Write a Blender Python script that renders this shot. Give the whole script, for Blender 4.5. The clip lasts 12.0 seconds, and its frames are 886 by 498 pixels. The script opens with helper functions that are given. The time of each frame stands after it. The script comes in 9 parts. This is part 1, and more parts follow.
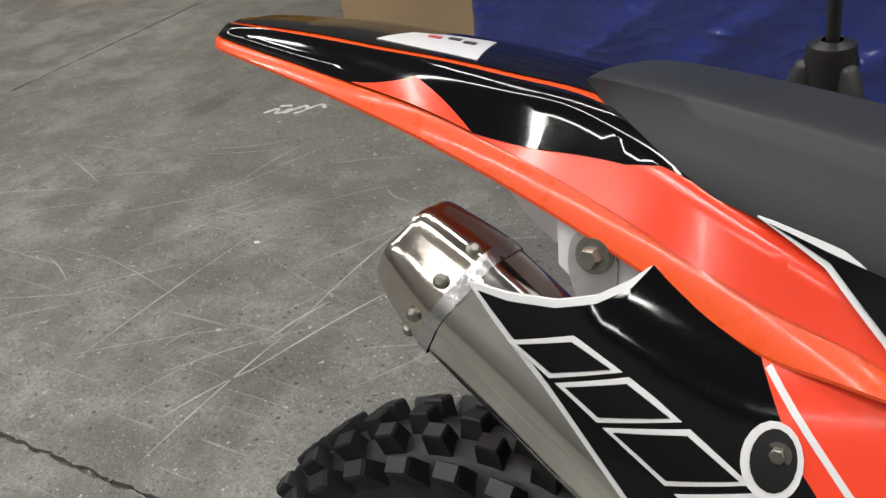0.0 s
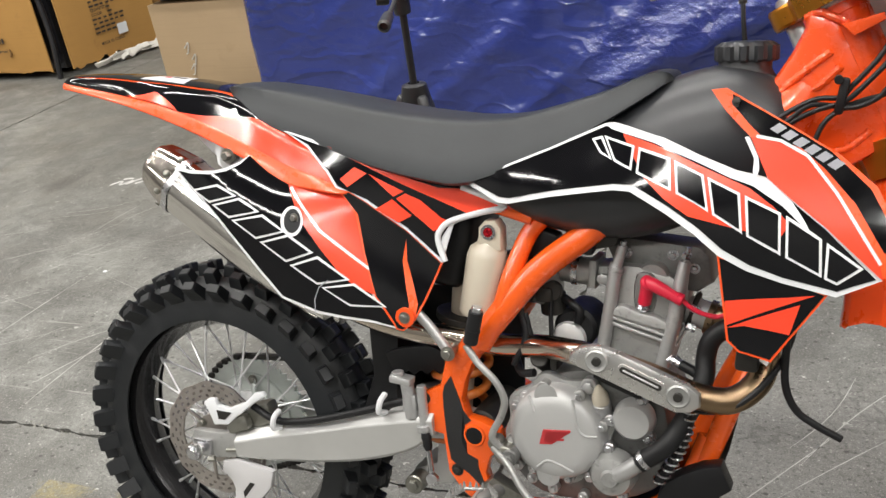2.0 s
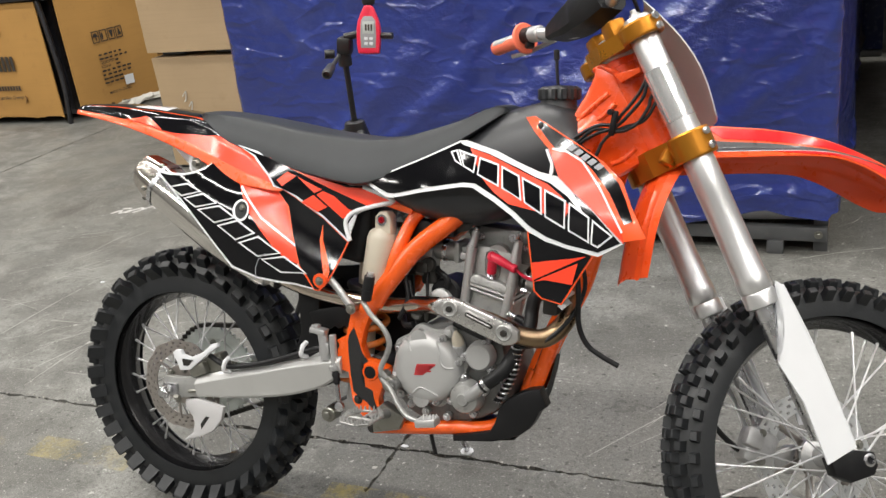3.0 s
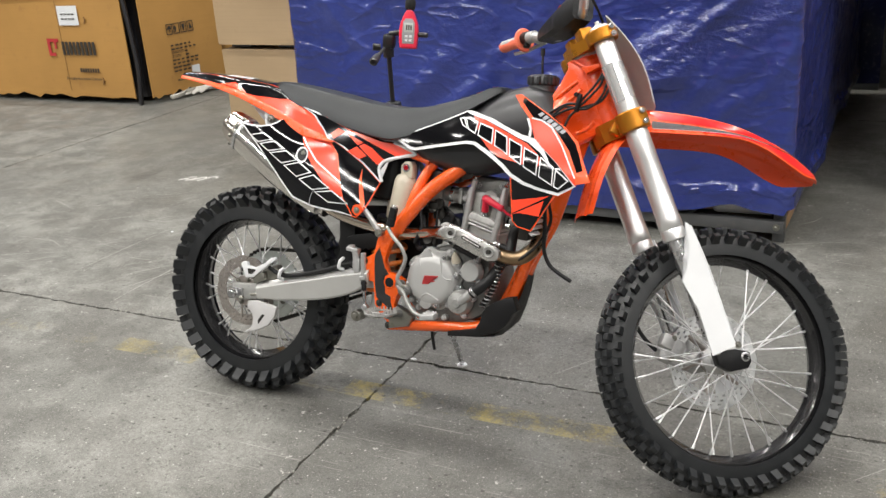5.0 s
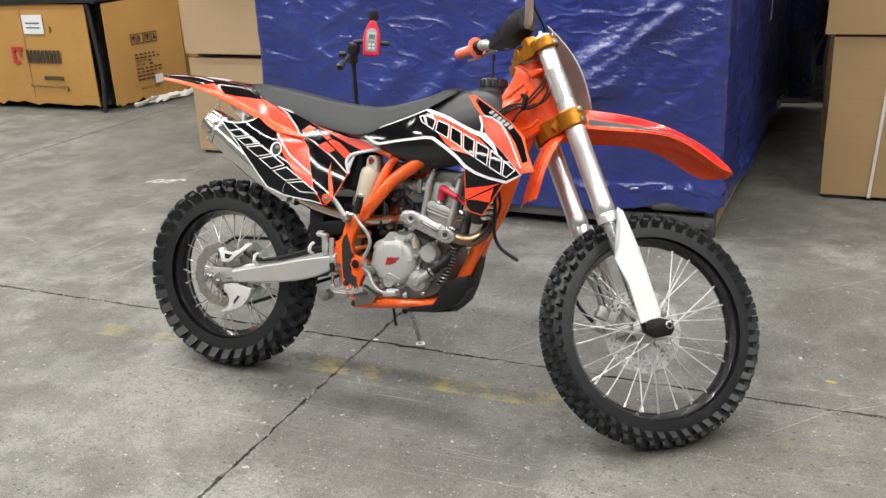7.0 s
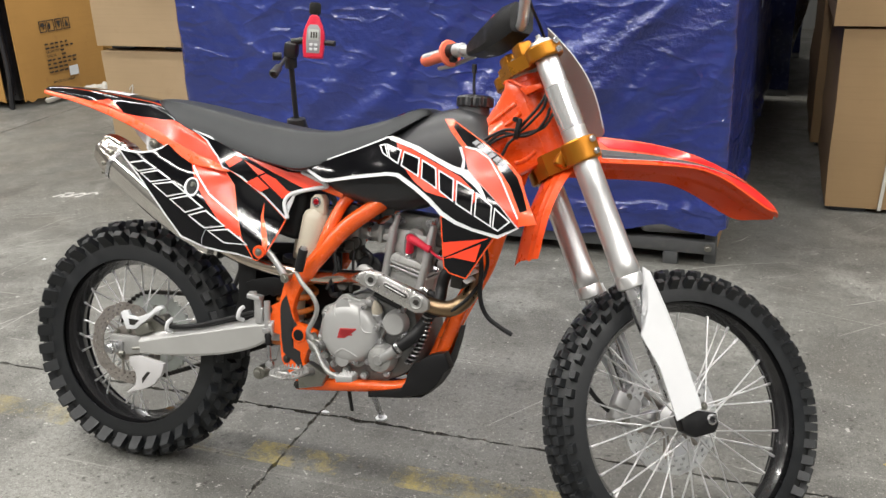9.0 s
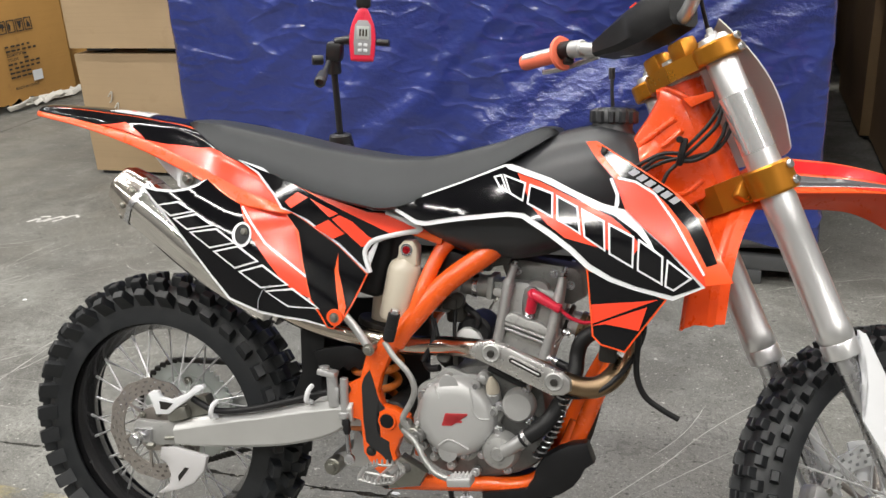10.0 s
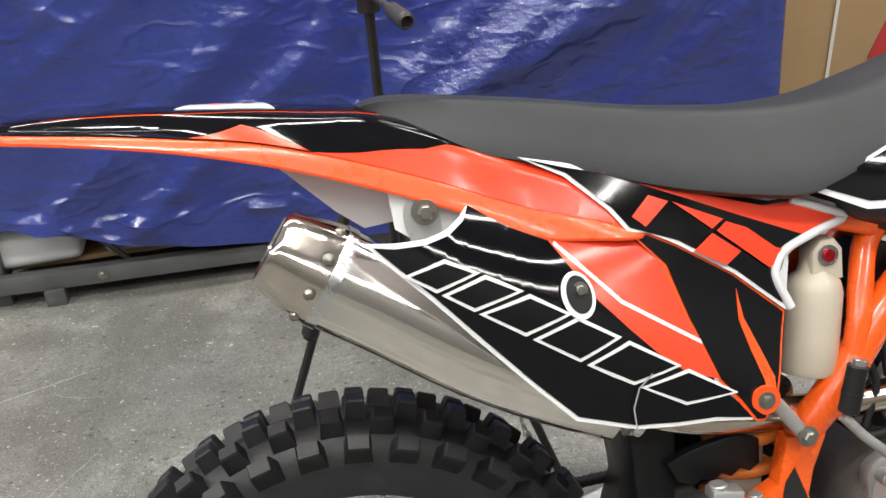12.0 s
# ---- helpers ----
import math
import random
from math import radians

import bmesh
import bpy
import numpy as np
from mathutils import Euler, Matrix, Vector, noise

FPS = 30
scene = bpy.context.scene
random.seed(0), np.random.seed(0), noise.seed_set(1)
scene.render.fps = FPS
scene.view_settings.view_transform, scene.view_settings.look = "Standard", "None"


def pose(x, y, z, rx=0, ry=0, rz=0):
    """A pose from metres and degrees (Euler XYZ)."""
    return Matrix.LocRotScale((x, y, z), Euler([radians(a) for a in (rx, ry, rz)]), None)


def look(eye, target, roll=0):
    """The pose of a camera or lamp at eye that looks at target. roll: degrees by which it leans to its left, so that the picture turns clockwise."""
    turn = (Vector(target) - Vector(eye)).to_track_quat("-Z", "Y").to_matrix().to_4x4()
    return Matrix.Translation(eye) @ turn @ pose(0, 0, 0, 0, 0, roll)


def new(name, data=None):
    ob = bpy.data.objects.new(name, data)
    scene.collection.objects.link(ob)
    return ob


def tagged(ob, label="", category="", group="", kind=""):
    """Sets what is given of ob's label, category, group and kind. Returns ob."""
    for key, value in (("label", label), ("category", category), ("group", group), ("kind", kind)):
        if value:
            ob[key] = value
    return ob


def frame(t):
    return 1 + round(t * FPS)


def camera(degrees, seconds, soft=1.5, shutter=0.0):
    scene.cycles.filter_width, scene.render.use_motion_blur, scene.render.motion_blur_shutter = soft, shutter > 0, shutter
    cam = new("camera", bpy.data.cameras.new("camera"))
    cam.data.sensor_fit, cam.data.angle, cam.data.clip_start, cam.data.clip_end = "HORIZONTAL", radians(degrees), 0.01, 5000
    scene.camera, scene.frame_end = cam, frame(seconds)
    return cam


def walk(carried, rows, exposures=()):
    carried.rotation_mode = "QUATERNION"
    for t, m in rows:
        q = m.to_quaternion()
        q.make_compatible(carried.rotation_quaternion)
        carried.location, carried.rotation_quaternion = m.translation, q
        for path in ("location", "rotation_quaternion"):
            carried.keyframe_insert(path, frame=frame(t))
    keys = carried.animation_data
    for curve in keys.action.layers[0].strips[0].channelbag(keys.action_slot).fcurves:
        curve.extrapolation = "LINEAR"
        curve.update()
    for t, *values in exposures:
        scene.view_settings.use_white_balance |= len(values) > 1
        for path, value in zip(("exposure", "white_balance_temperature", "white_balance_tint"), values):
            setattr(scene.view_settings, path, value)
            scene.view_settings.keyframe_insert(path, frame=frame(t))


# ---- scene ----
cam = camera(51.3, 12.0)
PATH = [
    (0, (0.364, -0.434, 1.266), (-0.626, 0.968, 0.239), -9.4),
    (0.5, (0.429, -0.527, 1.292), (-0.437, 0.977, 0.298), -9.8),
    (1, (0.606, -0.701, 1.32), (-0.276, 0.806, 0.345), -9.7),
    (1.5, (0.868, -0.903, 1.374), (-0.009, 0.626, 0.43), -9.5),
    (2, (1.094, -1.159, 1.411), (0.325, 0.469, 0.538), -8.8),
    (2.5, (1.317, -1.397, 1.433), (0.546, 0.267, 0.635), -7.9),
    (3, (1.505, -1.603, 1.471), (0.73, 0.081, 0.718), -7.1),
    (3.5, (1.582, -1.823, 1.48), (0.823, -0.137, 0.717), -7.0),
    (3.7, (1.616, -1.89, 1.502), (0.846, -0.216, 0.723), -7.1),
    (5.3, (1.915, -2.28, 1.522), (1.07, -0.603, 0.834), -3.3),
    (5.5, (1.945, -2.322, 1.524), (1.152, -0.618, 0.842), -2.9),
    (6, (1.961, -2.465, 1.522), (1.199, -0.748, 0.834), -2.8),
    (6.5, (1.978, -2.528, 1.527), (1.213, -0.81, 0.846), -2.8),
    (7, (1.982, -2.518, 1.536), (1.223, -0.8, 0.85), -2.7),
    (7.2, (1.985, -2.495, 1.525), (1.222, -0.778, 0.84), -2.8),
    (8.8, (1.722, -1.992, 1.53), (1.034, -0.265, 0.793), -2.2),
    (9, (1.649, -1.89, 1.509), (1.008, -0.142, 0.778), -2.3),
    (9.5, (1.426, -1.696, 1.466), (0.861, 0.074, 0.725), -3.3),
    (10, (1.166, -1.491, 1.457), (0.605, 0.275, 0.705), -3.2),
    (10.5, (0.875, -1.297, 1.405), (0.392, 0.474, 0.609), -3.8),
    (11, (0.531, -1.148, 1.335), (0.37, 0.666, 0.51), -4.2),
    (11.5, (0.256, -0.95, 1.319), (0.225, 0.871, 0.493), -4.6),
    (12, (0.021, -0.787, 1.289), (0.279, 0.993, 0.415), -5.0),
]
# the clip's camera opens up as it draws back from the dark mudguard
EXPOSURE = [(0, -0.72), (0.5, -0.66), (1, -0.30), (1.5, -0.05), (2, 0.0), (2.5, -0.05), (3.0, -0.08), (3.5, 0.0), (5.5, 0.0), (6.5, 0.05), (9.0, 0.0), (9.5, 0.0), (10, -0.05), (10.5, -0.10), (11, 0.0), (11.5, 0.11), (12, 0.04)]
walk(cam, [(t, look(eye, target, roll)) for t, eye, target, roll in PATH], EXPOSURE)

# ---- world and lamps: a closed hall lit by long rows of lamps and a grey daylight through roof lights ----
world = bpy.data.worlds.new("hall_air")
world.use_nodes = True
scene.world = world
world.node_tree.nodes["Background"].inputs[0].default_value = (0.75, 0.85, 1.0, 1)
world.node_tree.nodes["Background"].inputs[1].default_value = 0.03
scene.view_settings.exposure = 0.0


def area(name, place, size, watts, colour=(1, 0.97, 0.92)):
    lamp = bpy.data.lights.new(name, "AREA")
    lamp.shape, lamp.size, lamp.size_y = "RECTANGLE", size[0], size[1]
    lamp.energy, lamp.color = watts, colour
    ob = new(name, lamp)
    ob.location = place
    return ob


CEILING = 6.2
for row, (ly, watts) in enumerate(((-5.2, 185), (-1.9, 228), (1.4, 200), (4.7, 140))):
    for lx, share in ((-7.0, 1.1), (-1.0, 1.12), (5.0, 0.93)):
        area("roof_lamp", (lx, ly, CEILING - 0.25), (4.8, 0.22), watts * share)

# ---- materials ----
def node_mat(name):
    m = bpy.data.materials.new(name)
    m.use_nodes = True
    return m, m.node_tree.nodes, m.node_tree.links, m.node_tree.nodes["Principled BSDF"]


def rgb(c):
    return (c[0], c[1], c[2], 1)


def noise_tex(nodes, links, scale, detail=4, rough=0.55, stretch=(1, 1, 1), space="Object", shift=(0, 0, 0)):
    co = nodes.new("ShaderNodeTexCoord")
    mp = nodes.new("ShaderNodeMapping")
    mp.inputs["Scale"].default_value = stretch
    mp.inputs["Location"].default_value = shift
    t = nodes.new("ShaderNodeTexNoise")
    t.inputs["Scale"].default_value, t.inputs["Detail"].default_value, t.inputs["Roughness"].default_value = scale, detail, rough
    links.new(co.outputs[space], mp.inputs[0])
    links.new(mp.outputs[0], t.inputs["Vector"])
    return t.outputs["Fac"]


def ramp(nodes, links, fac, a, b, lo=0.0, hi=1.0):
    r = nodes.new("ShaderNodeMapRange")
    r.inputs["From Min"].default_value, r.inputs["From Max"].default_value = a, b
    r.inputs["To Min"].default_value, r.inputs["To Max"].default_value = lo, hi
    links.new(fac, r.inputs["Value"])
    return r.outputs[0]


def mix(nodes, links, fac, a, b, kind="MIX"):
    """a and b: a colour or a socket."""
    n = nodes.new("ShaderNodeMix")
    n.data_type, n.blend_type = "RGBA", kind
    for sock, v in ((n.inputs[0], fac), (n.inputs[6], a), (n.inputs[7], b)):
        if isinstance(v, (tuple, list)):
            sock.default_value = rgb(v)
        elif isinstance(v, (int, float)):
            sock.default_value = v
        else:
            links.new(v, sock)
    return n.outputs[2]


def bump(nodes, links, bsdf, height, strength=0.3, distance=0.002, before=None):
    b = nodes.new("ShaderNodeBump")
    b.inputs["Strength"].default_value, b.inputs["Distance"].default_value = strength, distance
    links.new(height, b.inputs["Height"])
    if before is not None:
        links.new(before, b.inputs["Normal"])
    links.new(b.outputs[0], bsdf.inputs["Normal"])
    return b.outputs[0]


def surface(name, colour, rough=0.5, metal=0.0, vary=0.12, scale=30.0, grain=0.0, grain_scale=400.0, coat=0.0, dirt=None, rough_vary=0.1, fine=None):
    """A painted, moulded or cast surface: base colour with mottling at two scales, uneven gloss and a fine relief."""
    m, n, l, b = node_mat(name)
    big, small = noise_tex(n, l, scale * 0.2, 3), noise_tex(n, l, scale, 5, 0.65)
    dark = tuple(c * (1 - vary) for c in colour)
    light = tuple(min(1, c * (1 + vary * 0.6)) for c in colour)
    c = mix(n, l, ramp(n, l, big, 0.3, 0.7), dark, light)
    if dirt:
        c = mix(n, l, ramp(n, l, small, 0.56, 0.74, 0, 0.6), c, dirt)
    if fine:
        c = mix(n, l, ramp(n, l, noise_tex(n, l, fine[0], 2), 0.5, 0.66, 0, fine[1]), c, fine[2])
    l.new(c, b.inputs["Base Color"])
    l.new(ramp(n, l, small, 0.3, 0.7, max(0.02, rough - rough_vary * 0.5), rough + rough_vary), b.inputs["Roughness"])
    b.inputs["Metallic"].default_value = metal
    if coat:
        b.inputs["Coat Weight"].default_value, b.inputs["Coat Roughness"].default_value = coat, 0.04
    if grain:
        bump(n, l, b, noise_tex(n, l, grain_scale, 2), grain, 0.001)
    return m


M_orange = surface("orange_plastic", (0.90, 0.090, 0.012), 0.28, vary=0.04, coat=0.3, rough_vary=0.08)
M_orange_frame = surface("orange_enamel", (0.86, 0.112, 0.010), 0.22, vary=0.06, coat=0.5, grain=0.12, grain_scale=60, rough_vary=0.1)
M_orange_head = surface("red_orange_enamel", (0.86, 0.085, 0.010), 0.24, vary=0.06, coat=0.5, grain=0.12, grain_scale=60, rough_vary=0.1)
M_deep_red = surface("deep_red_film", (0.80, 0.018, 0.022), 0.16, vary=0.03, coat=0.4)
M_red_decal = surface("red_orange_film", (0.90, 0.064, 0.026), 0.20, vary=0.03, coat=0.12, grain=0.03, grain_scale=22, rough_vary=0.04)
M_black_decal = surface("gloss_black_film", (0.004, 0.004, 0.005), 0.06, vary=0.2, grain=0.03, grain_scale=18, rough_vary=0.04)
M_white_decal = surface("white_film", (0.78, 0.78, 0.80), 0.2, vary=0.04, coat=0.4)
M_grey_dark = surface("dark_grey_film", (0.055, 0.055, 0.060), 0.3, vary=0.1, coat=0.2)
M_grey_decal = surface("grey_film", (0.33, 0.33, 0.36), 0.2, vary=0.06, coat=0.4)
M_black_plastic = surface("black_plastic", (0.007, 0.007, 0.008), 0.42, vary=0.2, grain=0.2, grain_scale=700, dirt=(0.018, 0.018, 0.018))
M_tank = surface("tank_plastic", (0.024, 0.025, 0.028), 0.34, vary=0.15, grain=0.15, grain_scale=500)
M_rubber = surface("tyre_rubber", (0.010, 0.0115, 0.0135), 0.42, vary=0.3, scale=22, grain=0.4, grain_scale=180, dirt=(0.017, 0.0185, 0.020), rough_vary=0.2)
M_hose = surface("hose_rubber", (0.010, 0.010, 0.011), 0.45, vary=0.2)
M_alu = surface("cast_aluminium", (0.56, 0.56, 0.56), 0.42, metal=0.75, vary=0.12, grain=0.25, grain_scale=260, dirt=(0.30, 0.30, 0.30))
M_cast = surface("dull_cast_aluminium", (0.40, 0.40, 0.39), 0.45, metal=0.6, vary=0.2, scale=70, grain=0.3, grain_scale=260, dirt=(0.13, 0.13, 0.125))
# darker copy of M_cast: the shade between engine covers is put into its colour
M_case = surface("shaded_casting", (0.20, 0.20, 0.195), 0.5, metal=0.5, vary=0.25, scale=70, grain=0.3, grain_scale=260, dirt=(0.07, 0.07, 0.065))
M_silver = surface("silver_paint", (0.60, 0.60, 0.595), 0.40, metal=0.35, vary=0.06, grain=0.1, grain_scale=300)
M_steel = surface("bright_steel", (0.66, 0.66, 0.68), 0.22, metal=1.0, vary=0.12, rough_vary=0.2)
M_zinc = surface("zinc_bolt", (0.30, 0.295, 0.265), 0.33, metal=0.9, vary=0.2, dirt=(0.14, 0.13, 0.10))
M_polished = surface("polished_stainless", (0.78, 0.75, 0.71), 0.10, metal=1.0, vary=0.05, scale=8, rough_vary=0.08, grain=0.05, grain_scale=9)
M_header = surface("heat_tinted_pipe", (0.40, 0.28, 0.17), 0.26, metal=1.0, vary=0.3, scale=12)
M_pipe = surface("warm_stainless", (0.60, 0.52, 0.44), 0.15, metal=1.0, vary=0.1, scale=10, rough_vary=0.06)
M_tube = surface("brushed_fork_tube", (0.78, 0.78, 0.785), 0.30, metal=0.82, vary=0.0, rough_vary=0.0)
M_spoke = surface("spoke_steel", (0.72, 0.72, 0.73), 0.38, metal=0.75, vary=0.05)
M_chrome = surface("chrome", (0.60, 0.55, 0.50), 0.12, metal=1.0, vary=0.03)
M_sleeve = surface("film_over_metal", (0.86, 0.86, 0.87), 0.20, metal=0.8, vary=0.0, rough_vary=0.0)
M_gold = surface("amber_anodised", (0.50, 0.20, 0.018), 0.3, metal=0.75, vary=0.1)
M_white = surface("white_plastic", (0.74, 0.75, 0.77), 0.35, vary=0.05, grain=0.05)
M_cream = surface("cream_paint", (0.58, 0.52, 0.42), 0.35, vary=0.08, coat=0.2)
M_spring = surface("spring_orange", (0.72, 0.19, 0.03), 0.3, vary=0.08, coat=0.4)
M_grip = surface("grip_rubber", (0.95, 0.20, 0.11), 0.5, vary=0.08, grain=0.2)
M_red = surface("red_cap", (0.70, 0.015, 0.05), 0.3, vary=0.08, coat=0.3)
M_red_anod = surface("red_anodised", (0.45, 0.01, 0.02), 0.25, metal=0.7, vary=0.1)
M_arm = surface("satin_arm", (0.62, 0.62, 0.61), 0.38, metal=0.6, vary=0.08, grain=0.12, grain_scale=300)
M_cover = surface("satin_cover", (0.46, 0.46, 0.455), 0.40, metal=0.35, vary=0.06, grain=0.12, grain_scale=300)
M_shield = surface("brushed_shield", (0.62, 0.61, 0.60), 0.27, metal=0.9, vary=0.08, grain=0.12, grain_scale=300)
M_sprocket = surface("zinc_sprocket", (0.62, 0.66, 0.63), 0.38, metal=0.55, vary=0.15, scale=60)
M_board = surface("cloudy_white_plastic", (0.56, 0.55, 0.555), 0.35, vary=0.08, scale=12)
M_disc_bright = surface("bright_disc_steel", (0.66, 0.67, 0.67), 0.40, metal=0.55, vary=0.12, scale=80)
M_disc = surface("brake_disc_steel", (0.46, 0.42, 0.39), 0.38, metal=0.9, vary=0.15, scale=80)
M_dark = surface("dark_iron", (0.035, 0.033, 0.03), 0.5, metal=0.5, vary=0.3)
for m_ in (M_black_plastic, M_hose):
    m_.node_tree.nodes["Principled BSDF"].inputs["Specular IOR Level"].default_value = 0.32
M_rim = surface("black_rim", (0.012, 0.012, 0.013), 0.2, vary=0.2, coat=0.4)

# ---- builders ----
def thing(name, label, category, place=(0, 0, 0), group="", kind=""):
    ob = new(name)
    ob.location = place
    ob.empty_display_size = 0.1
    return tagged(ob, label, category, group, kind)


def part(name, bm, material, parent=None, label="", smooth=40.0):
    """One mesh object out of bm, under parent. smooth: faces that meet at less than this many degrees are shaded as one."""
    bmesh.ops.recalc_face_normals(bm, faces=bm.faces)
    me = bpy.data.meshes.new(name)
    for f in bm.faces:
        f.smooth = smooth > 0
    if smooth:
        limit = math.cos(radians(smooth))
        for e in bm.edges:
            if len(e.link_faces) == 2:
                a, b = e.link_faces[0].normal, e.link_faces[1].normal
                e.smooth = a.dot(b) > limit
            else:
                e.smooth = False
    bm.to_mesh(me)
    bm.free()
    me.materials.append(material)
    ob = new(name, me)
    if parent is not None:
        ob.parent = parent
    if label:
        ob["label"] = label
    return ob


def put(bm, other, m=Matrix()):
    """Adds the geometry of other to bm, moved by m."""
    vs = {v: bm.verts.new(m @ v.co) for v in other.verts}
    for f in other.faces:
        bm.faces.new([vs[v] for v in f.verts])
    other.free()
    return bm


def box(size, m=Matrix(), bevel=0.0, steps=2):
    bm = bmesh.new()
    bmesh.ops.create_cube(bm, size=1)
    for v in bm.verts:
        v.co = Vector((v.co.x * size[0], v.co.y * size[1], v.co.z * size[2]))
    if bevel:
        bmesh.ops.bevel(bm, geom=bm.edges[:], offset=bevel, segments=steps, affect="EDGES", profile=0.5)
    bm.transform(m)
    return bm


def along(a, b):
    """A frame at a whose z axis runs to b."""
    a, b = Vector(a), Vector(b)
    return Matrix.Translation(a) @ (b - a).to_track_quat("Z", "Y").to_matrix().to_4x4()


def lathe(profile, n=24, m=Matrix(), closed=False):
    """Turns a profile of (radius, height) about z."""
    bm = bmesh.new()
    rings = []
    for r, z in profile:
        if r < 1e-6:
            rings.append([bm.verts.new((0, 0, z))])
        else:
            rings.append([bm.verts.new((r * math.cos(2 * math.pi * k / n), r * math.sin(2 * math.pi * k / n), z)) for k in range(n)])
    pairs = list(zip(rings, rings[1:])) + ([(rings[-1], rings[0])] if closed else [])
    for p, q in pairs:
        for k in range(n):
            a, b = p[k % len(p)], p[(k + 1) % len(p)]
            c, d = q[(k + 1) % len(q)], q[k % len(q)]
            vs = []
            for v in (a, b, c, d):
                if v not in vs:
                    vs.append(v)
            if len(vs) > 2:
                bm.faces.new(vs)
    bm.transform(m)
    return bm


def rod(a, b, r, n=14, bevel=0.0, r2=None):
    """A solid round bar from a to b."""
    h = (Vector(b) - Vector(a)).length
    r2 = r if r2 is None else r2
    k = bevel or min(r, h) * 0.12
    return lathe([(0, 0), (r - k, 0), (r, k), (r2, h - k), (r2 - k, h), (0, h)], n, along(a, b))


def bolt(at, way, r=0.007, h=0.006, washer=True):
    """A hexagon head on a washer."""
    at, way = Vector(at), Vector(way).normalized()
    bm = bmesh.new()
    m = along(at, at + way)
    if washer:
        put(bm, lathe([(0, 0), (r * 1.55, 0), (r * 1.55, h * 0.3), (0, h * 0.3)], 16, m))
    put(bm, lathe([(0, h * 0.3), (r, h * 0.3), (r, h * 1.2), (r * 0.8, h * 1.4), (0, h * 1.4)], 6, m))
    return bm


def spline(points, per=6):
    """A smooth run through points (tuples of any length)."""
    pts = [np.array(p, float) for p in points]
    pts = [2 * pts[0] - pts[1]] + pts + [2 * pts[-1] - pts[-2]]
    out = []
    for i in range(1, len(pts) - 2):
        p0, p1, p2, p3 = pts[i - 1 : i + 3]
        for k in range(per):
            t = k / per
            out.append(0.5 * (2 * p1 + (p2 - p0) * t + (2 * p0 - 5 * p1 + 4 * p2 - p3) * t**2 + (3 * p1 - p0 - 3 * p2 + p3) * t**3))
    out.append(pts[-2])
    return out


def tube(points, r, n=12, per=6, flat=1.0, up=None, cap=True):
    """A round bar along points (x, y, z) or (x, y, z, radius). flat: its width across up over its width along up."""
    pts = spline(points, per) if per > 1 else [np.array(p, float) for p in points]
    bm = bmesh.new()
    rings, side = [], None
    for i, p in enumerate(pts):
        a, b = pts[max(0, i - 1)][:3], pts[min(len(pts) - 1, i + 1)][:3]
        way = Vector(b - a).normalized()
        if up is not None:
            side = way.cross(Vector(up)).normalized()
        elif side is None:
            side = way.orthogonal().normalized()
        else:
            side = (side - way * side.dot(way)).normalized()
        other = way.cross(side).normalized()
        rr = p[3] if len(p) > 3 else r
        rings.append([bm.verts.new(Vector(p[:3]) + side * (rr * flat * math.cos(2 * math.pi * k / n)) + other * (rr * math.sin(2 * math.pi * k / n))) for k in range(n)])
    for p, q in zip(rings, rings[1:]):
        for k in range(n):
            bm.faces.new((p[k], p[(k + 1) % n], q[(k + 1) % n], q[k]))
    if cap:
        bm.faces.new(rings[0][::-1])
        bm.faces.new(rings[-1])
    return bm


def outline(points, per=0):
    """Closed outline; per > 0 rounds it through its points."""
    if not per:
        return [tuple(p) for p in points]
    pts = [np.array(p, float) for p in points]
    n, out = len(pts), []
    for i in range(n):
        p0, p1, p2, p3 = (pts[(i + k) % n] for k in (-1, 0, 1, 2))
        for k in range(per):
            t = k / per
            out.append(tuple(0.5 * (2 * p1 + (p2 - p0) * t + (2 * p0 - 5 * p1 + 4 * p2 - p3) * t**2 + (3 * p1 - p0 - 3 * p2 + p3) * t**3)))
    return out


def sheet(points, depth, thick, step=0.02, per=0, bevel=0.0):
    """A panel whose outline is drawn in x and z, with its outer face at y = depth(x, z) and its inner face thick further in (+y)."""
    bm = bmesh.new()
    face = bm.faces.new([bm.verts.new((p[0], 0, p[1])) for p in outline(points, per)])
    bmesh.ops.triangulate(bm, faces=[face])
    if step:
        for axis in (0, 2):
            lo, hi = min(v.co[axis] for v in bm.verts), max(v.co[axis] for v in bm.verts)
            no = Vector((1, 0, 0)) if axis == 0 else Vector((0, 0, 1))
            for k in range(1, int((hi - lo) / step) + 1):
                bmesh.ops.bisect_plane(bm, geom=bm.verts[:] + bm.edges[:] + bm.faces[:], dist=1e-5, plane_co=no * (lo + k * step), plane_no=no)
    bmesh.ops.remove_doubles(bm, verts=bm.verts, dist=2e-4)
    rim = [e for e in bm.edges if len(e.link_faces) == 1]
    top = {v: v.co.copy() for v in bm.verts}
    back = {}
    for v in list(top):
        v.co.y = depth(v.co.x, v.co.z)
        back[v] = bm.verts.new((v.co.x, v.co.y + thick, v.co.z))
    if bevel:
        for v in {v for e in rim for v in e.verts}:
            v.co.y += bevel
    for f in [f for f in bm.faces]:
        bm.faces.new([back[v] for v in reversed(f.verts)])
    for e in rim:
        a, b = e.verts
        bm.faces.new((a, b, back[b], back[a]))
    return bm


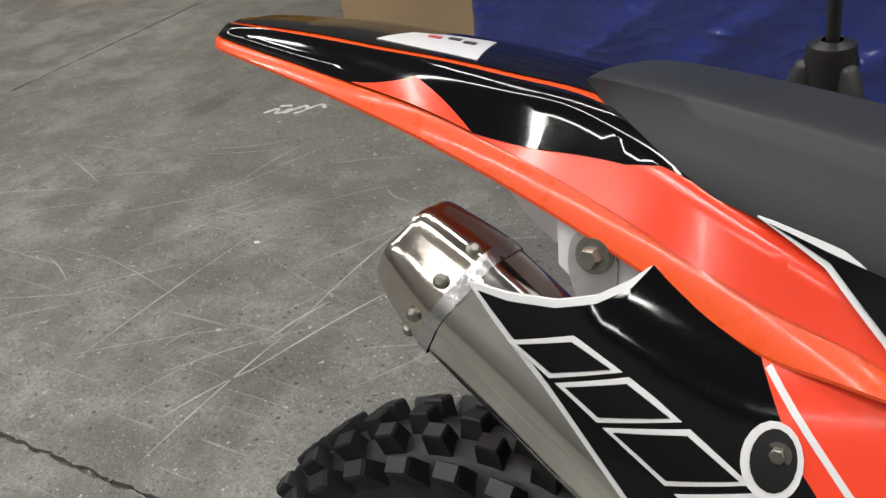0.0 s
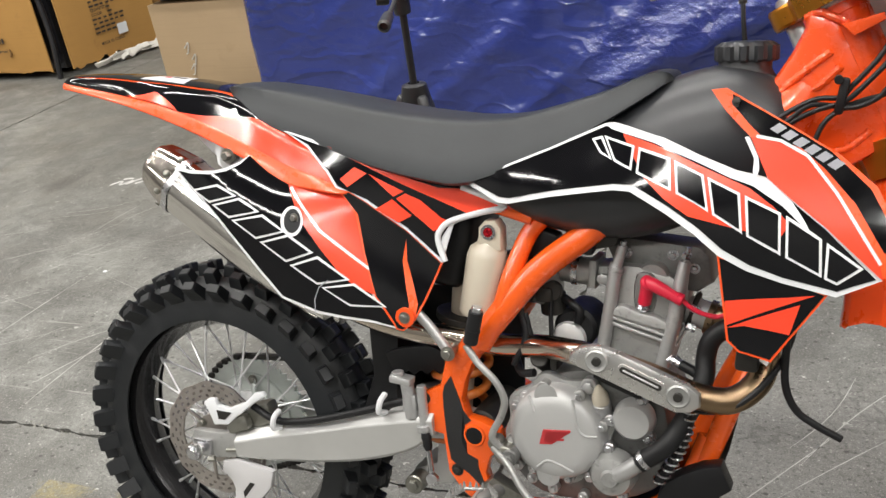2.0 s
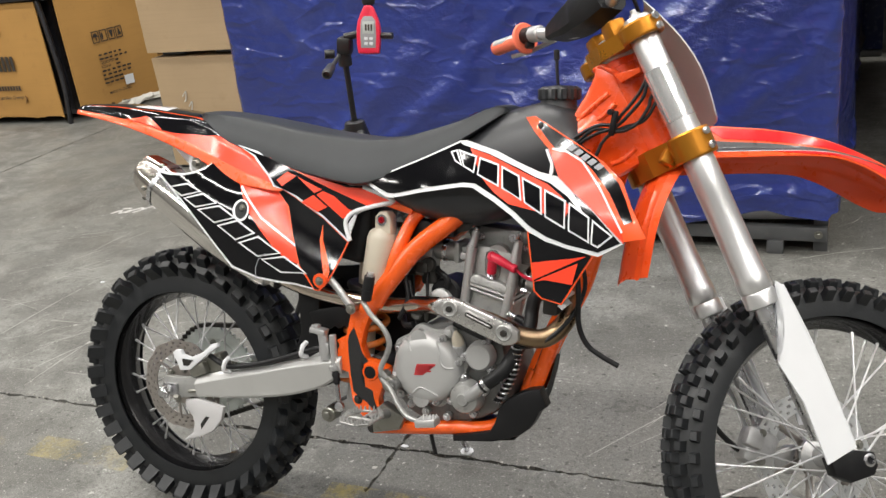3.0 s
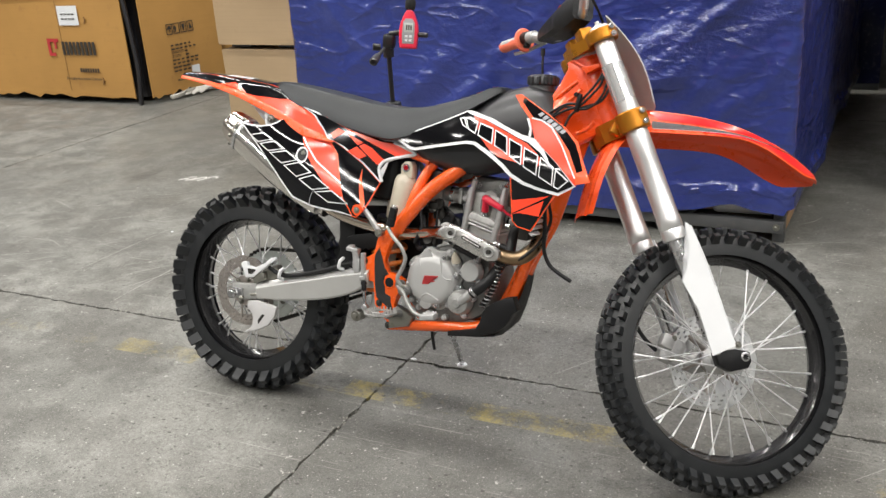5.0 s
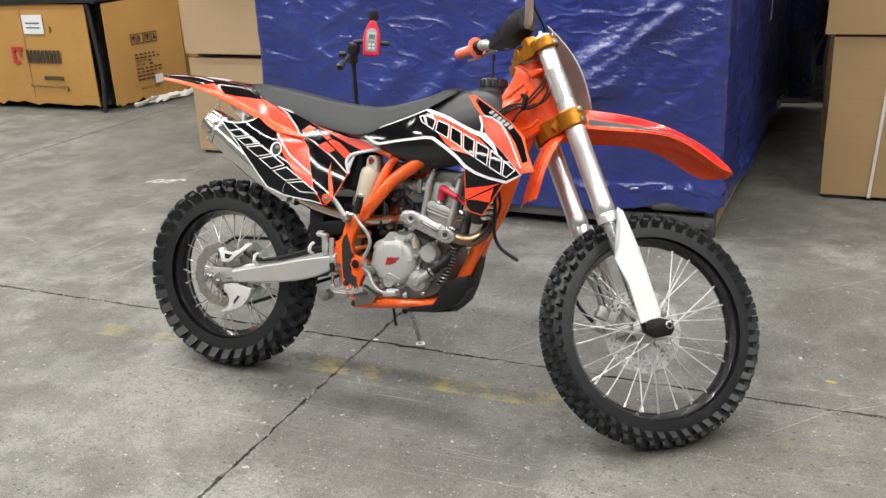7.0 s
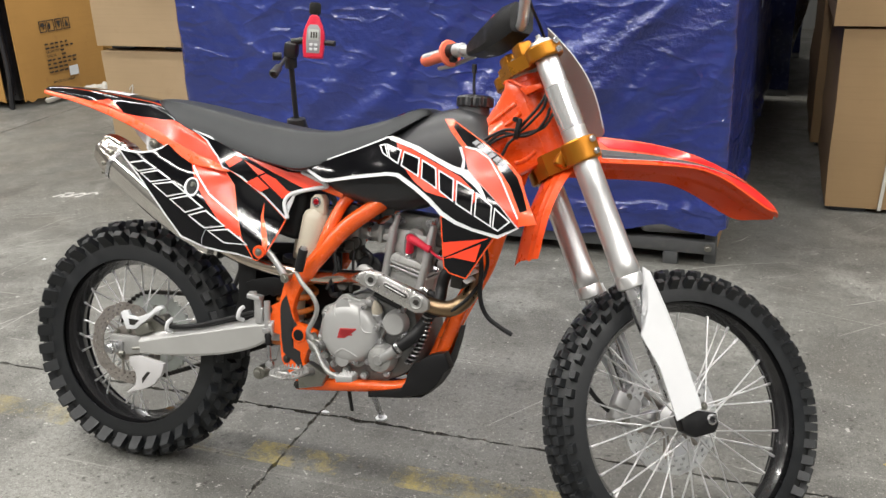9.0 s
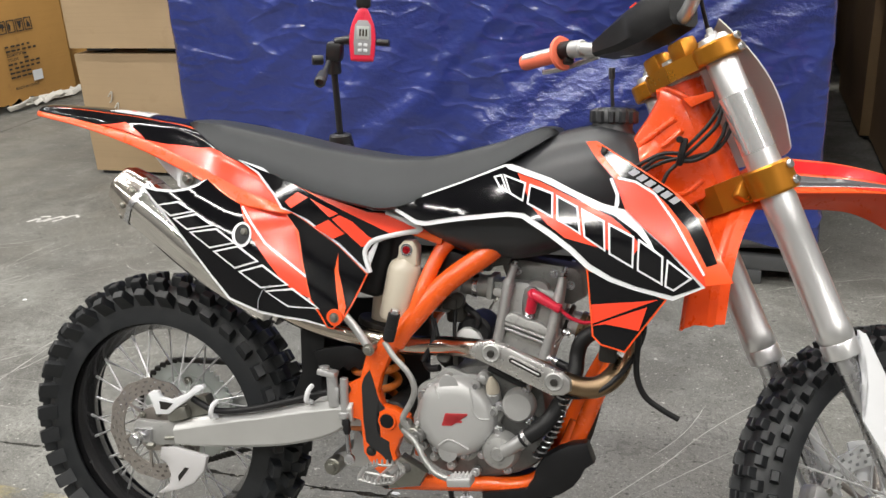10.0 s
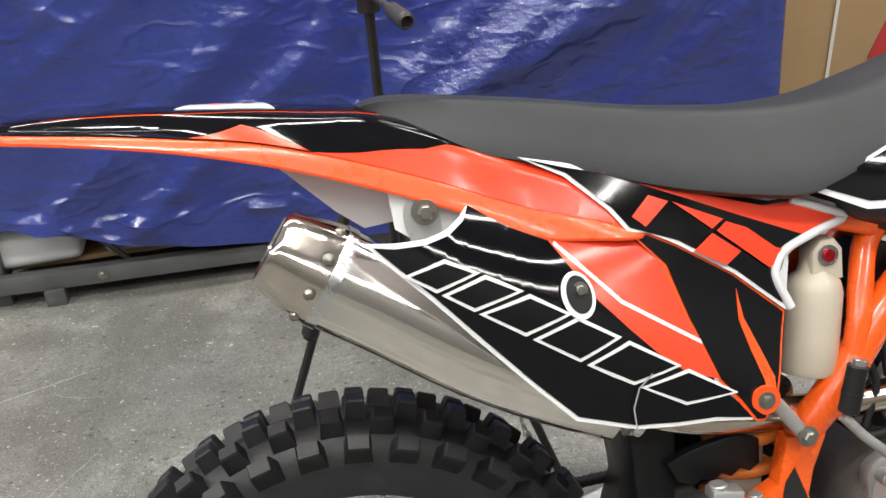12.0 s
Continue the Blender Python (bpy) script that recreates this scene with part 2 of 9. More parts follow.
def plane_depth(points):
    """y as a smooth function of x and z through a few known (x, y, z)."""
    p = np.array(points, float)
    a = np.c_[np.ones(len(p)), p[:, 0], p[:, 2]]
    flat = np.linalg.lstsq(a, p[:, 1], rcond=None)[0]
    left = p[:, 1] - a @ flat

    def depth(x, z):
        w = 1 / ((p[:, 0] - x) ** 2 + (p[:, 2] - z) ** 2 + 0.004)
        return float(flat @ (1, x, z) + (w * left).sum() / w.sum())

    return depth


def stroke(points, width, closed=False):
    """The outline, in x and z, of a band of that width along points; a closed band comes as pieces."""
    pts = [Vector((p[0], p[1])) for p in points]
    n = len(pts)

    def offset(i):
        a = pts[(i - 1) % n] if closed or i else None
        b = pts[(i + 1) % n] if closed or i < n - 1 else None
        d1 = (pts[i] - a).normalized() if a is not None else None
        d2 = (b - pts[i]).normalized() if b is not None else None
        d = ((d1 or d2) + (d2 or d1)).normalized() if d1 is None or d2 is None or (d1 + d2).length > 1e-6 else d1
        nrm = Vector((-d.y, d.x))
        k = 1 / max(0.45, nrm.dot(Vector((-(d1 or d2).y, (d1 or d2).x))))
        return nrm * (width / 2 * k)

    off = [offset(i) for i in range(n)]
    quads = []
    for i in range(n if closed else n - 1):
        j = (i + 1) % n
        quads.append([tuple(pts[i] - off[i]), tuple(pts[j] - off[j]), tuple(pts[j] + off[j]), tuple(pts[i] + off[i])])
    return quads


def film(polys, depth, lift, thick=0.0006, step=0.012):
    """Thin printed film on a panel: outlines in x and z, laid lift in front of the panel's face."""
    bm = bmesh.new()
    for poly in polys:
        put(bm, sheet(poly, lambda x, z: depth(x, z) - lift, thick, step))
    return bm

# ---- the hall: floor slabs, walls, roof ----
def concrete():
    m, n, l, b = node_mat("worn_concrete")
    co = n.new("ShaderNodeTexCoord")
    big, mid, fine = noise_tex(n, l, 0.7, 6, 0.6), noise_tex(n, l, 4.5, 9, 0.68), noise_tex(n, l, 75, 7, 0.75)
    c = mix(n, l, ramp(n, l, big, 0.38, 0.62), (0.148, 0.151, 0.138), (0.288, 0.293, 0.270))
    c = mix(n, l, ramp(n, l, mid, 0.45, 0.58, 0, 0.85), c, (0.126, 0.126, 0.116))
    c = mix(n, l, ramp(n, l, noise_tex(n, l, 2.2, 9, 0.75, shift=(7, 3, 1)), 0.53, 0.61, 0, 0.8), c, (0.35, 0.35, 0.325))
    # dark oil stains, large and small
    c = mix(n, l, ramp(n, l, noise_tex(n, l, 1.3, 5, 0.6, shift=(3.1, 1.7, 0)), 0.58, 0.72, 0, 0.7), c, (0.055, 0.052, 0.048))
    c = mix(n, l, ramp(n, l, noise_tex(n, l, 11, 5, 0.65, shift=(1, 6, 0)), 0.62, 0.72, 0, 0.65), c, (0.065, 0.062, 0.056))
    # soft dark blotches
    c = mix(n, l, ramp(n, l, noise_tex(n, l, 3.2, 5, 0.55, shift=(12, 3, 1)), 0.50, 0.62, 0, 0.68), c, (0.085, 0.083, 0.073))
    # brown tyre and dust stains
    c = mix(n, l, ramp(n, l, noise_tex(n, l, 0.55, 6, 0.62, shift=(6, 2, 3)), 0.50, 0.66, 0, 0.55), c, (0.180, 0.168, 0.135))
    c = mix(n, l, ramp(n, l, noise_tex(n, l, 1.9, 7, 0.7, shift=(2, 9, 4)), 0.54, 0.68, 0, 0.6), c, (0.090, 0.086, 0.078))
    # placed dark and pale patches with blurred, ragged outlines
    for cx, cy, rx, ry, amount, colour in ((0.66, -0.44, 0.42, 0.16, 0.55, (0.085, 0.083, 0.076)), (0.72, -0.17, 0.38, 0.15, 0.5, (0.095, 0.092, 0.084)), (0.335, -0.105, 0.09, 0.05, 0.5, (0.075, 0.073, 0.067)), (1.17, -0.33, 0.15, 0.08, 0.6, (0.075, 0.073, 0.067)),
                                           (1.75, 0.03, 0.30, 0.13, 0.45, (0.085, 0.083, 0.076)), (-2.33, 1.97, 0.07, 0.16, 0.7, (0.045, 0.042, 0.038)), (-1.49, 0.92, 0.12, 0.10, 0.5, (0.085, 0.083, 0.076)), (0.95, 0.62, 0.55, 0.28, 0.42, (0.33, 0.325, 0.305)), (-0.10, -0.40, 0.40, 0.35, 0.40, (0.33, 0.325, 0.305))):
        mp = n.new("ShaderNodeMapping")
        mp.inputs["Location"].default_value, mp.inputs["Scale"].default_value = (-cx / rx, -cy / ry, 0), (1 / rx, 1 / ry, 0)
        wob = n.new("ShaderNodeMixRGB")
        wob.blend_type, wob.inputs[0].default_value, wob.inputs[2].default_value = "SUBTRACT", 1.0, (0.6, 0.6, 0.6, 1)
        far = n.new("ShaderNodeVectorMath")
        far.operation = "LENGTH"
        warped = n.new("ShaderNodeMixRGB")
        warped.blend_type, warped.inputs[0].default_value = "ADD", 1.2
        cloud = n.new("ShaderNodeTexNoise")
        cloud.inputs["Scale"].default_value, cloud.inputs["Detail"].default_value, cloud.inputs["Roughness"].default_value = 5.0, 8, 0.65
        l.new(co.outputs["Object"], cloud.inputs["Vector"])
        l.new(co.outputs["Object"], mp.inputs[0])
        l.new(mp.outputs[0], warped.inputs[1])
        l.new(cloud.outputs["Color"], warped.inputs[2])
        l.new(warped.outputs[0], wob.inputs[1])
        l.new(wob.outputs[0], far.inputs[0])
        c = mix(n, l, ramp(n, l, far.outputs["Value"], 0.65, 1.25, amount, 0), c, colour)
    # grit: dark and pale grains, pits
    c = mix(n, l, ramp(n, l, noise_tex(n, l, 48, 4, 0.65, shift=(1, 1, 0)), 0.60, 0.66, 0, 0.8), c, (0.055, 0.053, 0.047))
    c = mix(n, l, ramp(n, l, noise_tex(n, l, 320, 2, 0.6, shift=(3, 1, 0)), 0.35, 0.65, 0, 0.50), c, (0.075, 0.074, 0.067))
    c = mix(n, l, ramp(n, l, noise_tex(n, l, 260, 2, 0.6, shift=(9, 4, 0)), 0.50, 0.72, 0, 0.45), c, (0.42, 0.41, 0.38))
    c = mix(n, l, ramp(n, l, noise_tex(n, l, 14, 6, 0.8, shift=(4, 7, 0)), 0.60, 0.63, 0, 0.5), c, (0.060, 0.058, 0.052))
    c = mix(n, l, ramp(n, l, fine, 0.40, 0.62, 0, 0.55), c, (0.085, 0.082, 0.075))
    c = mix(n, l, ramp(n, l, noise_tex(n, l, 190, 3, 0.6), 0.60, 0.66, 0, 0.7), c, (0.060, 0.057, 0.052))
    c = mix(n, l, ramp(n, l, noise_tex(n, l, 120, 3, 0.6, shift=(5, 2, 0)), 0.62, 0.68, 0, 0.75), c, (0.40, 0.39, 0.36))
    c = mix(n, l, ramp(n, l, noise_tex(n, l, 30, 3, 0.6, shift=(2, 8, 0)), 0.67, 0.71, 0, 0.85), c, (0.46, 0.45, 0.42))
    # long pale scratches at several bearings, in patches
    patch = ramp(n, l, noise_tex(n, l, 0.9, 4, 0.6, shift=(9, 2, 0)), 0.42, 0.60)
    for turn, shift, amount, across in ((35, (0, 0, 0), 0.40, 60), (62, (8, 1, 0), 0.35, 70), (-52, (6, 3, 0), 0.25, 60)):
        mp = n.new("ShaderNodeMapping")
        mp.inputs["Rotation"].default_value = (0, 0, radians(turn))
        mp.inputs["Scale"].default_value = (1.1, across, 1)
        mp.inputs["Location"].default_value = shift
        t = n.new("ShaderNodeTexNoise")
        t.inputs["Scale"].default_value, t.inputs["Detail"].default_value, t.inputs["Distortion"].default_value = 1.4, 2, 0.15
        l.new(co.outputs["Object"], mp.inputs[0])
        l.new(mp.outputs[0], t.inputs["Vector"])
        line = n.new("ShaderNodeMath")
        line.operation = "MULTIPLY"
        l.new(ramp(n, l, t.outputs["Fac"], 0.685, 0.715, 0, amount), line.inputs[0])
        l.new(patch, line.inputs[1])
        c = mix(n, l, line.outputs[0], c, (0.46, 0.45, 0.42))
    # pits and crumbs: scattered dots of uneven size
    for scale, size, colour, amount, shift in ((26, 0.20, (0.040, 0.038, 0.034), 0.85, (0, 0, 0)), (55, 0.24, (0.050, 0.048, 0.043), 0.8, (3, 1, 0)), (34, 0.13, (0.52, 0.51, 0.48), 0.8, (7, 5, 0)), (110, 0.26, (0.06, 0.058, 0.052), 0.7, (2, 6, 0))):
        mp = n.new("ShaderNodeMapping")
        mp.inputs["Location"].default_value = shift
        mp.inputs["Scale"].default_value = (1, 1.35, 1)
        dots = n.new("ShaderNodeTexVoronoi")
        dots.inputs["Scale"].default_value = scale
        l.new(co.outputs["Object"], mp.inputs[0])
        l.new(mp.outputs[0], dots.inputs["Vector"])
        some = n.new("ShaderNodeSeparateColor")
        l.new(dots.outputs["Color"], some.inputs[0])
        near, pick = ramp(n, l, dots.outputs["Distance"], size * 0.6, size, amount, 0), ramp(n, l, some.outputs[0], 0.66, 0.72)
        dot = n.new("ShaderNodeMath")
        dot.operation = "MULTIPLY"
        l.new(near, dot.inputs[0])
        l.new(pick, dot.inputs[1])
        c = mix(n, l, dot.outputs[0], c, colour)
    # hair cracks
    warp = n.new("ShaderNodeTexNoise")
    warp.inputs["Scale"].default_value, warp.inputs["Detail"].default_value = 2.5, 6
    add = n.new("ShaderNodeMixRGB")
    add.blend_type, add.inputs[0].default_value = "ADD", 0.5
    v = n.new("ShaderNodeTexVoronoi")
    v.feature, v.inputs["Scale"].default_value = "DISTANCE_TO_EDGE", 0.75
    l.new(co.outputs["Object"], warp.inputs["Vector"])
    l.new(co.outputs["Object"], add.inputs[1])
    l.new(warp.outputs["Color"], add.inputs[2])
    l.new(add.outputs[0], v.inputs["Vector"])
    crack = n.new("ShaderNodeMath")
    crack.operation = "MULTIPLY"
    l.new(ramp(n, l, v.outputs["Distance"], 0.0, 0.004, 0.4, 0), crack.inputs[0])
    l.new(ramp(n, l, noise_tex(n, l, 0.8, 3, 0.5, shift=(4, 4, 2)), 0.62, 0.70), crack.inputs[1])
    c = mix(n, l, crack.outputs[0], c, (0.04, 0.038, 0.035))
    # the worn yellow line
    sep = n.new("ShaderNodeSeparateXYZ")
    l.new(co.outputs["Object"], sep.inputs[0])
    band = n.new("ShaderNodeMath")
    band.operation = "COMPARE"
    band.inputs[1].default_value, band.inputs[2].default_value = 0.075, 0.05
    l.new(sep.outputs["Y"], band.inputs[0])
    worn = ramp(n, l, noise_tex(n, l, 5.5, 12, 0.85, shift=(2, 5, 0)), 0.54, 0.68, 0, 0.45)
    for middle, reach, amount in ((0.45, 0.15, 0.85), (1.0, 0.25, 0.8), (-0.52, 0.19, 0.45)):
        dash = n.new("ShaderNodeMath")
        dash.operation = "COMPARE"
        dash.inputs[1].default_value, dash.inputs[2].default_value = middle, reach
        l.new(sep.outputs["X"], dash.inputs[0])
        left = n.new("ShaderNodeMath")
        left.operation = "MULTIPLY"
        l.new(dash.outputs[0], left.inputs[0])
        l.new(ramp(n, l, noise_tex(n, l, 7, 12, 0.85, shift=(1, 2, 0)), 0.46, 0.62, 0, amount), left.inputs[1])
        most = n.new("ShaderNodeMath")
        most.operation = "MAXIMUM"
        l.new(worn, most.inputs[0])
        l.new(left.outputs[0], most.inputs[1])
        worn = most.outputs[0]
    both = n.new("ShaderNodeMath")
    both.operation = "MULTIPLY"
    l.new(band.outputs[0], both.inputs[0])
    l.new(worn, both.inputs[1])
    c = mix(n, l, both.outputs[0], c, (0.42, 0.335, 0.09))
    l.new(c, b.inputs["Base Color"])
    l.new(ramp(n, l, mid, 0.3, 0.7, 0.38, 0.72), b.inputs["Roughness"])
    first = bump(n, l, b, fine, 0.6, 0.003)
    first = bump(n, l, b, mid, 0.3, 0.008, first)
    bump(n, l, b, crack.outputs[0], -0.6, 0.004, first)
    return m


M_concrete = concrete()
M_joint = surface("joint_filler", (0.085, 0.078, 0.066), 0.9, vary=0.5, scale=90, dirt=(0.035, 0.032, 0.028), fine=(160, 0.8, (0.20, 0.19, 0.165)), grain=0.8, grain_scale=120)
M_wall = surface("painted_block", (0.17, 0.17, 0.165), 0.7, vary=0.1, scale=4)
M_roof = surface("roof_sheet", (0.16, 0.16, 0.16), 0.6, vary=0.1, scale=4)

X0, X1, YA, YB = -9.5, 7.5, -6.5, 8.5
floor = part("floor", box((X1 - X0 + 0.6, YB - YA + 0.6, 0.2), pose((X0 + X1) / 2, (YA + YB) / 2, -0.112)), M_joint)
tagged(floor, "grey concrete hall floor in slabs with dark joints", "floor", kind="structure")


def ragged(a, b, amount, seed, n):
    """A line from a to b that wanders a little, as a broken slab edge does."""
    a, b = Vector(a), Vector(b)
    side = Vector((-(b - a).y, (b - a).x)).normalized()
    return [a.lerp(b, k / n) + side * (amount * (0.5 * noise.noise(Vector((k * 0.9, seed, 0))) + 0.8 * noise.noise(Vector((k * 0.31, seed, 2))) - 0.8 * max(0, noise.noise(Vector((k * 0.37, seed, 5))) - 0.25)) if 0 < k < n else 0) for k in range(n + 1)]


def slab(corners, name="slab"):
    """A slab of the floor with broken edges, its top at z = 0."""
    pts = []
    for k in range(4):
        a, b = corners[k], corners[(k + 1) % 4]
        steps = max(2, min(300, int((Vector(b) - Vector(a)).length / 0.014)))
        pts += ragged(a, b, 0.011, corners[0][0] + 3 * k, steps)[:-1]
    bm = bmesh.new()
    top = [bm.verts.new((p.x, p.y, 0)) for p in pts]
    low = [bm.verts.new((p.x, p.y, -0.03)) for p in pts]
    bm.faces.new(top)
    for k in range(len(pts)):
        j = (k + 1) % len(pts)
        bm.faces.new((top[k], low[k], low[j], top[j]))
    return part(name, bm, M_concrete, floor, smooth=0)


G = 0.0055
JY, JX = 0.303, 0.412
XS = (X0, JX - 3.9, JX, JX + 3.7, X1)
YS = (YA, JY - 3.6, JY, JY + 3.9, YB)
for i in range(4):
    for k in range(4):
        slab([(XS[i] + G, YS[k] + G), (XS[i + 1] - G, YS[k] + G), (XS[i + 1] - G, YS[k + 1] - G), (XS[i] + G, YS[k + 1] - G)])

for nm, size, at in (("wall_north", (X1 - X0, 0.2, CEILING), ((X0 + X1) / 2, YB + 0.1, CEILING / 2)), ("wall_south", (X1 - X0, 0.2, CEILING), ((X0 + X1) / 2, YA - 0.1, CEILING / 2)),
                     ("wall_west", (0.2, YB - YA, CEILING), (X0 - 0.1, (YA + YB) / 2, CEILING / 2)), ("wall_east", (0.2, YB - YA, CEILING), (X1 + 0.1, (YA + YB) / 2, CEILING / 2))):
    tagged(part(nm, box(size, pose(*at)), M_wall), "plain painted block wall of the hall", "wall", kind="structure")
tagged(part("ceiling", box((X1 - X0 + 0.6, YB - YA + 0.6, 0.15), pose((X0 + X1) / 2, (YA + YB) / 2, CEILING + 0.08)), M_roof), "pale sheet roof over the hall", "ceiling", kind="structure")


# ---- cardboard ----
def cardboard(name, base, worn=(0.30, 0.20, 0.10)):
    m, n, l, b = node_mat(name)
    c = mix(n, l, ramp(n, l, noise_tex(n, l, 1.6, 5), 0.3, 0.7), tuple(v * 0.9 for v in base), tuple(v * 1.08 for v in base))
    c = mix(n, l, ramp(n, l, noise_tex(n, l, 9, 8, 0.7), 0.58, 0.78, 0, 0.55), c, worn)
    c = mix(n, l, ramp(n, l, noise_tex(n, l, 3, 2, 0.5, stretch=(1, 1, 40)), 0.5, 0.7, 0, 0.18), c, tuple(v * 0.75 for v in base))
    l.new(c, b.inputs["Base Color"])
    b.inputs["Roughness"].default_value = 0.72
    bump(n, l, b, noise_tex(n, l, 5, 6, 0.6), 0.25, 0.01)
    return m


M_card_tan = cardboard("tan_cardboard", (0.40, 0.285, 0.165))
M_card_gold = cardboard("golden_cardboard", (0.42, 0.225, 0.060), (0.25, 0.12, 0.04))
M_card_dark = surface("worn_card_edge", (0.20, 0.105, 0.035), 0.8, vary=0.3, scale=20)
M_card_brown = cardboard("brown_cardboard", (0.36, 0.235, 0.118))
M_ink = surface("black_print", (0.035, 0.028, 0.022), 0.7, vary=0.2)
M_redink = surface("red_print", (0.45, 0.03, 0.035), 0.6, vary=0.1)
M_label = surface("paper_label", (0.68, 0.70, 0.72), 0.6, vary=0.05)
M_wrap = surface("dark_film_wrap", (0.020, 0.020, 0.024), 0.3, vary=0.3, grain=0.5, grain_scale=30)
M_strap = surface("white_strap", (0.66, 0.64, 0.58), 0.5, vary=0.06)
M_steelrail = surface("grey_painted_steel", (0.105, 0.108, 0.112), 0.42, metal=0.3, vary=0.2, dirt=(0.16, 0.15, 0.14))
M_foam = surface("white_foam", (0.72, 0.73, 0.74), 0.7, vary=0.05)
M_navy_wrap = surface("navy_film_wrap", (0.010, 0.014, 0.055), 0.22, vary=0.3, grain=0.8, grain_scale=22)
M_wood = surface("raw_timber", (0.34, 0.22, 0.12), 0.7, vary=0.2, scale=15)


def soft_box(size, sag=0.012, seed=0.0, cuts=7):
    """A carton with its base at z = 0: slightly bulged faces and uneven edges."""
    bm = bmesh.new()
    bmesh.ops.create_cube(bm, size=1)
    bmesh.ops.subdivide_edges(bm, edges=bm.edges[:], cuts=cuts, use_grid_fill=True)
    for v in bm.verts:
        p = v.co.copy()
        u = (0.5 - abs(p.x)) * (0.5 - abs(p.z)) * 16 if abs(abs(p.y) - 0.5) < 1e-4 else 0
        w = (0.5 - abs(p.y)) * (0.5 - abs(p.z)) * 16 if abs(abs(p.x) - 0.5) < 1e-4 else 0
        v.co = Vector((p.x * size[0], p.y * size[1], (p.z + 0.5) * size[2]))
        k = noise.noise(v.co * 2.3 + Vector((seed, seed, seed)))
        v.co.y += math.copysign(1, p.y) * u * sag * (0.4 + k)
        v.co.x += math.copysign(1, p.x) * w * sag * (0.4 + k)
        v.co += Vector((noise.noise(v.co * 3 + Vector((9, seed, 0))), noise.noise(v.co * 3 + Vector((0, 9, seed))), 0)) * 0.006
    return bm


def carton(at, size, turn=0.0, seed=0.0, mat=None, label="plain tan cardboard carton stacked on the hall floor", strap=None, group=""):
    """A shipping carton whose front left foot is at `at`."""
    ob = thing("cardboard_box", label, "box", at, group or "stacked cartons")
    ob.rotation_euler = (0, 0, radians(turn))
    part("carton", soft_box(size, 0.010, seed), mat or M_card_tan, ob).location = (size[0] / 2, size[1] / 2, 0)
    # closing flaps on top and the tape over them
    part("flap", box((size[0] * 0.98, size[1] * 0.485, 0.005), pose(size[0] / 2, size[1] * 0.25, size[2] + 0.004, 1.2), 0.002, 1), mat or M_card_tan, ob)
    part("flap", box((size[0] * 0.98, size[1] * 0.485, 0.005), pose(size[0] / 2, size[1] * 0.75, size[2] + 0.004, -1.2), 0.002, 1), mat or M_card_tan, ob)
    if strap is not None:
        part("strap", box((0.016, 0.003, size[2] + 0.01), pose(strap, -0.012, size[2] / 2, 0, 3, 0), 0.001, 1), M_strap, ob, "white packing strap")
    return ob


def skid_blocks(at, size, n=3):
    """Dark runners that lift a carton off the floor."""
    ob = thing("box_skid", "dark low runner under a cardboard carton", "pallet", at)
    for k in range(n):
        part("runner", box((0.16, size[1], 0.022), pose(0.1 + (size[0] - 0.2) * k / (n - 1), size[1] / 2, 0.011), 0.003, 1), M_wrap, ob)
    return ob


# two cartons left of the covered stack
skid_blocks((-2.17, 2.72, 0), (1.0, 0.8))
lower_carton = carton((-2.17, 2.70, 0.022), (1.02, 0.85, 0.645), 0, 1.3, label="plain tan cardboard carton with a scuffed front, standing on the floor")
skid_blocks((-2.13, 2.73, 0.679), (0.95, 0.8))
carton((-2.175, 2.68, 0.702), (1.06, 0.86, 0.62), 0, 4.1, label="plain tan cardboard carton lying on another carton")
for k, (sx, sz, w) in enumerate(((0.17, 0.42, 0.03), (0.20, 0.36, 0.028), (0.18, 0.31, 0.03))):
    part("scribble", tube([(sx, -0.013, sz), (sx + w, -0.014, sz + 0.03), (sx + w * 0.6, -0.014, sz - 0.02), (sx + 0.005, -0.014, sz - 0.03)], 0.003, 5, 4), M_strap, lower_carton, "pale chalk scribble")
# cartons beside the aisle
skid_blocks((1.94, 2.65, 0), (1.3, 1.1))
strapped = carton((1.935, 2.64, 0.022), (1.35, 1.15, 0.83), 0, 2.2, mat=M_card_brown, strap=0.26, label="large tan cardboard carton with a white strap, standing on runners")
part("red_sign", sheet([(0.415, 0.168), (0.645, 0.203), (0.875, 0.238), (0.825, 0.43), (0.515, 0.40)], lambda x, z: -0.018, 0.002, 0), M_redink, strapped, "large red printed arrow shape", 0)
carton((1.89, 2.63, 0.866), (1.40, 1.15, 0.85), 0, 6.2, mat=M_card_brown, strap=0.31, label="large tan cardboard carton with a white strap, on another carton")
skid_blocks((1.90, 3.83, 0), (1.3, 1.1))
carton((1.89, 3.82, 0.022), (1.35, 1.15, 0.86), 0, 8.2, M_card_brown)
carton((1.88, 3.82, 0.895), (1.35, 1.15, 0.85), 0, 9.2, M_card_brown, label="plain tan cardboard carton lying on another carton")
skid_blocks((1.95, 5.2, 0), (1.3, 1.1))
carton((1.945, 5.2, 0.022), (1.35, 1.15, 1.1), 0, 10.2, M_card_brown)


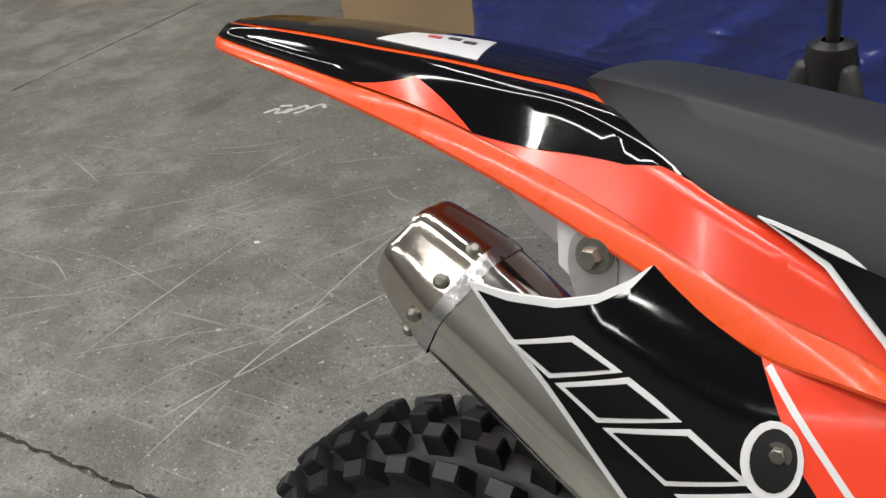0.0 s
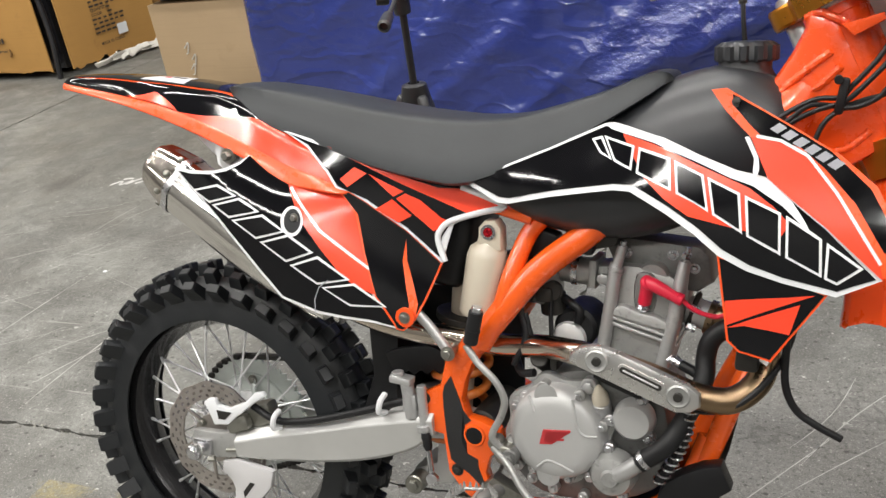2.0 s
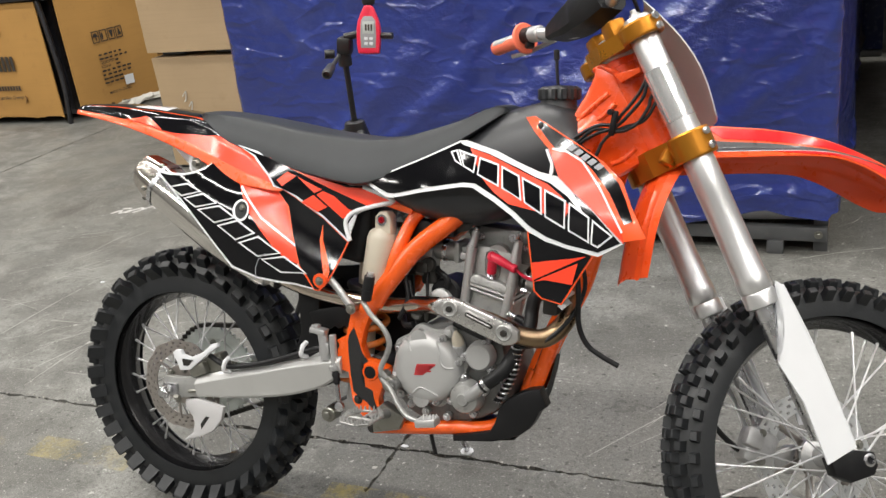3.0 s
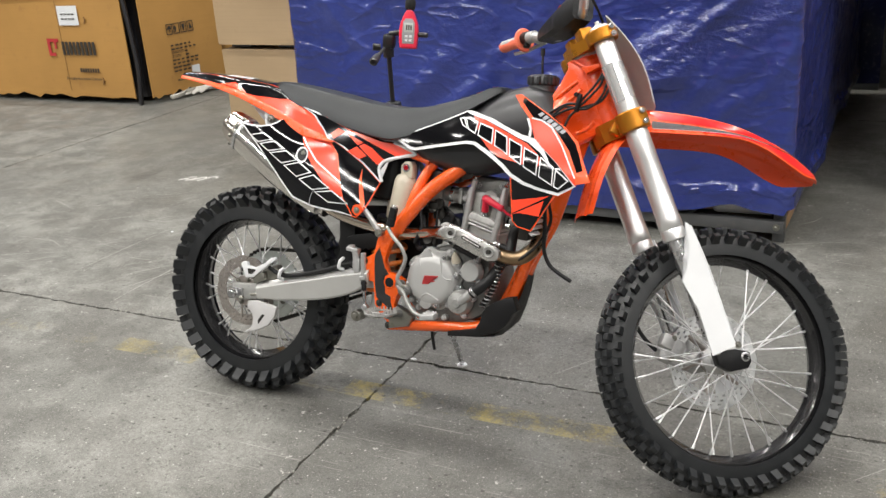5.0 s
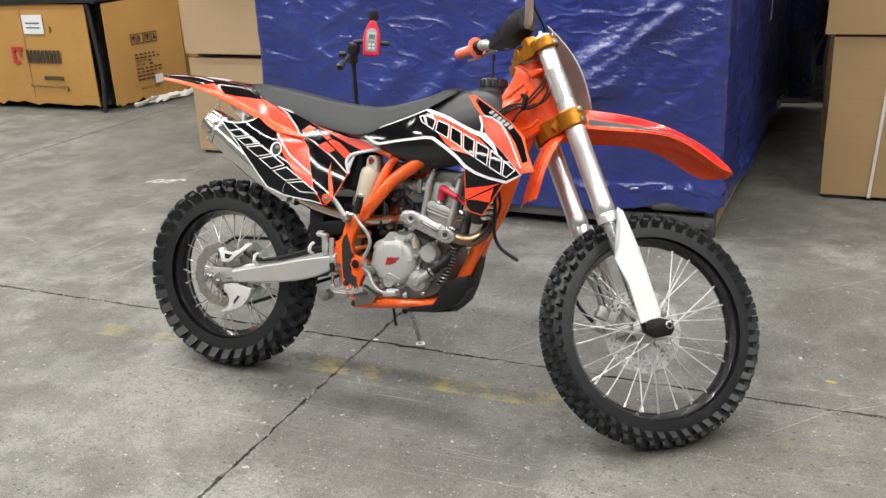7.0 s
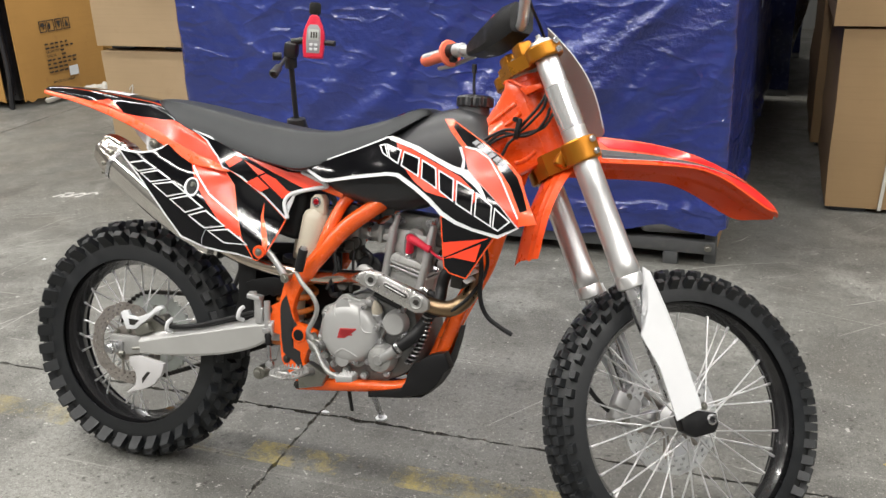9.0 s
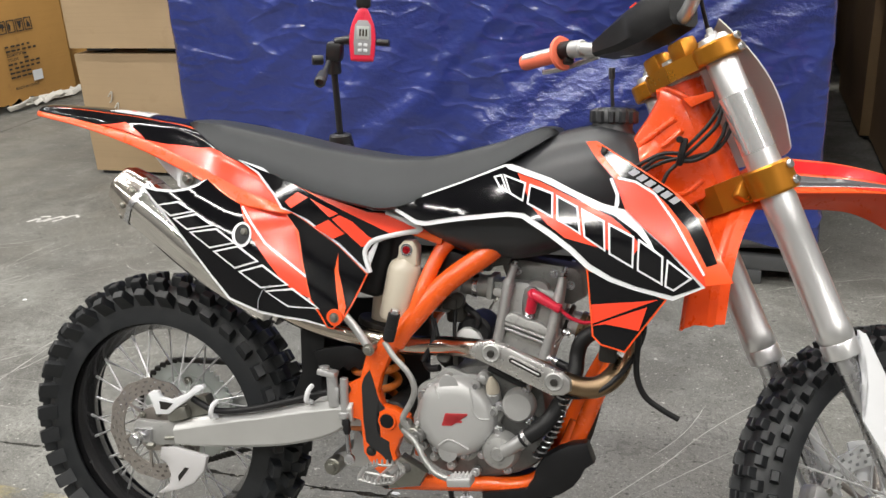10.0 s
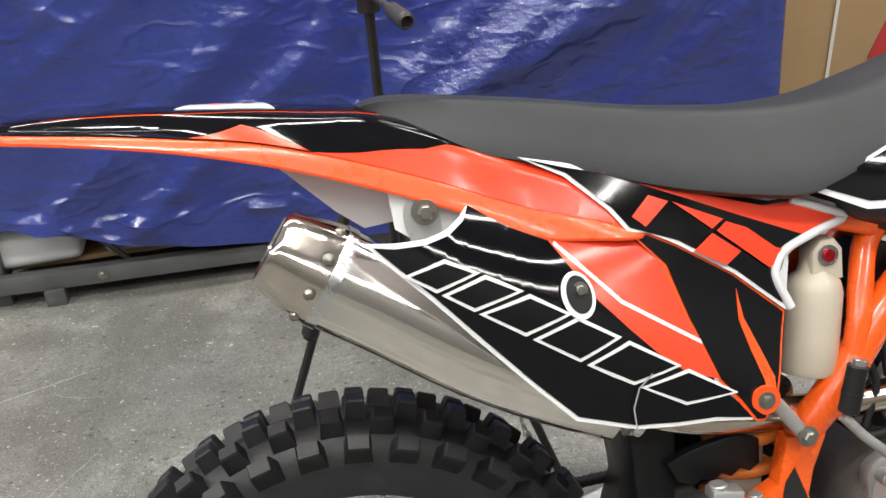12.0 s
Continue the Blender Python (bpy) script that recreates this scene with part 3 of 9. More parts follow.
def wording(text, x, z, width, holder, depth):
    """Printed words of that width standing in x and z on a panel, with the built-in font."""
    curve = bpy.data.curves.new("wording", "FONT")
    curve.body, curve.extrude, curve.offset = text, 0.0, 0.012
    ob = new("wording_outline", curve)
    flat = bpy.data.meshes.new_from_object(ob.evaluated_get(bpy.context.evaluated_depsgraph_get()))
    bpy.data.objects.remove(ob)
    xs = [v.co.x for v in flat.vertices]
    k = width / (max(xs) - min(xs))
    bm = bmesh.new()
    bm.from_mesh(flat)
    bpy.data.meshes.remove(flat)
    for v in bm.verts:
        v.co = Vector((x + (v.co.x - min(xs)) * k, depth + 0.008 * math.sin((x + (v.co.x - min(xs)) * k) * 3.1) * math.sin(z * 3.3), z + v.co.y * k))
    return part("printed_words", bm, M_ink, holder, "dark printed words", 0)


# ---- the two-faced motorcycle crate, torn at its feet, with its dark corner post ----
def crate():
    ob = thing("shipping_crate", "golden cardboard crate with torn bottom edges and printed panels", "crate", (-3.86, 3.76, 0))
    w, d, h = 2.05, 0.86, 0.93

    def torn(length, seed):
        """A cardboard face in x and z whose lower edge is torn."""
        n = 60
        low = [(-length + length * k / n, 0.060 + 0.050 * noise.noise(Vector((k * 0.22, seed, 0))) + 0.028 * noise.noise(Vector((k * 0.9, seed, 4)))) for k in range(n + 1)]
        return low + [(0, h), (-length * 0.45, h + 0.012), (-length, h)]

    front = part("front_panel", sheet(torn(w, 2.0), lambda x, z: 0.008 * math.sin(x * 3.1) * math.sin(z * 3.3) - 0.02, 0.008, 0.12), M_card_gold, ob)
    front.location = (-0.17, 0, 0)
    side = part("side_panel", sheet(torn(d, 7.0), lambda x, z: 0.012 * math.sin(x * 4) * math.sin(z * 3), 0.008, 0.12), M_card_gold, ob)
    side.rotation_euler, side.location = (0, 0, radians(82)), (0.12, 0.86, 0)
    part("inner_box", box((w - 0.1, d - 0.1, h - 0.05), pose(-w / 2 - 0.1, d / 2 + 0.05, h / 2 + 0.02)), M_wrap, ob)
    part("corner_post", tube([(-0.13, -0.01, 0.0), (-0.09, -0.015, 0.3), (-0.11, -0.01, 0.6), (-0.15, 0.0, 0.93)], 0.034, 10, 5, flat=0.6), M_wrap, ob, "black film wrapped corner post")
    part("top_lid", box((w + 0.1, d + 0.1, 0.05), pose(-w / 2 - 0.06, d / 2, h + 0.03, 0, -0.6), 0.008), M_wrap, ob, "black film over the top edge")
    # a bare steel cradle on top, and the torn upper edge of the front
    for px_, pz_ in ((-0.62, 0.99), (-0.10, 0.99)):
        part("cradle_post", box((0.04, 0.04, 0.12), pose(px_, 0.02, pz_), 0.004), M_steelrail, ob, "grey steel cradle post")
    part("cradle_bar", box((0.62, 0.05, 0.035), pose(-0.36, 0.015, 0.972, 0, 1.5), 0.005), M_steelrail, ob, "grey steel cradle bar")
    part("flange_bolt", bolt((-0.20, -0.012, 0.972), (0, -1, 0), 0.012, 0.01), M_zinc, ob)
    part("crease", box((0.004, 0.003, 0.78), pose(-0.735, -0.030, 0.50), 0.001, 1), M_card_dark, front, "dark crease down the cardboard")
    for hx, hz in ((-0.42, 0.72), (-0.33, 0.20)):
        part("torn_hole", tube([(hx, -0.031, hz + 0.025), (hx + 0.012, -0.035, hz + 0.004), (hx - 0.004, -0.033, hz - 0.02)], 0.011, 8, 4, flat=0.5), M_card_dark, front, "punched and torn hole")
    scrap = random.Random(8)
    crumple = bmesh.new()
    for k in range(9):
        f = k / 8
        put(crumple, tube([(0.03 + 0.10 * f + scrap.uniform(-0.02, 0.03) + 0.02 * j, 0.16 + 0.62 * f + scrap.uniform(-0.05, 0.05) + 0.05 * j, scrap.uniform(0.015, 0.06) + 0.01 * (j % 2)) for j in range(4)], 0.022, 7, 3, flat=0.35))
    part("torn_plastic", crumple, M_strap, ob, "crumpled white plastic", 20)

    def mark(polys, mat, holder, depth=-0.034, name="print", label=""):
        bm = bmesh.new()
        for p in polys:
            put(bm, sheet(p, lambda x, z: depth + 0.008 * math.sin(x * 3.1) * math.sin(z * 3.3), 0.002, 0))
        return part(name, bm, mat, holder, label, 0)

    def rect(x, z, a, c):
        return [(x, z), (x + a, z), (x + a, z + c), (x, z + c)]

    # the maker's sign as a plain red square hook and a dark bar
    mark([rect(-0.910, 0.415, 0.034, 0.15), rect(-0.876, 0.415, 0.050, 0.028), rect(-0.876, 0.537, 0.105, 0.028), rect(-0.826, 0.477, 0.026, 0.06)], M_redink, front, name="red_sign", label="red angular sign")
    for k in range(9):
        mark([rect(-0.735 + 0.0450 * k, 0.425, 0.030, 0.115)], M_ink, front, name="printed_bar")
    for k in range(8):
        mark([rect(-0.570 + 0.0290 * k, 0.275, 0.018, 0.036)], M_ink, front, name="small_bar")
    wording("Proudly Australian Owned", -0.745, 0.208, 0.41, front, -0.040)
    mark([rect(-0.715, 0.68, 0.235, 0.165)], M_label, front, name="paper_label", label="white paper label with writing")
    for k in range(4):
        for j in range(2):
            mark([rect(-0.675 + 0.042 * k, 0.73 + 0.04 * j, 0.030, 0.010)], M_ink, front, -0.038, "label_line")
    s = -0.014
    for k in range(4):
        x = -0.62 + 0.078 * k
        mark([rect(x, 0.555, 0.066, 0.007), rect(x, 0.638, 0.066, 0.007), rect(x, 0.562, 0.006, 0.076), rect(x + 0.060, 0.562, 0.006, 0.076)], M_ink, side, s, "handling_sign", "printed handling sign")
        shape = ([(0.033, 0.574), (0.037, 0.574), (0.037, 0.600), (0.056, 0.600), (0.047, 0.624), (0.033, 0.631), (0.019, 0.624), (0.010, 0.600), (0.033, 0.600)], [(0.014, 0.572), (0.024, 0.572), (0.024, 0.605), (0.030, 0.605), (0.019, 0.630), (0.008, 0.605), (0.014, 0.605)], [(0.028, 0.574), (0.038, 0.574), (0.036, 0.596), (0.052, 0.628), (0.014, 0.628), (0.030, 0.596)], [(0.020, 0.576), (0.050, 0.576), (0.050, 0.590), (0.030, 0.628), (0.024, 0.624), (0.036, 0.596), (0.020, 0.590)])[k]
        mark([[(x + a, c) for a, c in shape]], M_ink, side, s, "handling_mark")
    rows = random.Random(4)
    wording("QUANTITY", -0.60, 0.392, 0.15, side, s - 0.002)
    wording("COLOR", -0.60, 0.360, 0.095, side, s - 0.002)
    wording("MADE IN CHINA", -0.58, 0.150, 0.22, side, s - 0.002)
    for j in range(8):
        for k in range(3 if j in (2, 3) else 0, rows.randint(4, 7)):
            mark([rect(-0.60 + 0.05 * k, 0.455 - 0.0315 * j, rows.uniform(0.022, 0.042), 0.013)], M_ink, side, s, "printed_line")
    mark([rect(-0.405, 0.185, 0.09, 0.075)], M_label, side, s - 0.003, "sticker", "small white sticker")
    return ob


crate()
second = thing("shipping_crate", "golden cardboard crate end behind the torn crate", "crate", (-3.74, 4.75, 0))
part("carton", soft_box((1.6, 0.9, 0.98), 0.02, 3.3), M_card_gold, second).location = (-0.75, 0.45, 0.02)
part("foot", box((1.4, 0.7, 0.025), pose(-0.75, 0.45, 0.0125)), M_wrap, second)


# ---- the stack under the blue tarpaulin ----
def tarp_material():
    m, n, l, b = node_mat("blue_tarpaulin")
    co = n.new("ShaderNodeTexCoord")

    def wrinkle(scale, turn, stretch, detail, shift, width):
        """Thin raised lines along the middle level of a noise, drawn out along a bearing."""
        mp = n.new("ShaderNodeMapping")
        mp.inputs["Rotation"].default_value, mp.inputs["Scale"].default_value, mp.inputs["Location"].default_value = (0, radians(turn), 0), stretch, shift
        t = n.new("ShaderNodeTexNoise")
        t.inputs["Scale"].default_value, t.inputs["Detail"].default_value, t.inputs["Roughness"].default_value = scale, detail, 0.5
        l.new(co.outputs["Object"], mp.inputs[0])
        l.new(mp.outputs[0], t.inputs["Vector"])
        a, d = n.new("ShaderNodeMath"), n.new("ShaderNodeMath")
        a.operation, d.operation = "SUBTRACT", "ABSOLUTE"
        a.inputs[1].default_value = 0.5
        l.new(t.outputs["Fac"], a.inputs[0])
        l.new(a.outputs[0], d.inputs[0])
        return ramp(n, l, d.outputs[0], 0.0, width, 1, 0)

    c = mix(n, l, ramp(n, l, noise_tex(n, l, 2.0, 4), 0.3, 0.7), (0.018, 0.030, 0.165), (0.028, 0.044, 0.225))
    worn = ramp(n, l, noise_tex(n, l, 2.6, 6, 0.7, shift=(3, 1, 2)), 0.54, 0.72, 0, 0.45)
    c = mix(n, l, worn, c, (0.050, 0.075, 0.29))
    lines = wrinkle(7, -38, (1, 1, 2.4), 2, (1, 4, 2), 0.02)
    c = mix(n, l, ramp(n, l, lines, 0.2, 1.0, 0, 0.06), c, (0.11, 0.14, 0.42))
    l.new(c, b.inputs["Base Color"])
    l.new(ramp(n, l, noise_tex(n, l, 5, 6, 0.7), 0.3, 0.7, 0.09, 0.20), b.inputs["Roughness"])
    b.inputs["Specular IOR Level"].default_value = 0.75
    first = bump(n, l, b, wrinkle(2.4, -38, (1, 1, 2.6), 2, (0, 0, 0), 0.06), 0.42, 0.010)
    first = bump(n, l, b, wrinkle(3.5, 40, (1, 1, 2.0), 2, (5, 2, 7), 0.05), 0.36, 0.008, first)
    first = bump(n, l, b, noise_tex(n, l, 7, 3, 0.5, stretch=(1, 1, 1.6)), 0.5, 0.02, first)
    # creased facets with sharp edges, pulled along two bearings
    for turn, scale, shift, amount in ((-38, 4.5, (2, 1, 3), 0.29), (24, 8.0, (7, 4, 1), 0.13)):
        mp = n.new("ShaderNodeMapping")
        mp.inputs["Rotation"].default_value, mp.inputs["Scale"].default_value, mp.inputs["Location"].default_value = (0, radians(turn), 0), (1, 1, 2.2), shift
        wob = n.new("ShaderNodeMixRGB")
        wob.blend_type, wob.inputs[0].default_value = "ADD", 0.25
        facet = n.new("ShaderNodeTexVoronoi")
        facet.feature, facet.inputs["Scale"].default_value = "F1", scale
        l.new(co.outputs["Object"], mp.inputs[0])
        l.new(mp.outputs[0], wob.inputs[1])
        l.new(noise_tex(n, l, 6, 3, 0.6, shift=shift), wob.inputs[2])
        l.new(wob.outputs[0], facet.inputs["Vector"])
        first = bump(n, l, b, facet.outputs["Distance"], amount, 0.02, first)
    # crinkled patches: fine shallow puckers, strongest on the slack fold
    ripple, where = noise_tex(n, l, 40, 3, 0.6, stretch=(1, 1, 1.5)), ramp(n, l, noise_tex(n, l, 2.2, 5, 0.65, shift=(8, 1, 1)), 0.50, 0.66, 0.06, 0.75)
    both = n.new("ShaderNodeMath")
    both.operation = "MULTIPLY"
    sep = n.new("ShaderNodeSeparateXYZ")
    l.new(co.outputs["Object"], sep.inputs[0])
    across = n.new("ShaderNodeMath")
    across.operation, across.inputs[1].default_value = "MULTIPLY_ADD", -0.456
    l.new(sep.outputs["X"], across.inputs[0])
    l.new(sep.outputs["Z"], across.inputs[2])
    off, away = n.new("ShaderNodeMath"), n.new("ShaderNodeMath")
    off.operation, away.operation, off.inputs[1].default_value = "SUBTRACT", "ABSOLUTE", 0.395
    l.new(across.outputs[0], off.inputs[0])
    l.new(off.outputs[0], away.inputs[0])
    band = n.new("ShaderNodeMath")
    band.operation = "MULTIPLY"
    l.new(ramp(n, l, away.outputs[0], 0.06, 0.16, 1, 0), band.inputs[0])
    l.new(ramp(n, l, sep.outputs["X"], 0.20, 0.40), band.inputs[1])
    most = n.new("ShaderNodeMath")
    most.operation = "MAXIMUM"
    l.new(where, most.inputs[0])
    l.new(band.outputs[0], most.inputs[1])
    l.new(ripple, both.inputs[0])
    l.new(most.outputs[0], both.inputs[1])
    bump(n, l, b, both.outputs[0], 1.0, 0.0075, first)
    return m


M_tarp = tarp_material()


CREASES = ((0.877, 0.753, 1.323, 1.122, 0.011), (1.274, 0.556, 1.514, 0.897, 0.010), (1.10, 0.677, 1.268, 0.895, 0.010), (1.18, 0.54, 1.302, 0.687, 0.009), (0.84, 0.854, 1.257, 1.028, 0.009), (1.097, 0.683, 1.40, 0.982, 0.010), (0.265, 0.897, 0.512, 0.61, 0.009),
           (-0.85, 1.15, -0.55, 0.80, 0.010), (-0.55, 1.00, -0.20, 1.22, 0.009), (-0.70, 0.70, -0.30, 0.95, 0.008), (1.41, 0.30, 1.43, 1.30, 0.007), (0.10, 0.75, 0.45, 1.05, 0.008), (-0.25, 0.55, 0.15, 0.62, 0.008))


def tarp_fold(u, z, x=None):
    """How far the hanging sheet stands out at u along it and z above the floor."""
    v = Vector((u * 1.3, z * 0.9, 2.0))
    big = 0.028 * noise.noise(v) + 0.010 * noise.noise(v * 2.7)
    # long pulled folds across the front, and a few short ones elsewhere
    diag = 0.0
    if x is not None:
        s = z - 0.78 * x + 0.03 * noise.noise(Vector((x * 4, z * 4, 3)))
        for at, rise, wide, lo, hi in ((-0.03, 0.016, 0.040, 0.45, 1.2), (0.065, 0.020, 0.032, 0.60, 1.4), (0.16, 0.016, 0.035, 0.30, 1.35), (0.33, 0.014, 0.05, -0.2, 0.7), (-0.22, 0.016, 0.045, 0.7, 1.45), (-0.36, 0.014, 0.05, 0.9, 1.5), (0.62, 0.019, 0.05, -0.8, 0.2), (0.85, 0.016, 0.06, -0.9, 0.0)):
            fade = max(0.0, min(1.0, (x - lo) / 0.15, (hi - x) / 0.15))
            diag += fade * rise * math.exp(-(((s - at) / wide) ** 2))
        # straight creases where the sheet was folded and pulled
        for xa, za, xb, zb, rise in CREASES:
            dx, dz = xb - xa, zb - za
            length = math.hypot(dx, dz)
            f, off = ((x - xa) * dx + (z - za) * dz) / length**2, ((z - za) * dx - (x - xa) * dz) / length
            if -0.1 < f < 1.1 and abs(off) < 0.08:
                diag += rise * max(0.0, min(1.0, (f + 0.1) * 5, (1.1 - f) * 5)) * math.exp(-(((off + 0.008 * noise.noise(Vector((f * 5, xa, 0)))) / 0.017) ** 2))
    # a slack fold whose upper side lies open to the roof lamps
    if x is not None:
        along_, across_ = (x - 0.66) * 0.91 + (z - 0.68) * 0.415, (z - 0.68) * 0.91 - (x - 0.66) * 0.415
        across_ += 0.035 * noise.noise(Vector((x * 5, z * 5, 6)))
        fade = max(0.0, 1 - (along_ / 0.46) ** 2) ** 0.7
        shelf = float(np.interp(across_, (-0.26, -0.16, -0.085, -0.06, 0.085, 0.14), (0, 0.022, 0.064, 0.070, 0.006, 0)))
        q = Vector((along_ * 7.0, across_ * 9.0, 4.0))
        diag += fade * shelf * (1 + 0.25 * noise.noise(q)) + fade * (0.010 * (0.4 - abs(noise.noise(q))) + 0.004 * noise.noise(q * 3.1)) * math.exp(-((across_ / 0.13) ** 2))
    ridge = lambda s, a, b, k: (1 - min(1.0, 4.0 * abs(noise.noise(Vector((u * s * a + z * s * b, (z * a - u * b) * s * 0.5, k)))))) ** 2
    small = 0.006 * ridge(1.8, 0.7, 0.7, 5.0) + 0.004 * ridge(3.5, 0.8, -0.5, 9.0) + 0.002 * noise.noise(Vector((u * 14, z * 14, 1)))
    hem = 0.012 * math.sin(u * 9 + 2 * noise.noise(Vector((u * 3, 0, 8)))) * max(0, 0.5 - z) * 2
    # the hem's band stands out below a fold line
    line = 0.245 + 0.02 * noise.noise(Vector((u * 1.5, 7, 7)))
    hem += 0.016 * math.exp(-(((z - line) / 0.012) ** 2)) + (0.008 if z < line else 0.0)
    return big + diag + small + hem


HEM_X = (-0.95, -0.86, -0.74, -0.64, -0.36, -0.10, 0.30, 0.73, 0.92, 1.08, 1.28, 1.44, 1.54)
HEM_Z = (0.255, 0.26, 0.235, 0.205, 0.145, 0.118, 0.105, 0.100, 0.105, 0.138, 0.172, 0.148, 0.130)


def tarpaulin():
    ob = thing("tarpaulin", "creased shiny blue tarpaulin draped over a tall stack", "tarpaulin", (0, 0, 0))
    corners = [(-1.00, 4.95), (-1.03, 1.86), (1.52, 1.77), (1.62, 4.95)]
    run, at = [], 0.0
    for k in range(3):
        a, b = Vector(corners[k]), Vector(corners[k + 1])
        steps = int((b - a).length / 0.022)
        nrm = Vector(((b - a).y, -(b - a).x)).normalized()
        for s in range(steps):
            f = s / steps
            # rounded corners
            run.append((a.lerp(b, f), nrm, at + f * (b - a).length))
        at += (b - a).length
    run.append((Vector(corners[3]), nrm, at))
    soft = []
    for k in range(len(run)):
        some = run[max(0, k - 3) : k + 4]
        p = sum((r[0] for r in some), Vector((0, 0))) / len(some)
        nn = sum((r[1] for r in some), Vector((0, 0))).normalized()
        soft.append((p, nn, run[k][2]))
    bm = bmesh.new()
    cols, rows_n = [], 76
    for p, nn, u in soft:
        if nn.y < -0.7:
            low = float(np.interp(p.x, HEM_X, HEM_Z)) + 0.008 * noise.noise(Vector((u * 7, 3, 0)))
        else:
            low = (0.16 if p.x > 0 else 0.20) + 0.03 * noise.noise(Vector((u * 2.4, 3, 0)))
        col = []
        for j in range(rows_n + 1):
            z = low + (1.95 - low) * j / rows_n
            q = p + nn * tarp_fold(u, z, p.x if nn.y < -0.7 else None)
            col.append(bm.verts.new((q.x, q.y, z)))
        cols.append(col)
    for a, b in zip(cols, cols[1:]):
        for j in range(rows_n):
            bm.faces.new((a[j], b[j], b[j + 1], a[j + 1]))
    hem_rows = 3
    bm.faces.new([c[-1] for c in cols])
    edge = bmesh.new()
    for a, b in zip(cols, cols[1:]):
        q = [edge.verts.new(v.co + Vector((0, -0.002, 0))) for v in (a[0], b[0], b[hem_rows], a[hem_rows])]
        edge.faces.new(q)
    bmesh.ops.remove_doubles(edge, verts=edge.verts, dist=1e-5)
    bmesh.ops.solidify(edge, geom=edge.faces[:], thickness=0.003)
    sheet_ = part("sheet", bm, M_tarp, ob, smooth=60)
    part("hem", edge, M_tarp, ob, "doubled hem along the foot", 60)
    part("tape", box((0.004, 0.07, 0.16), pose(1.565, 3.42, 0.93), 0.001, 1), M_label, ob, "strip of pale tape")
    return sheet_


tarpaulin()


def stack_frame():
    ob = thing("crate_frame", "grey steel crate frame with foam packing under a tarpaulin", "pallet", (0, 0, 0))
    xa, xb, ya, yb = -0.98, 1.49, 1.88, 4.85
    part("rail", box((xb - xa, 0.04, 0.055), pose((xa + xb) / 2, ya - 0.03, 0.078, 0, 0, -1.6), 0.004), M_steelrail, ob)
    part("rail", box((0.04, yb - ya, 0.055), pose(xb + 0.02, (ya + yb) / 2, 0.065, 0, 0, -1.5), 0.004), M_wood, ob, "raw timber side rail")
    part("rail", box((0.04, yb - ya, 0.055), pose(xa, (ya + yb) / 2, 0.065), 0.004), M_steelrail, ob)
    for x in (xa + 0.01, xb - 0.0):
        part("leg", box((0.05, 0.05, 0.9), pose(x * 0.985, ya - 0.03 - 0.028 * x + 0.045, 0.45), 0.004), M_steelrail, ob)
    for x, w in ((xa + 0.30, 1), (xb - 0.30, -1)):
        part("brace", tube([(x - 0.16 * w, ya + 0.05, 0.40), (x + 0.12 * w, ya + 0.04, 0.08)], 0.018, 8, 1, flat=0.5), M_steelrail, ob)
    for x in (xa + 0.34, xa + 1.1, xb - 0.03):
        part("bolt", bolt((x, ya - 0.045 - 0.028 * x, 0.080), (0, -1, 0), 0.010, 0.008), M_zinc, ob)
        part("foot", box((0.06, 0.05, 0.052), pose(x - 0.15, ya - 0.026 - 0.028 * x, 0.026), 0.003), M_steelrail, ob)
    for x, w, h, d in ((-0.86, 0.30, 0.13, 0.20), (-0.50, 0.30, 0.17, 0.22), (1.30, 0.28, 0.12, 0.135), (0.98, 0.30, 0.14, 0.14)):
        part("foam_block", box((w, 0.3, h), pose(x, ya + d, 0.10 + h / 2, 0, 0, 4), 0.03, 3), M_foam, ob, "white foam packing")
    part("deck_board", box((xb - xa - 0.1, yb - ya - 0.2, 0.018), pose((xa + xb) / 2, (ya + yb) / 2, 0.088), 0.003), M_wood, ob, "raw timber deck")
    part("load", box((xb - xa - 0.2, yb - ya - 0.75, 1.6), pose((xa + xb) / 2, (ya + yb) / 2 + 0.35, 0.9)), M_wrap, ob, "dark wrapped load")
    return ob


stack_frame()

# dark wrapped goods further down the aisle
for x, y, w, d, h in ((1.30, 5.17, 0.92, 1.4, 1.75), (0.2, 5.15, 1.1, 1.4, 1.6), (1.35, 6.75, 1.0, 1.2, 1.9)):
    ob = thing("wrapped_goods", "tall goods wrapped in shiny dark navy film standing in the aisle", "goods", (x, y, 0))
    part("load", soft_box((w, d, h), 0.05, x, 14), M_navy_wrap, ob).location = (0, d / 2, 0.05)
    part("base", box((w, d, 0.05), pose(0, d / 2, 0.025), 0.01), M_steelrail, ob)

# ---- the motocross bike, leaning on its side stand with the bars turned ----
bike = thing("dirt_bike", "orange and black motocross bike leaning on its side stand", "motorcycle")
bike.matrix_world = pose(0, -0.027, 0.006, -14.7, 0, -0.59)
AXLE_R, AXLE_F = Vector((0, 0, 0.335)), Vector((1.528, 0, 0.330))
HINGE = Vector((1.498, 0, 0.330))
STEER = Matrix.Translation(HINGE) @ Matrix.Rotation(radians(40.6), 4, Vector((-math.sin(radians(27)), 0, math.cos(radians(27))))) @ Matrix.Translation(-HINGE)


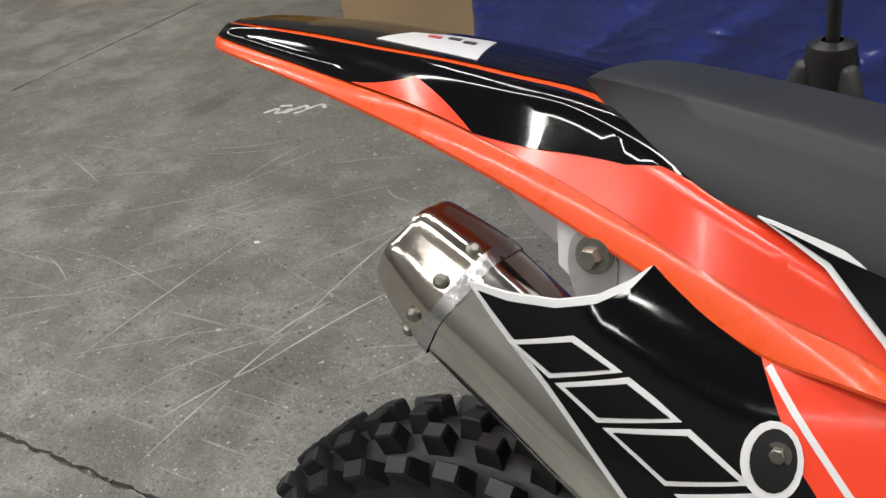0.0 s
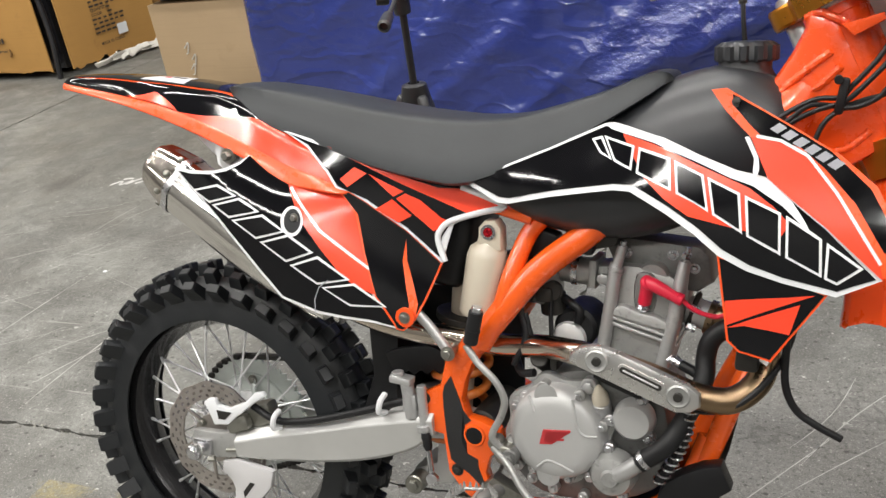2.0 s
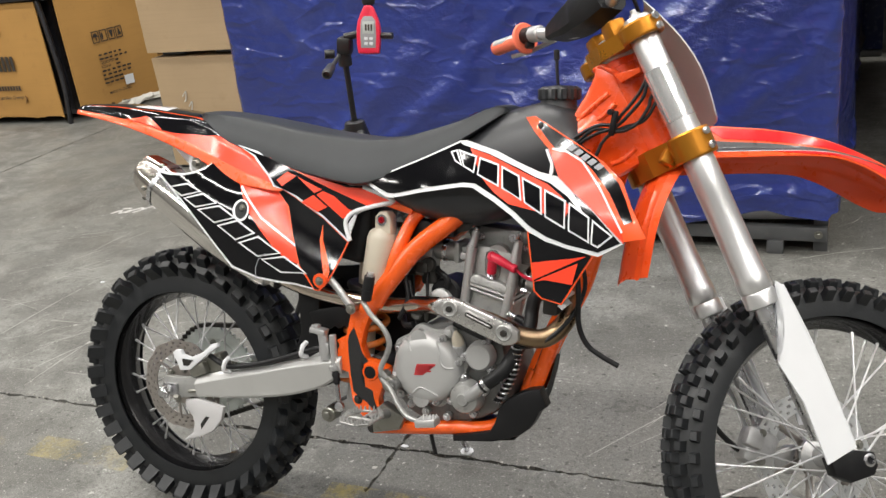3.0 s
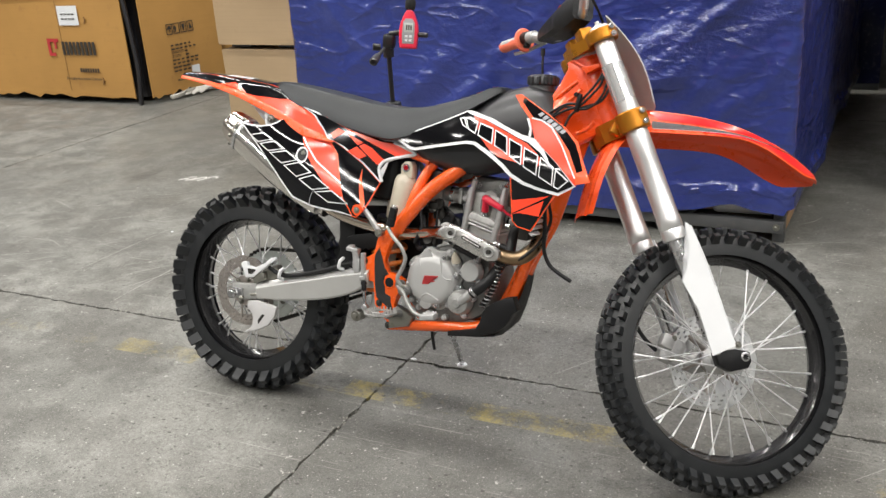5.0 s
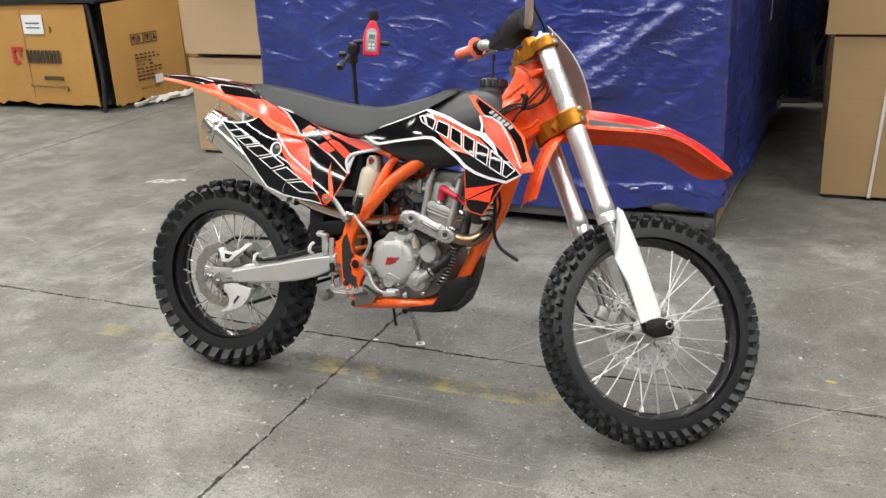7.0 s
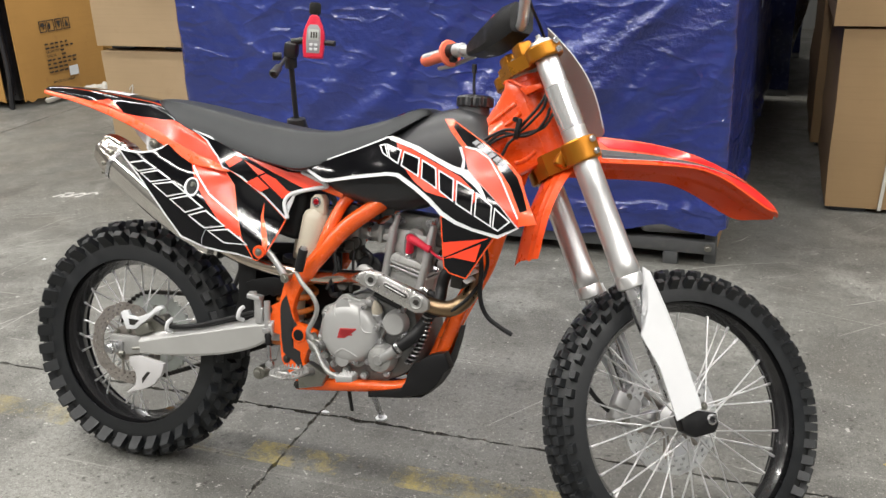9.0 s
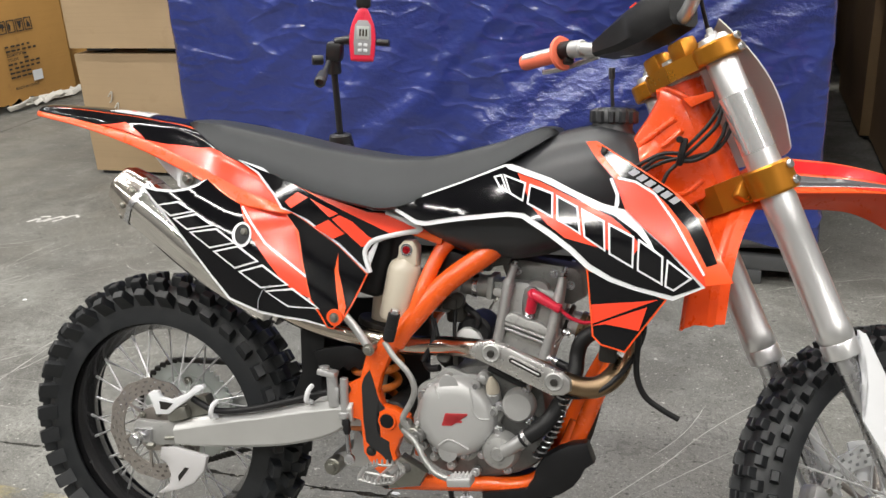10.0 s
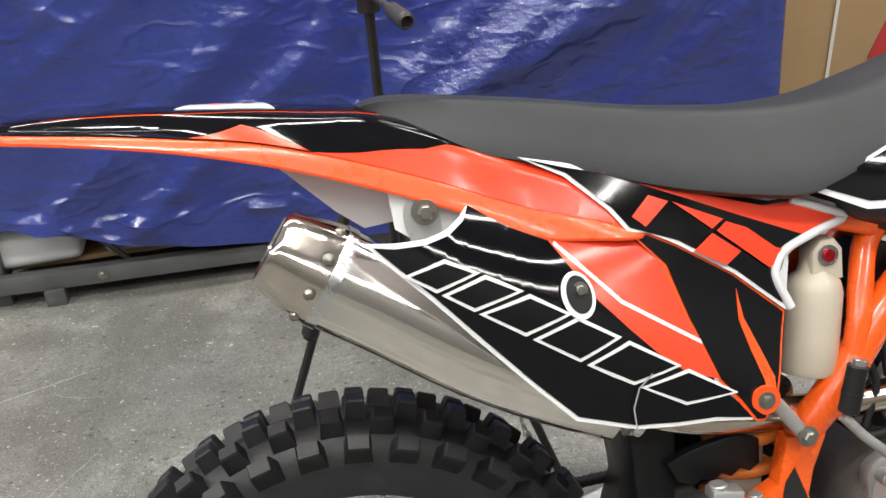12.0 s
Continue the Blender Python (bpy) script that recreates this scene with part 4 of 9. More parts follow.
def tyre(outer, bead, half, lug, pitch, big):
    """A knobbly tyre about the y axis: carcass, then rows of tapered lugs."""
    bm = bmesh.new()
    crown = outer - lug
    n = 72
    prof = []
    for k in range(15):
        a = math.pi * (k / 14 * 1.24 - 0.12)
        prof.append((-half * math.cos(a) * 0.95, bead + 0.012 + (crown - bead - 0.012) * max(0, math.sin(a)) ** 0.85 if 0 < a < math.pi else bead))
    rings = []
    for k in range(n):
        c, s = math.cos(2 * math.pi * k / n), math.sin(2 * math.pi * k / n)
        rings.append([bm.verts.new((r * c, y, r * s)) for y, r in prof])
    for k in range(n):
        p, q = rings[k], rings[(k + 1) % n]
        for j in range(len(prof) - 1):
            bm.faces.new((p[j], p[j + 1], q[j + 1], q[j]))

    def lug_mesh(jit, across, along_, height):
        """One tapered block standing on the carcass, out along x."""
        one = bmesh.new()
        vs = []
        for f, h in ((1.12, -0.012), (0.94, height * 0.86 * jit), (0.80, height * jit)):
            for sy, sz in ((-1, -1), (1, -1), (1, 1), (-1, 1)):
                vs.append(one.verts.new((h, sy * across / 2 * f, sz * along_ / 2 * f)))
        for lo in (0, 4):
            for j in range(4):
                one.faces.new((vs[lo + j], vs[lo + (j + 1) % 4], vs[lo + 4 + (j + 1) % 4], vs[lo + 4 + j]))
        one.faces.new(vs[8:12])
        one.faces.new(vs[3::-1])
        return one

    # y, size across and along, tilt, phase, height, foot radius
    w = half
    if big:
        table = [(-0.90, 0.34, 0.030, -48, 0.0, lug * 1.05 + 0.010, crown - 0.034), (-0.56, 0.34, 0.026, -26, 0.5, lug, crown - 0.008), (-0.20, 0.36, 0.024, -4, 0.0, lug, crown - 0.001),
                 (0.26, 0.36, 0.024, 5, 0.0, lug, crown - 0.001), (0.56, 0.34, 0.026, 26, 0.5, lug, crown - 0.008), (0.90, 0.34, 0.030, 48, 0.0, lug * 1.05 + 0.010, crown - 0.034)]
    else:
        table = [(-0.92, 0.32, 0.020, -50, 0.0, lug + 0.006, crown - 0.026), (-0.58, 0.32, 0.019, -27, 0.5, lug, crown - 0.006), (-0.24, 0.36, 0.018, -5, 0.0, lug, crown - 0.001),
                 (0.24, 0.36, 0.020, 5, 0.0, lug, crown - 0.001), (0.58, 0.32, 0.022, 27, 0.5, lug, crown - 0.006), (0.90, 0.30, 0.024, 50, 0.0, lug, crown - 0.020)]
    lugs = []
    for row, (y, across, long_, tilt, phase, height, r0) in enumerate(table):
        for k in range(pitch):
            a = 2 * math.pi * (k + phase) / pitch
            m = Matrix.Rotation(-a, 4, "Y") @ Matrix.Translation((r0, y * w, 0)) @ Matrix.Rotation(radians(tilt + 1.5 * math.sin(k * 5.1)), 4, "Z")
            lugs.append((row, m))
    shapes = [lug_mesh(1, across * w, long_, height) for y, across, long_, tilt, phase, height, r0 in table]
    return bm, shapes, lugs


FLAT = Matrix.Rotation(radians(-90), 4, "X")  # turns a lathe about z into one about y


def disc(outer, inner, thick, rows_, n=144, wave=0.0):
    """A drilled brake disc about the y axis, holes cut right through."""
    bm = bmesh.new()
    radii = [inner + (outer - inner) * k / (2 * rows_ + 1) for k in range(2 * rows_ + 2)]
    grid = [[[None] * n for _ in radii] for _ in range(2)]
    for side in range(2):
        for i, r in enumerate(radii):
            for k in range(n):
                rr = r + (wave * math.sin(2 * math.pi * k / n * 12) if i == len(radii) - 1 else 0)
                a = 2 * math.pi * k / n
                grid[side][i][k] = bm.verts.new((rr * math.cos(a), (side - 0.5) * thick, rr * math.sin(a)))
    hole = lambda i, k: i % 2 == 1 and 0 < i < len(radii) - 2 and (k + 2 * (i // 2)) % 5 < 2
    for i in range(len(radii) - 1):
        for k in range(n):
            j = (k + 1) % n
            if hole(i, k):
                for (a, b, c, d) in ((i, k, i, j), (i + 1, k, i + 1, j), (i, k, i + 1, k), (i, j, i + 1, j)):
                    try:
                        bm.faces.new((grid[0][a][b], grid[0][c][d], grid[1][c][d], grid[1][a][b]))
                    except ValueError:
                        pass
                continue
            for side in range(2):
                g = grid[side]
                bm.faces.new((g[i][k], g[i][j], g[i + 1][j], g[i + 1][k]))
    for i in (0, len(radii) - 1):
        for k in range(n):
            j = (k + 1) % n
            bm.faces.new((grid[0][i][k], grid[0][i][j], grid[1][i][j], grid[1][i][k]))
    return bm


def wheel(name, at, m, outer, bead, half, lug, pitch, big, hub_r, hub_half, disc_y, disc_r):
    """Rim with tyre, spokes, hub and disc under it, as one part of the bike."""
    rim_h = half * 0.62
    rim = part(name, lathe([(bead - 0.006, -rim_h), (bead + 0.011, -rim_h), (bead + 0.012, -rim_h + 0.004), (bead - 0.002, -rim_h + 0.008), (bead - 0.010, -rim_h * 0.5), (bead - 0.016, 0),
                            (bead - 0.010, rim_h * 0.5), (bead - 0.002, rim_h - 0.008), (bead + 0.012, rim_h - 0.004), (bead + 0.011, rim_h), (bead - 0.006, rim_h), (bead - 0.017, rim_h * 0.5), (bead - 0.024, 0), (bead - 0.017, -rim_h * 0.5)],
                           96, FLAT, closed=True), M_rim, bike, "gloss black wheel rim")
    rim.matrix_local = m @ Matrix.Translation(at)
    carcass, shapes, lugs = tyre(outer, bead, half, lug, pitch, big)
    part("tyre", carcass, M_rubber, rim, "black knobbly tyre")
    firsts = {}
    for row, at_ in lugs:
        if row not in firsts:
            firsts[row] = ob = part("tyre_lug", shapes[row], M_rubber, rim, smooth=0)
        else:
            ob = new("tyre_lug", firsts[row].data)
            ob.parent = rim
        ob.matrix_local = at_
    part("hub", lathe([(0.0, -hub_half), (hub_r * 0.62, -hub_half), (hub_r, -hub_half + 0.004), (hub_r, -hub_half + 0.012), (hub_r * 0.55, -hub_half + 0.022), (hub_r * 0.48, 0), (hub_r * 0.55, hub_half - 0.022),
                       (hub_r, hub_half - 0.012), (hub_r, hub_half - 0.004), (hub_r * 0.62, hub_half), (0, hub_half)], 32, FLAT), M_alu, rim, "silver wheel hub")
    kinds = {}
    for side in (-1, 1):
        for lead in (-1, 1):
            a0, a1 = radians(0), radians(38 * lead)
            p = Vector((hub_r * 0.93 * math.cos(a0), side * (hub_half - 0.008), hub_r * 0.93 * math.sin(a0)))
            q = Vector(((bead - 0.022) * math.cos(a1), side * rim_h * 0.25, (bead - 0.022) * math.sin(a1)))
            bm = rod(p, q, 0.0021, 8)
            put(bm, rod(q, q.lerp(p, 0.075), 0.0034, 6))
            kinds[side, lead] = bm
    for (side, lead), bm in kinds.items():
        first = None
        for k in range(9):
            turn = Matrix.Rotation(radians(40 * k + (10 if side > 0 else 0) + (20 if lead > 0 else 0) - 38 * lead * 0.5), 4, "Y")
            if first is None:
                first = part("spoke", bm, M_spoke, rim, "bright steel spoke")
                ob = first
            else:
                ob = new("spoke", first.data)
                ob.parent = rim
                ob["label"] = "bright steel spoke"
            ob.matrix_local = turn
    dk = part("brake_disc", disc(disc_r, disc_r * 0.70, 0.004, 3, 150, 0.002), M_disc if big else M_disc_bright, rim, "drilled steel brake disc")
    dk.location = (0, disc_y, 0)
    part("disc_carrier", lathe([(0.0, disc_y - 0.004), (hub_r * 0.95, disc_y - 0.004), (hub_r * 0.95, disc_y + 0.004), (0, disc_y + 0.004)], 24, FLAT), M_disc, rim)
    for k in range(6):
        a = radians(60 * k + 12)
        part("carrier_arm", tube([(hub_r * 0.8 * math.cos(a), disc_y, hub_r * 0.8 * math.sin(a)), (disc_r * 0.74 * math.cos(a + 0.18), disc_y, disc_r * 0.74 * math.sin(a + 0.18))], 0.007, 8, 1, flat=0.5), M_disc, rim)
    for k in range(6):
        a = radians(60 * k + 12)
        part("disc_bolt", bolt((hub_r * 0.8 * math.cos(a), disc_y + math.copysign(0.005, disc_y), hub_r * 0.8 * math.sin(a)), (0, math.copysign(1, disc_y), 0), 0.006, 0.005), M_zinc, rim)
    return rim


wheel("rear_wheel", AXLE_R, Matrix(), 0.343, 0.236, 0.058, 0.019, 34, True, 0.052, 0.062, -0.068, 0.115)
wheel("front_wheel", AXLE_F, STEER, 0.357, 0.277, 0.046, 0.014, 50, False, 0.040, 0.052, 0.060, 0.130)


# ---- body panels: shapes drawn in the bike's own x and z ----
def inset(poly, d):
    """The outline moved inwards by d."""
    pts = [Vector((p[0], p[1])) for p in poly]
    n = len(pts)
    turn = sum(pts[k].x * pts[(k + 1) % n].y - pts[(k + 1) % n].x * pts[k].y for k in range(n))
    sign = 1 if turn > 0 else -1
    out = []
    for k in range(n):
        a, b, c = pts[k - 1], pts[k], pts[(k + 1) % n]
        d1, d2 = (b - a).normalized(), (c - b).normalized()
        n1, n2 = Vector((-d1.y, d1.x)) * sign, Vector((-d2.y, d2.x)) * sign
        m = n1 + n2
        m = m.normalized() if m.length > 1e-4 else n1
        out.append(tuple(b + m * min(d / max(0.35, m.dot(n1)), 2.0 * d)))
    return out


def between(top, low, u, v):
    """A place in the band between two runs of points: u along it, v from low to top."""
    def on(run, u):
        k = min(len(run) - 2, int(u * (len(run) - 1)))
        f = u * (len(run) - 1) - k
        return Vector(run[k]).lerp(Vector(run[k + 1]), f)
    return tuple(on(low, u).lerp(on(top, u), v))


def sign_row(top, low, slots, lean, gap, line):
    """Plain slanted boxes in a row, in place of a maker's sign: their outlines and the fields inside."""
    outer, inner = [], []
    w = 1 / (slots + abs(lean))
    for k in range(slots):

        def at(a, b):
            u = abs(lean) * w / 2 + k * w + w * (gap / 2 + a * (1 - gap)) + lean * (b - 0.5) * w
            return between(top, low, min(1, max(0, u)), b)

        outer.append([at(0, 0), at(0.5, 0), at(1, 0), at(1, 1), at(0.5, 1), at(0, 1)])
        inner.append(inset([at(0, 0), at(1, 0), at(1, 1), at(0, 1)], line))
    return outer, inner


def layers(holder, depth, items):
    """Printed films on a panel, each a little in front of the one before."""
    for k, (name, polys, mat, label) in enumerate(items):
        part(name, film(polys, depth, 0.0005 + 0.0007 * (k + 1), 0.0006), mat, holder, label)


SIDE = plane_depth([(0.063, -0.175, 0.889), (0.472, -0.139, 0.649), (0.286, -0.145, 0.808), (0.526, -0.11, 0.734), (0.347, -0.129, 0.851), (0.42, -0.123, 0.832), (0.241, -0.091, 0.94), (0.25, -0.172, 0.70), (0.40, -0.165, 0.61)])
WING = plane_depth([(0.964, -0.123, 0.992), (1.187, -0.255, 0.786), (1.144, -0.212, 0.763), (1.026, -0.184, 0.644), (0.778, -0.085, 0.944), (0.62, -0.13, 0.825), (1.04, -0.17, 0.88), (0.80, -0.15, 0.87), (0.92, -0.165, 0.82)])

FLAT_SIDE, FLAT_WING = SIDE, WING


def belly(depth, a, b, half, rise):
    """The depth with a soft swell along the line a to b in x and z, fading out at half its width."""
    a, b = Vector(a), Vector(b)
    d = (b - a).normalized()

    def swelled(x, z):
        s = ((x - a.x) * d.y - (z - a.y) * d.x) / half
        return depth(x, z) - rise * math.exp(-1.6 * s * s)

    return swelled


SIDE = belly(FLAT_SIDE, (0.10, 0.87), (0.45, 0.66), 0.075, 0.014)
WING = belly(FLAT_WING, (0.66, 0.87), (1.14, 0.79), 0.070, 0.005)

# side plate over the silencer
PLATE = [(0.061, 0.887), (0.091, 0.882), (0.122, 0.880), (0.146, 0.884), (0.163, 0.893), (0.176, 0.904), (0.213, 0.888), (0.272, 0.867), (0.339, 0.848), (0.379, 0.807), (0.395, 0.749), (0.411, 0.715), (0.42, 0.679), (0.441, 0.653), (0.469, 0.626), (0.412, 0.636), (0.366, 0.64), (0.319, 0.647), (0.254, 0.67), (0.213, 0.713), (0.161, 0.772), (0.121, 0.819), (0.086, 0.857)]
ORANGE_FLASH = [(0.246, 0.867), (0.29, 0.794), (0.326, 0.752), (0.361, 0.714), (0.383, 0.697), (0.418, 0.682), (0.411, 0.715), (0.395, 0.749), (0.379, 0.807), (0.342, 0.848)]


def PLATE_D(x, z):
    """The plate's face: its upper edge folds in under the mudguard's bead."""
    line = float(np.interp(x, (0.10, 0.15, 0.19, 0.25, 0.30, 0.345), (0.96, 0.905, 0.886, 0.860, 0.852, 0.848)))
    return SIDE(x, z) + 5.5 * max(0.0, z - line + 0.040) ** 2


side_plate = part("side_plate", sheet(PLATE, PLATE_D, 0.0035, 0.012), M_white, bike, "black side plate with white edge and orange flash")
hole = [(0.274 + 0.0135 * math.cos(a) - 0.004 * math.sin(a), 0.799 + 0.019 * math.sin(a) + 0.003 * math.cos(a)) for a in (2 * math.pi * k / 20 for k in range(20))]
ring = [(0.273 + 1.34 * (p[0] - 0.274), 0.798 + 1.26 * (p[1] - 0.799)) for p in hole]
outer, inner_ = sign_row([(0.112, 0.874), (0.199, 0.824), (0.305, 0.754), (0.445, 0.660)], [(0.092, 0.852), (0.170, 0.796), (0.290, 0.714), (0.415, 0.640)], 6, 0.6, 0.12, 0.0038)
PLATE_BLACK = [p if 5 <= k <= 8 else q for k, (p, q) in enumerate(zip(PLATE, inset(PLATE, 0.0048)))]
layers(side_plate, PLATE_D, [
    ("black_film", [PLATE_BLACK], M_black_decal, "gloss black film"),
    ("orange_flash", [ORANGE_FLASH], M_red_decal, "red-orange film flash"),
    ("white_line", stroke([(0.259, 0.851), (0.321, 0.782), (0.408, 0.722)], 0.004), M_white_decal, ""),
    ("white_sign", outer, M_white_decal, "row of white edged slanted cells"),
    ("black_sign", inner_, M_black_decal, ""),
    ("white_ring", [ring], M_white_decal, "white ring round the bolt hole"),
    ("bolt_recess", [hole], M_black_plastic, ""),
])
part("plate_bolt", bolt((0.276, SIDE(0.276, 0.803) - 0.004, 0.803), (0, -1, 0.1), 0.0055, 0.004), M_zinc, side_plate)
crease = [(0.318, 0.648), (0.317, 0.672), (0.325, 0.692), (0.342, 0.705)]
part("seam", film(stroke(crease, 0.0016), SIDE, 0.0062), M_grey_decal, side_plate)

# side cover under the seat
COVER = [(0.236, 0.942), (0.284, 0.93), (0.345, 0.912), (0.409, 0.892), (0.477, 0.871), (0.521, 0.858), (0.56, 0.857), (0.639, 0.824), (0.645, 0.813), (0.608, 0.81), (0.567, 0.805), (0.537, 0.791), (0.525, 0.771), (0.522, 0.732), (0.462, 0.784), (0.396, 0.828), (0.365, 0.845), (0.342, 0.85), (0.324, 0.875), (0.282, 0.916)]
cover = part("side_cover", sheet(COVER, lambda x, z: SIDE(x, z) - 0.006, 0.004, 0.012), M_white, bike, "black side cover with white edge and orange squares")
CD = lambda x, z: SIDE(x, z) - 0.006
layers(cover, CD, [
    ("black_film", [inset(COVER, 0.0045)], M_black_decal, "gloss black film"),
    ("orange_edge", [inset([(0.32, 0.917), (0.407, 0.885), (0.512, 0.851), (0.559, 0.849), (0.626, 0.824), (0.641, 0.815), (0.608, 0.811), (0.57, 0.804), (0.472, 0.847)], 0.001)], M_red_decal, ""),
    ("orange_square", [[(0.372, 0.884), (0.394, 0.874), (0.363, 0.852), (0.349, 0.865)]], M_red_decal, ""),
    ("orange_square", [[(0.398, 0.873), (0.457, 0.845), (0.441, 0.837)]], M_red_decal, ""),
    ("orange_square", [[(0.46, 0.842), (0.485, 0.831), (0.519, 0.803), (0.537, 0.796), (0.508, 0.782), (0.446, 0.834)]], M_red_decal, ""),
    ("orange_square", [[(0.44, 0.833), (0.473, 0.807), (0.452, 0.796), (0.414, 0.818)]], M_red_decal, ""),
])
EDGE = [(0.548, 0.851), (0.586, 0.836), (0.618, 0.820), (0.582, 0.811), (0.535, 0.798), (0.519, 0.785), (0.515, 0.768), (0.528, 0.734)]
part("white_lip", tube([(x, CD(x, z) - 0.002, z) for x, z in EDGE], 0.0052, 10, 4), M_white, cover, "raised white lip")
# lower cover with its orange ribbon
LOWER = [(0.345, 0.847), (0.365, 0.845), (0.396, 0.828), (0.462, 0.784), (0.522, 0.731), (0.5, 0.67), (0.487, 0.642), (0.469, 0.625), (0.458, 0.627), (0.441, 0.653), (0.42, 0.679), (0.395, 0.749), (0.379, 0.807)]
lower = part("lower_cover", sheet(LOWER, lambda x, z: SIDE(x, z) - 0.002, 0.004, 0.012), M_orange, bike, "black lower cover with orange edge")
LD = lambda x, z: SIDE(x, z) - 0.002
layers(lower, LD, [
    ("black_film", [inset(LOWER, 0.0028)], M_black_decal, "gloss black film"),
    ("orange_ribbon", [[(0.4625, 0.768), (0.466, 0.735), (0.479, 0.700), (0.490, 0.668), (0.488, 0.648), (0.478, 0.648), (0.476, 0.668), (0.467, 0.700), (0.459, 0.735)]], M_orange, "orange ribbon with bolt eye"),
])
px, pz = 0.472, 0.648
part("bolt_eye", lathe([(0, 0), (0.0165, 0), (0.0165, 0.004), (0.011, 0.005), (0, 0.003)], 20, along((px, LD(px, pz) - 0.001, pz), (px, -1, pz))), M_orange, lower)
part("cover_bolt", bolt((px, LD(px, pz) - 0.005, pz), (0, -1, 0), 0.0065, 0.004), M_zinc, lower)


# ---- rear mudguard: sections across the bike, from tail to seat ----
# x, centre z, then (y, z) of the crown edge, the shoulder, the top of the rolled bead and the rim
TAIL = [(-0.305, 1.038, 0.020, 1.037, 0.028, 1.035, 0.034, 1.032, 0.037, 1.028), (-0.285, 1.041, 0.044, 1.038, 0.056, 1.033, 0.066, 1.029, 0.070, 1.022), (-0.25, 1.041, 0.054, 1.038, 0.067, 1.029, 0.080, 1.025, 0.086, 1.018),
        (-0.17, 1.040, 0.063, 1.034, 0.081, 1.019, 0.098, 1.015, 0.105, 1.006), (-0.10, 1.034, 0.067, 1.0275, 0.087, 1.0135, 0.108, 1.0035, 0.116, 0.992), (-0.03, 1.028, 0.068, 1.0205, 0.088, 1.011, 0.113, 0.990, 0.121, 0.973),
        (0.03, 1.020, 0.068, 1.012, 0.088, 1.0045, 0.115, 0.972, 0.123, 0.953), (0.09, 1.010, 0.068, 1.003, 0.088, 0.9965, 0.117, 0.950, 0.125, 0.930), (0.15, 0.990, 0.071, 0.984, 0.092, 0.971, 0.120, 0.926, 0.128, 0.905),
        (0.19, 0.970, 0.082, 0.962, 0.102, 0.950, 0.122, 0.908, 0.130, 0.886), (0.25, 0.945, 0.090, 0.937, 0.112, 0.922, 0.124, 0.883, 0.134, 0.858), (0.30, 0.925, 0.094, 0.916, 0.115, 0.900, 0.126, 0.868, 0.136, 0.850),
        (0.345, 0.912, 0.098, 0.898, 0.116, 0.878, 0.126, 0.853, 0.136, 0.844), (0.375, 0.900, 0.085, 0.888, 0.105, 0.868, 0.112, 0.850, 0.118, 0.842)]
TAIL_RUN = spline(TAIL, 14)


def tail_at(x, s):
    """The mudguard's outer face on the bike's right: s 0 centre, 1 crown edge, 2 shoulder, 3 top of the bead, 4 rim."""
    xs = [t[0] for t in TAIL_RUN]
    k = max(0, min(len(xs) - 2, int(np.searchsorted(xs, x)) - 1))
    f = min(1, max(0, (x - xs[k]) / (xs[k + 1] - xs[k])))
    t = TAIL_RUN[k] * (1 - f) + TAIL_RUN[k + 1] * f
    pts = [(0, t[1]), (t[2], t[3]), (t[4], t[5]), (t[6], t[7]), (t[8], t[9])]
    side = 1 if s < 0 else -1
    s = abs(s)
    j = min(3, int(s))
    g = s - j
    # the faces belly slightly between the edges
    y = pts[j][0] + (pts[j + 1][0] - pts[j][0]) * g
    z = pts[j][1] + (pts[j + 1][1] - pts[j][1]) * g + (0.002, 0.0012, -0.0008, 0.0015)[j] * 4 * g * (1 - g)
    return Vector((x, side * y, z))


def skin(surf, us, vs, thick, closed_in):
    """A shell over a grid of u and v: outer face surf(u, v), inner face moved by thick towards closed_in(u, v)."""
    bm = bmesh.new()
    out = [[bm.verts.new(surf(u, v)) for v in vs] for u in us]
    inn = [[bm.verts.new(surf(u, v) + closed_in(u, v) * thick) for v in vs] for u in us]
    for a in range(len(us) - 1):
        for b in range(len(vs) - 1):
            bm.faces.new((out[a][b], out[a + 1][b], out[a + 1][b + 1], out[a][b + 1]))
            bm.faces.new((inn[a][b], inn[a][b + 1], inn[a + 1][b + 1], inn[a + 1][b]))
    for a in range(len(us) - 1):
        for b in (0, len(vs) - 1):
            bm.faces.new((out[a][b], out[a + 1][b], inn[a + 1][b], inn[a][b]))
    for b in range(len(vs) - 1):
        for a in (0, len(us) - 1):
            bm.faces.new((out[a][b], out[a][b + 1], inn[a][b + 1], inn[a][b]))
    return bm


